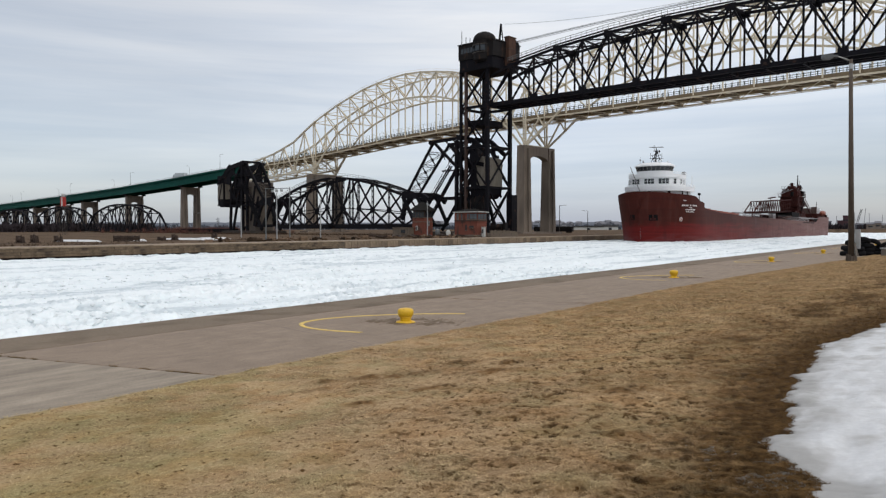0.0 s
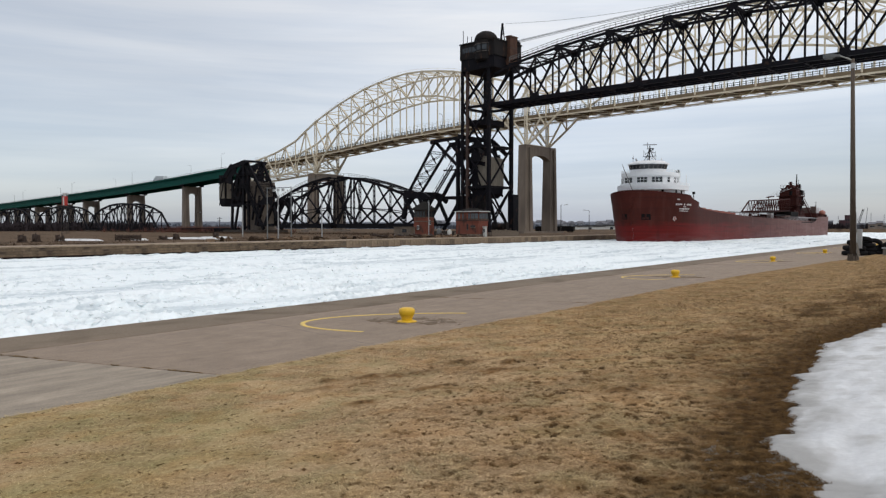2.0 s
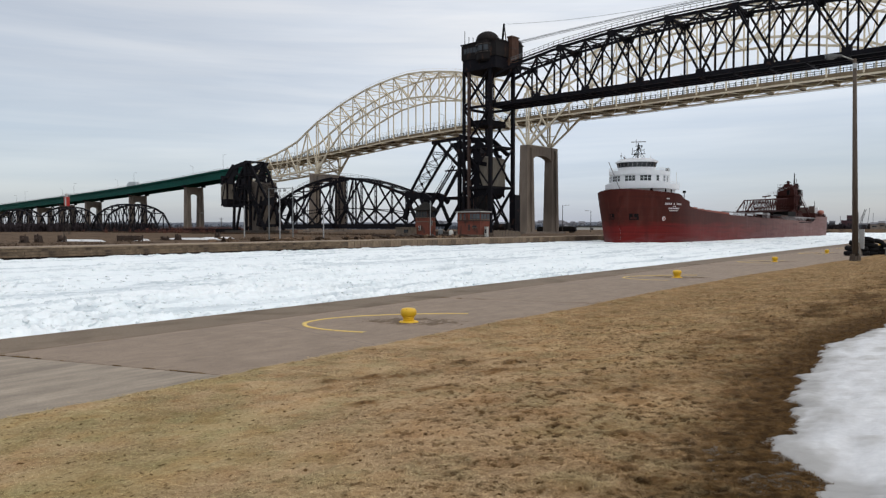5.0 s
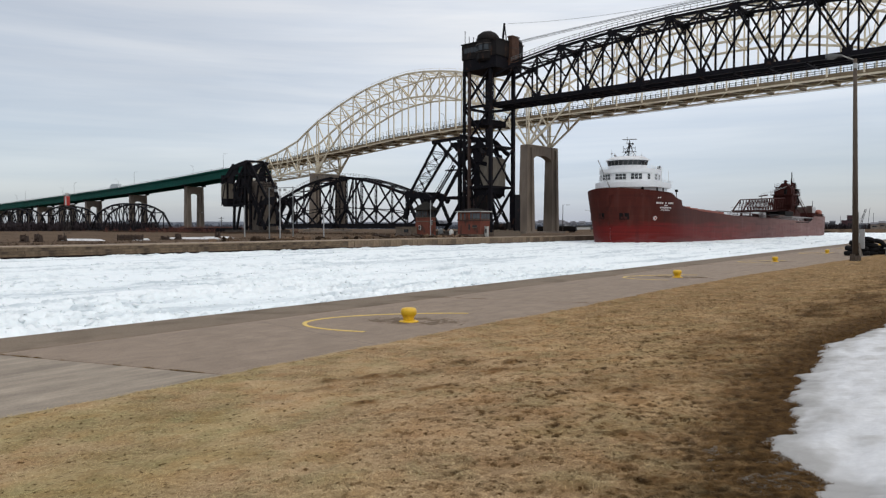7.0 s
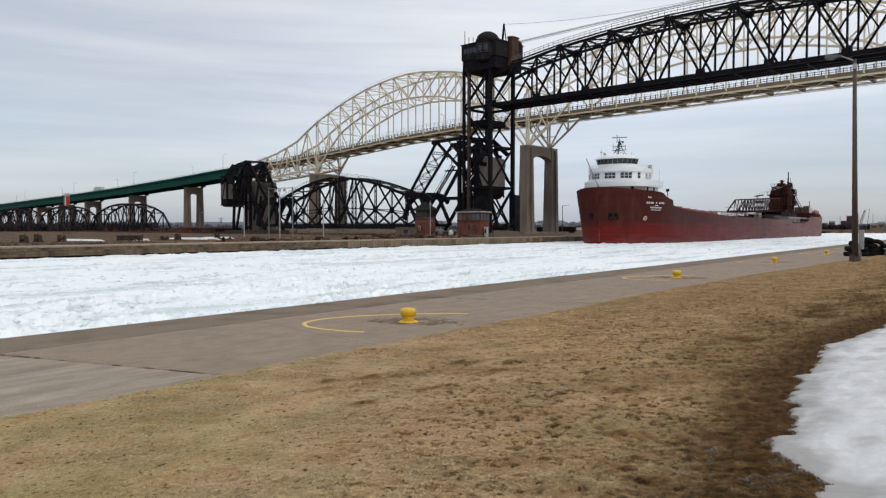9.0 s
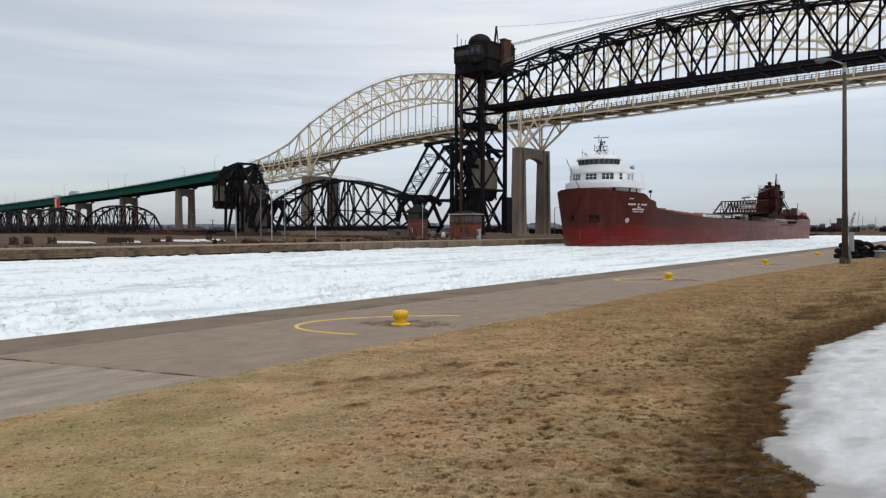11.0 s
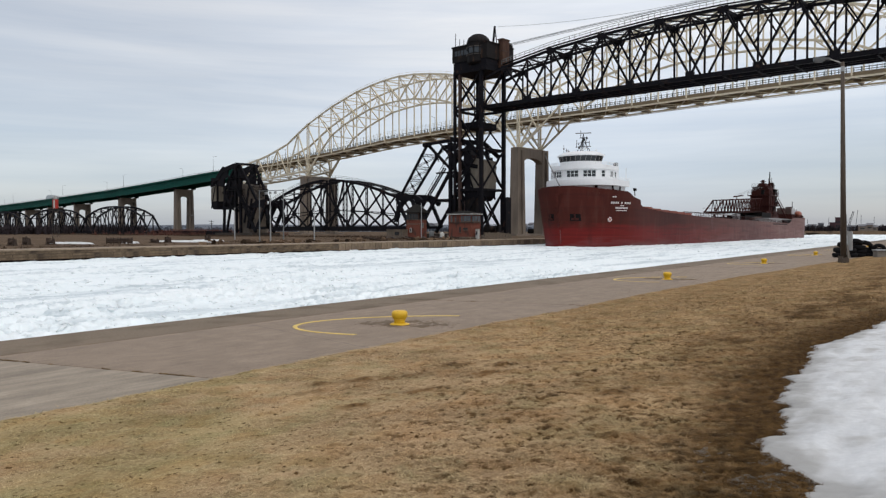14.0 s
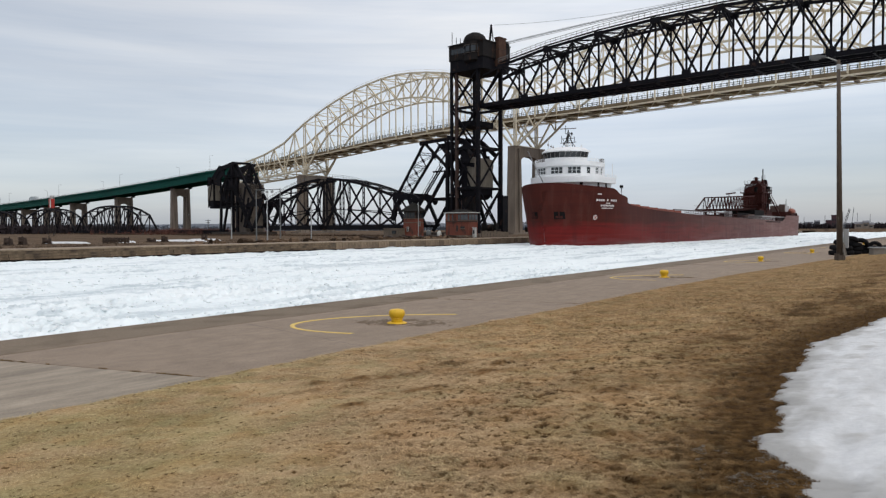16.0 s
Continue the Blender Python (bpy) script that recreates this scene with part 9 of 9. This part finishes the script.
SHRUB_RED = pmat("reddish_bare_shrubs", (0.13, 0.045, 0.032), (0.07, 0.03, 0.024), (0.18, 0.07, 0.045), 0.2, 2, 0.95, 0, 0, rand=0.3, island=True)


def shrubs(n, seed):
    r = np.random.default_rng(seed)
    cos_, k = [], 0
    for i in range(n):
        s, b = r.normal(-168, 19), r.normal(9, 9)
        if r.random() < 0.15:
            s, b = r.uniform(-480, -140), r.normal(-10, 4)
        c = RAIL @ Vector((s, b, 0))
        h = r.uniform(1.2, 3.4)
        z0 = 0.1
        m = 34
        t, ro = r.uniform(0, 2 * math.pi, m), r.uniform(0.1, 0.9, m) * h
        zt = z0 + h * r.uniform(0.4, 1.0, m)
        w = 0.07
        p0 = np.stack([c.x + 0.3 * ro * np.cos(t) - w * np.sin(t), c.y + 0.3 * ro * np.sin(t) + w * np.cos(t), np.full(m, z0 - 0.4)], 1)
        p1 = np.stack([c.x + 0.3 * ro * np.cos(t) + w * np.sin(t), c.y + 0.3 * ro * np.sin(t) - w * np.cos(t), np.full(m, z0 - 0.4)], 1)
        p2 = np.stack([c.x + ro * np.cos(t), c.y + ro * np.sin(t), zt], 1)
        cos_.append(np.stack([p0, p1, p2], 1).reshape(-1, 3))
    co = np.concatenate(cos_)
    return tri_mesh("shrubs", co, np.arange(len(co)).reshape(-1, 3))


solid("shrubs", shrubs(420, 8), SHRUB_RED, "reddish bare shrubs along the rail embankment", "shrub", kind="stuff")


ROOF_FAR = pmat("far_grey_roofing", (0.17, 0.17, 0.185), (0.11, 0.11, 0.125), (0.24, 0.24, 0.25), 0.05, 0.5, 0.9)


SCRUB = pmat("dead_brown_scrub", (0.085, 0.058, 0.042), (0.04, 0.028, 0.021), (0.15, 0.105, 0.075), 0.15, 2, 0.95, 0, 0, rand=0.5, island=True, spec=0.05)


def scrub(n, seed):
    """Dead weeds and brush of the far bank, thicker towards the rails."""
    r = np.random.default_rng(seed)
    back = r.random(n) < 0.55
    s = np.where(back, r.uniform(-330, -15, n), 0)
    b = np.where(back, r.normal(-9, 3.5, n), 0)
    ax = np.array([RAIL @ Vector((float(u), float(v), 0)) for u, v in zip(s, b)])
    x = np.where(back, ax[:, 0], r.uniform(25, 150, n))
    y = np.where(back, ax[:, 1], 96 + 60 * r.random(n) ** 1.5)
    keep = fbm(x * 0.09, y * 0.09, 3, 221) + 0.3 * (r.random(n) - 0.5) > 0.42
    x, y, back = x[keep], y[keep], back[keep]
    k, m = len(x), 7
    h = np.where(back, r.uniform(0.25, 0.9, k), r.uniform(0.12, 0.5, k))[:, None]
    t, ro = r.uniform(0, 2 * np.pi, (k, m)), r.uniform(0.1, 1.0, (k, m)) * h
    zt = h * r.uniform(0.35, 1.0, (k, m))
    w = 0.10 * h
    X, Y, z0 = x[:, None], y[:, None], np.full((k, m), -0.35)
    p0 = np.stack([X + 0.4 * ro * np.cos(t) - w * np.sin(t), Y + 0.4 * ro * np.sin(t) + w * np.cos(t), z0], -1)
    p1 = np.stack([X + 0.4 * ro * np.cos(t) + w * np.sin(t), Y + 0.4 * ro * np.sin(t) - w * np.cos(t), z0], -1)
    p2 = np.stack([X + ro * np.cos(t), Y + ro * np.sin(t), zt], -1)
    co = np.stack([p0, p1, p2], 2).reshape(-1, 3)
    return tri_mesh("scrub", co, np.arange(len(co)).reshape(-1, 3))


solid("scrub", scrub(9000, 15), SCRUB, "dead brown weeds and brush on the far bank", "scrub", kind="stuff")


def far_house(a, d, w, h, rz, label="small pale house among bare trees on the far rise"):
    x, y = bearing(a, d)
    z = max(0.0, (d - 900) / 600) * 9 + 1.0
    root = thing("far_house", pose(x, y, z, 0, 0, rz), label, "house", "houses on the far rise")
    part("wall", Shape().box(-w / 2, -4, -6, w / 2, 4, h), HOUSE_PALE, root)
    part("roof", Shape().prism([(-4.6, h), (4.6, h), (0, h + 3)], -w / 2 - 0.4, w / 2 + 0.4, "x"), ROOF_FAR, root)
    for k in range(3):
        part("window", Shape().box(-w * 0.35 + k * w * 0.28, -4.08, h * 0.3, -w * 0.35 + k * w * 0.28 + 1.4, -3.98, h * 0.3 + 1.6), DARK_GLASS, root)


hr = random.Random(4)
for i in range(34):
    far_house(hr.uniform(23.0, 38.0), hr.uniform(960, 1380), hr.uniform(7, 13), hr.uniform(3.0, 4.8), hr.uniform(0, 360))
for a, d, w, h, l in ((25.2, 760, 30, 3.0, "long low pale shed on the far bank"), (23.6, 780, 16, 3.6, "white flat shed on the far bank"), (27.4, 760, 20, 2.6, "long low pale shed on the far bank"),
                      (39.5, 700, 14, 3.5, "pale shed behind the bridge")):
    x, y = bearing(a, d)
    sh_ = thing("far_shed", pose(x, y, -0.3, 0, 0, a - 90), l, "shed", "sheds on the far bank")
    part("wall", Shape().box(-w / 2, -5, -1, w / 2, 5, h), TRIM_PALE, sh_)
    part("roof", Shape().prism([(-5.5, h), (5.5, h), (0, h + 1.4)], -w / 2 - 0.4, w / 2 + 0.4, "x"), ROOF_SLATE, sh_)
    part("door", Shape().box(-1.6, -5.08, 0, 1.6, -4.98, h * 0.75), DARK_GLASS, sh_)

# far shore to the side of the river: brick block, cranes, low sheds, pale embankment
SHORE_PALE = pmat("pale_winter_shore", (0.22, 0.18, 0.15), (0.13, 0.105, 0.09), (0.31, 0.26, 0.22), 0.03, 0.3, 1.0, spec=0.05)
SHED_GREY = pmat("far_shed_walls", (0.085, 0.088, 0.10), (0.055, 0.058, 0.068), (0.13, 0.132, 0.145), 0.05, 0.5, 0.9)
x, y = bearing(7.66, 720)
blk = thing("brick_tower_block", pose(x, y, -1, 0, 0, -82), "square dark red brick tower block on the far shore", "building")
part("wall", Shape().box(-3.2, -2.4, -1, 3.2, 2.4, 13.2), FAR_BRICK, blk)
part("lower_wing", Shape().box(-7.5, -2.2, -1, -3.2, 2.2, 9.5), FAR_BRICK, blk)
part("parapet", Shape().box(-3.4, -2.6, 13.2, 3.4, 2.6, 13.7), FAR_BRICK, blk)
for k in range(3):
    for j in range(3):
        part("window", Shape().box(-2.4 + 1.8 * j, -2.48, 2.0 + 3.4 * k, -1.4 + 1.8 * j, -2.38, 3.6 + 3.4 * k), DARK_GLASS, blk)
for a, d, w, h in ((9.3, 690, 6, 6.0), (8.78, 690, 4, 7.2), (6.95, 680, 6, 5.0)):
    x, y = bearing(a, d)
    sh_ = thing("far_shed", pose(x, y, -0.6, 0, 0, a - 90), "low grey shed on the far shore", "shed", "sheds on the far shore")
    part("wall", Shape().box(-w / 2, -4, -1, w / 2, 4, h), SHED_GREY, sh_)
    part("roof", Shape().prism([(-4.4, h), (4.4, h), (0, h + 1.3)], -w / 2 - 0.3, w / 2 + 0.3, "x"), SHED_GREY, sh_)
    part("door", Shape().box(-1.6, -4.08, 0, 1.6, -3.98, h * 0.7), DARK_GLASS, sh_)
for a, w, h in ((6.28, 5.5, 5.4), (5.85, 4.5, 6.4), (5.55, 3.5, 4.8)):
    x, y = bearing(a, 670)
    sh_ = thing("far_shed", pose(x, y, -0.6, 0, 0, a - 90), "pale tan works building on the far shore", "building", "pale works on the far shore")
    part("wall", Shape().box(-w / 2, -4, -1, w / 2, 4, h), SHORE_PALE, sh_)
    part("roof", Shape().prism([(-4.3, h), (4.3, h), (0, h + 1.6)], -w / 2 - 0.2, w / 2 + 0.2, "x"), ROOF_FAR, sh_)
    part("window", Shape().box(-w * 0.3, -4.08, h * 0.6, w * 0.3, -3.98, h * 0.78), DARK_GLASS, sh_)
solid("dock_trees", far_trees(1500, 2.0, 12.0, 675, 760, 3.6, 7.8, 31), WOOD_NEAR, "dark bare trees behind the dock shore", "woods", kind="stuff")
for a, d, h, lean in ((7.16, 720, 19, 4.5), (6.72, 720, 20, 2), (6.36, 740, 16, 0), (8.3, 690, 13, 0), (9.6, 690, 12, 0), (5.6, 760, 15, 0)):
    x, y = bearing(a, d)
    big = lean > 3
    cr = thing("dock_crane" if big else "far_mast", pose(x, y, -1.2), "dark lattice crane jib on the far shore" if big else "thin dark mast on the far shore", "crane" if big else "mast", "masts on the far shore")
    jib = Shape()
    if big:
        lattice(jib, (0, 0, 3), (-lean * 0.2, -lean, h), 1.1, (0, 1, 0), 0.3, 1.6)
        part("cab", Shape().box(-1.4, -2.2, 0, 1.4, 1.8, 4.2), SHED_GREY, cr)
        part("stay", Shape().bar((1, 3, 4), (-0.9, -4.4, h - 0.6), 0.16), SHED_GREY, cr)
    else:
        jib.bar((0, 0, 0), (-lean * 0.2, -lean, h), 0.3)
    part("jib", jib, SHIP_DARK if big else SHED_GREY, cr)
for a, d, l in ((9.3, 600, 90), (5.0, 640, 110), (1.5, 660, 120)):
    x, y = bearing(a, d)
    solid("breakwater", Shape().prism([(-14, -1.5), (14, -1.5), (9, 0.9), (4, 1.9), (-4, 2.1), (-8, 1.0)], -l / 2, l / 2, "x"), FAR_SOIL, "low brown embankment at the far shore", "breakwater", "embankments", m=pose(x, y, -1.0, 0, 0, a - 90))

# lorry on the road bridge
LORRY_WHITE = pmat("white_lorry_body", (0.62, 0.65, 0.67), (0.5, 0.52, 0.54), (0.7, 0.72, 0.74), 0.4, 4, 0.5)


def lorry_pose(t):
    s = -286.7 - 14.65 * t
    slope = math.degrees(math.atan2(deck_z(s - 4) - deck_z(s + 4), 8))
    return at(ROAD, s, 2.6, deck_z(s) + 0.02) @ pose(0, 0, 0, 0, slope, 180) @ Matrix.Translation((0, 0, 0))


lorry = thing("lorry", lorry_pose(0), "white articulated lorry driving over the road bridge", "lorry")
part("trailer", Shape().box(-8.0, -1.3, 1.1, 3.6, 1.3, 4.4), LORRY_WHITE, lorry)
part("cab", Shape().prism([(4.0, 0.8), (6.6, 0.8), (6.6, 2.2), (6.1, 3.4), (4.0, 3.5)], -1.2, 1.2, "y"), LORRY_WHITE, lorry)
part("windscreen", Shape().bar((6.6, 0, 2.3), (6.2, 0, 3.2), 2.0, 0.08), DARK_GLASS, lorry)
part("chassis", Shape().box(-7.8, -0.6, 0.7, 6.4, 0.6, 1.1), SHIP_DARK, lorry)
for x in (-6.8, -5.5, 2.6, 5.4):
    for b in (-1.05, 1.05):
        part("wheel", Shape().tube((x, b - 0.15, 0.5), (x, b + 0.15, 0.5), 0.5, n=14), RUBBER, lorry)


# ---- loose blocks in the brash ice ----
def ice_blocks(n, seed, near):
    """Angular lumps of ice, half sunk in the field; many small, few large."""
    r = np.random.default_rng(seed)
    if near:
        x, y = 4 + 60 * r.random(n) ** 1.5, NEAR_Y + 0.3 + 36 * r.random(n) ** 1.6
    else:
        x, y = 8 + 260 * r.random(n) ** 1.2, NEAR_Y + 2 + 69 * r.random(n)
    size = (0.03 + 0.11 * r.random(n) ** 3.5) * (1.0 if near else 1.15)
    base = np.array([(1, 0, 0), (-1, 0, 0), (0, 1, 0), (0, -1, 0), (0, 0, 1), (0, 0, -1), (0.7, 0.6, 0.5), (-0.6, 0.7, 0.5), (-0.7, -0.6, 0.5), (0.6, -0.7, 0.5)], float)
    hull_t = np.array([(6, 4, 7), (7, 4, 8), (8, 4, 9), (9, 4, 6), (0, 6, 2), (2, 6, 7), (2, 7, 1), (1, 7, 8), (1, 8, 3), (3, 8, 9), (3, 9, 0), (0, 9, 6), (0, 2, 5), (2, 1, 5), (1, 3, 5), (3, 0, 5)])
    v = base[None] * (0.7 + 0.6 * r.random((n, 10, 3))) * size[:, None, None]
    v *= np.stack([0.8 + 0.8 * r.random(n), 0.8 + 0.8 * r.random(n), 0.45 + 0.5 * r.random(n)], 1)[:, None, :]
    t = r.uniform(0, 2 * math.pi, n)
    c, s = np.cos(t)[:, None], np.sin(t)[:, None]
    tilt = r.normal(0, 0.35, n)[:, None]
    vx, vy, vz = v[..., 0], v[..., 1], v[..., 2]
    vz2 = vz + vx * tilt
    out = np.stack([vx * c - vy * s + x[:, None], vx * s + vy * c + y[:, None], vz2 + (ice_height(x, y) + size * 0.05)[:, None]], -1)
    tris = (hull_t[None] + (np.arange(n) * 10)[:, None, None]).reshape(-1, 3)
    return tri_mesh("ice_blocks", out.reshape(-1, 3), tris)


ice_near = solid("ice_lumps", ice_blocks(4000, 11, True), ICE_BLOCK, "small angular lumps of white brash ice", "ice", kind="stuff")
ice_wide = solid("ice_floes", ice_blocks(1800, 12, False), ICE_BLOCK, "broken white ice lumps across the canal", "ice", kind="stuff")


# ---- what moves ----
def motions():
    walk(ship, [(t, ship_pose(t)) for t in (0.0, 4.0, 8.0, 12.0, 16.0)])
    drift = ((0.0, 0.0), (4.0, -0.24), (6.5, -0.42), (9.0, -0.62), (11.5, -0.82), (14.0, -1.08), (16.0, -1.25))
    for ob in (ice_field, ice_near, ice_wide):
        walk(ob, [(t, pose(d, 0, 0)) for t, d in drift])
    walk(lorry, [(t, lorry_pose(t)) for t in (0.0, 4.0, 8.0, 12.0, 16.0)])


motions()
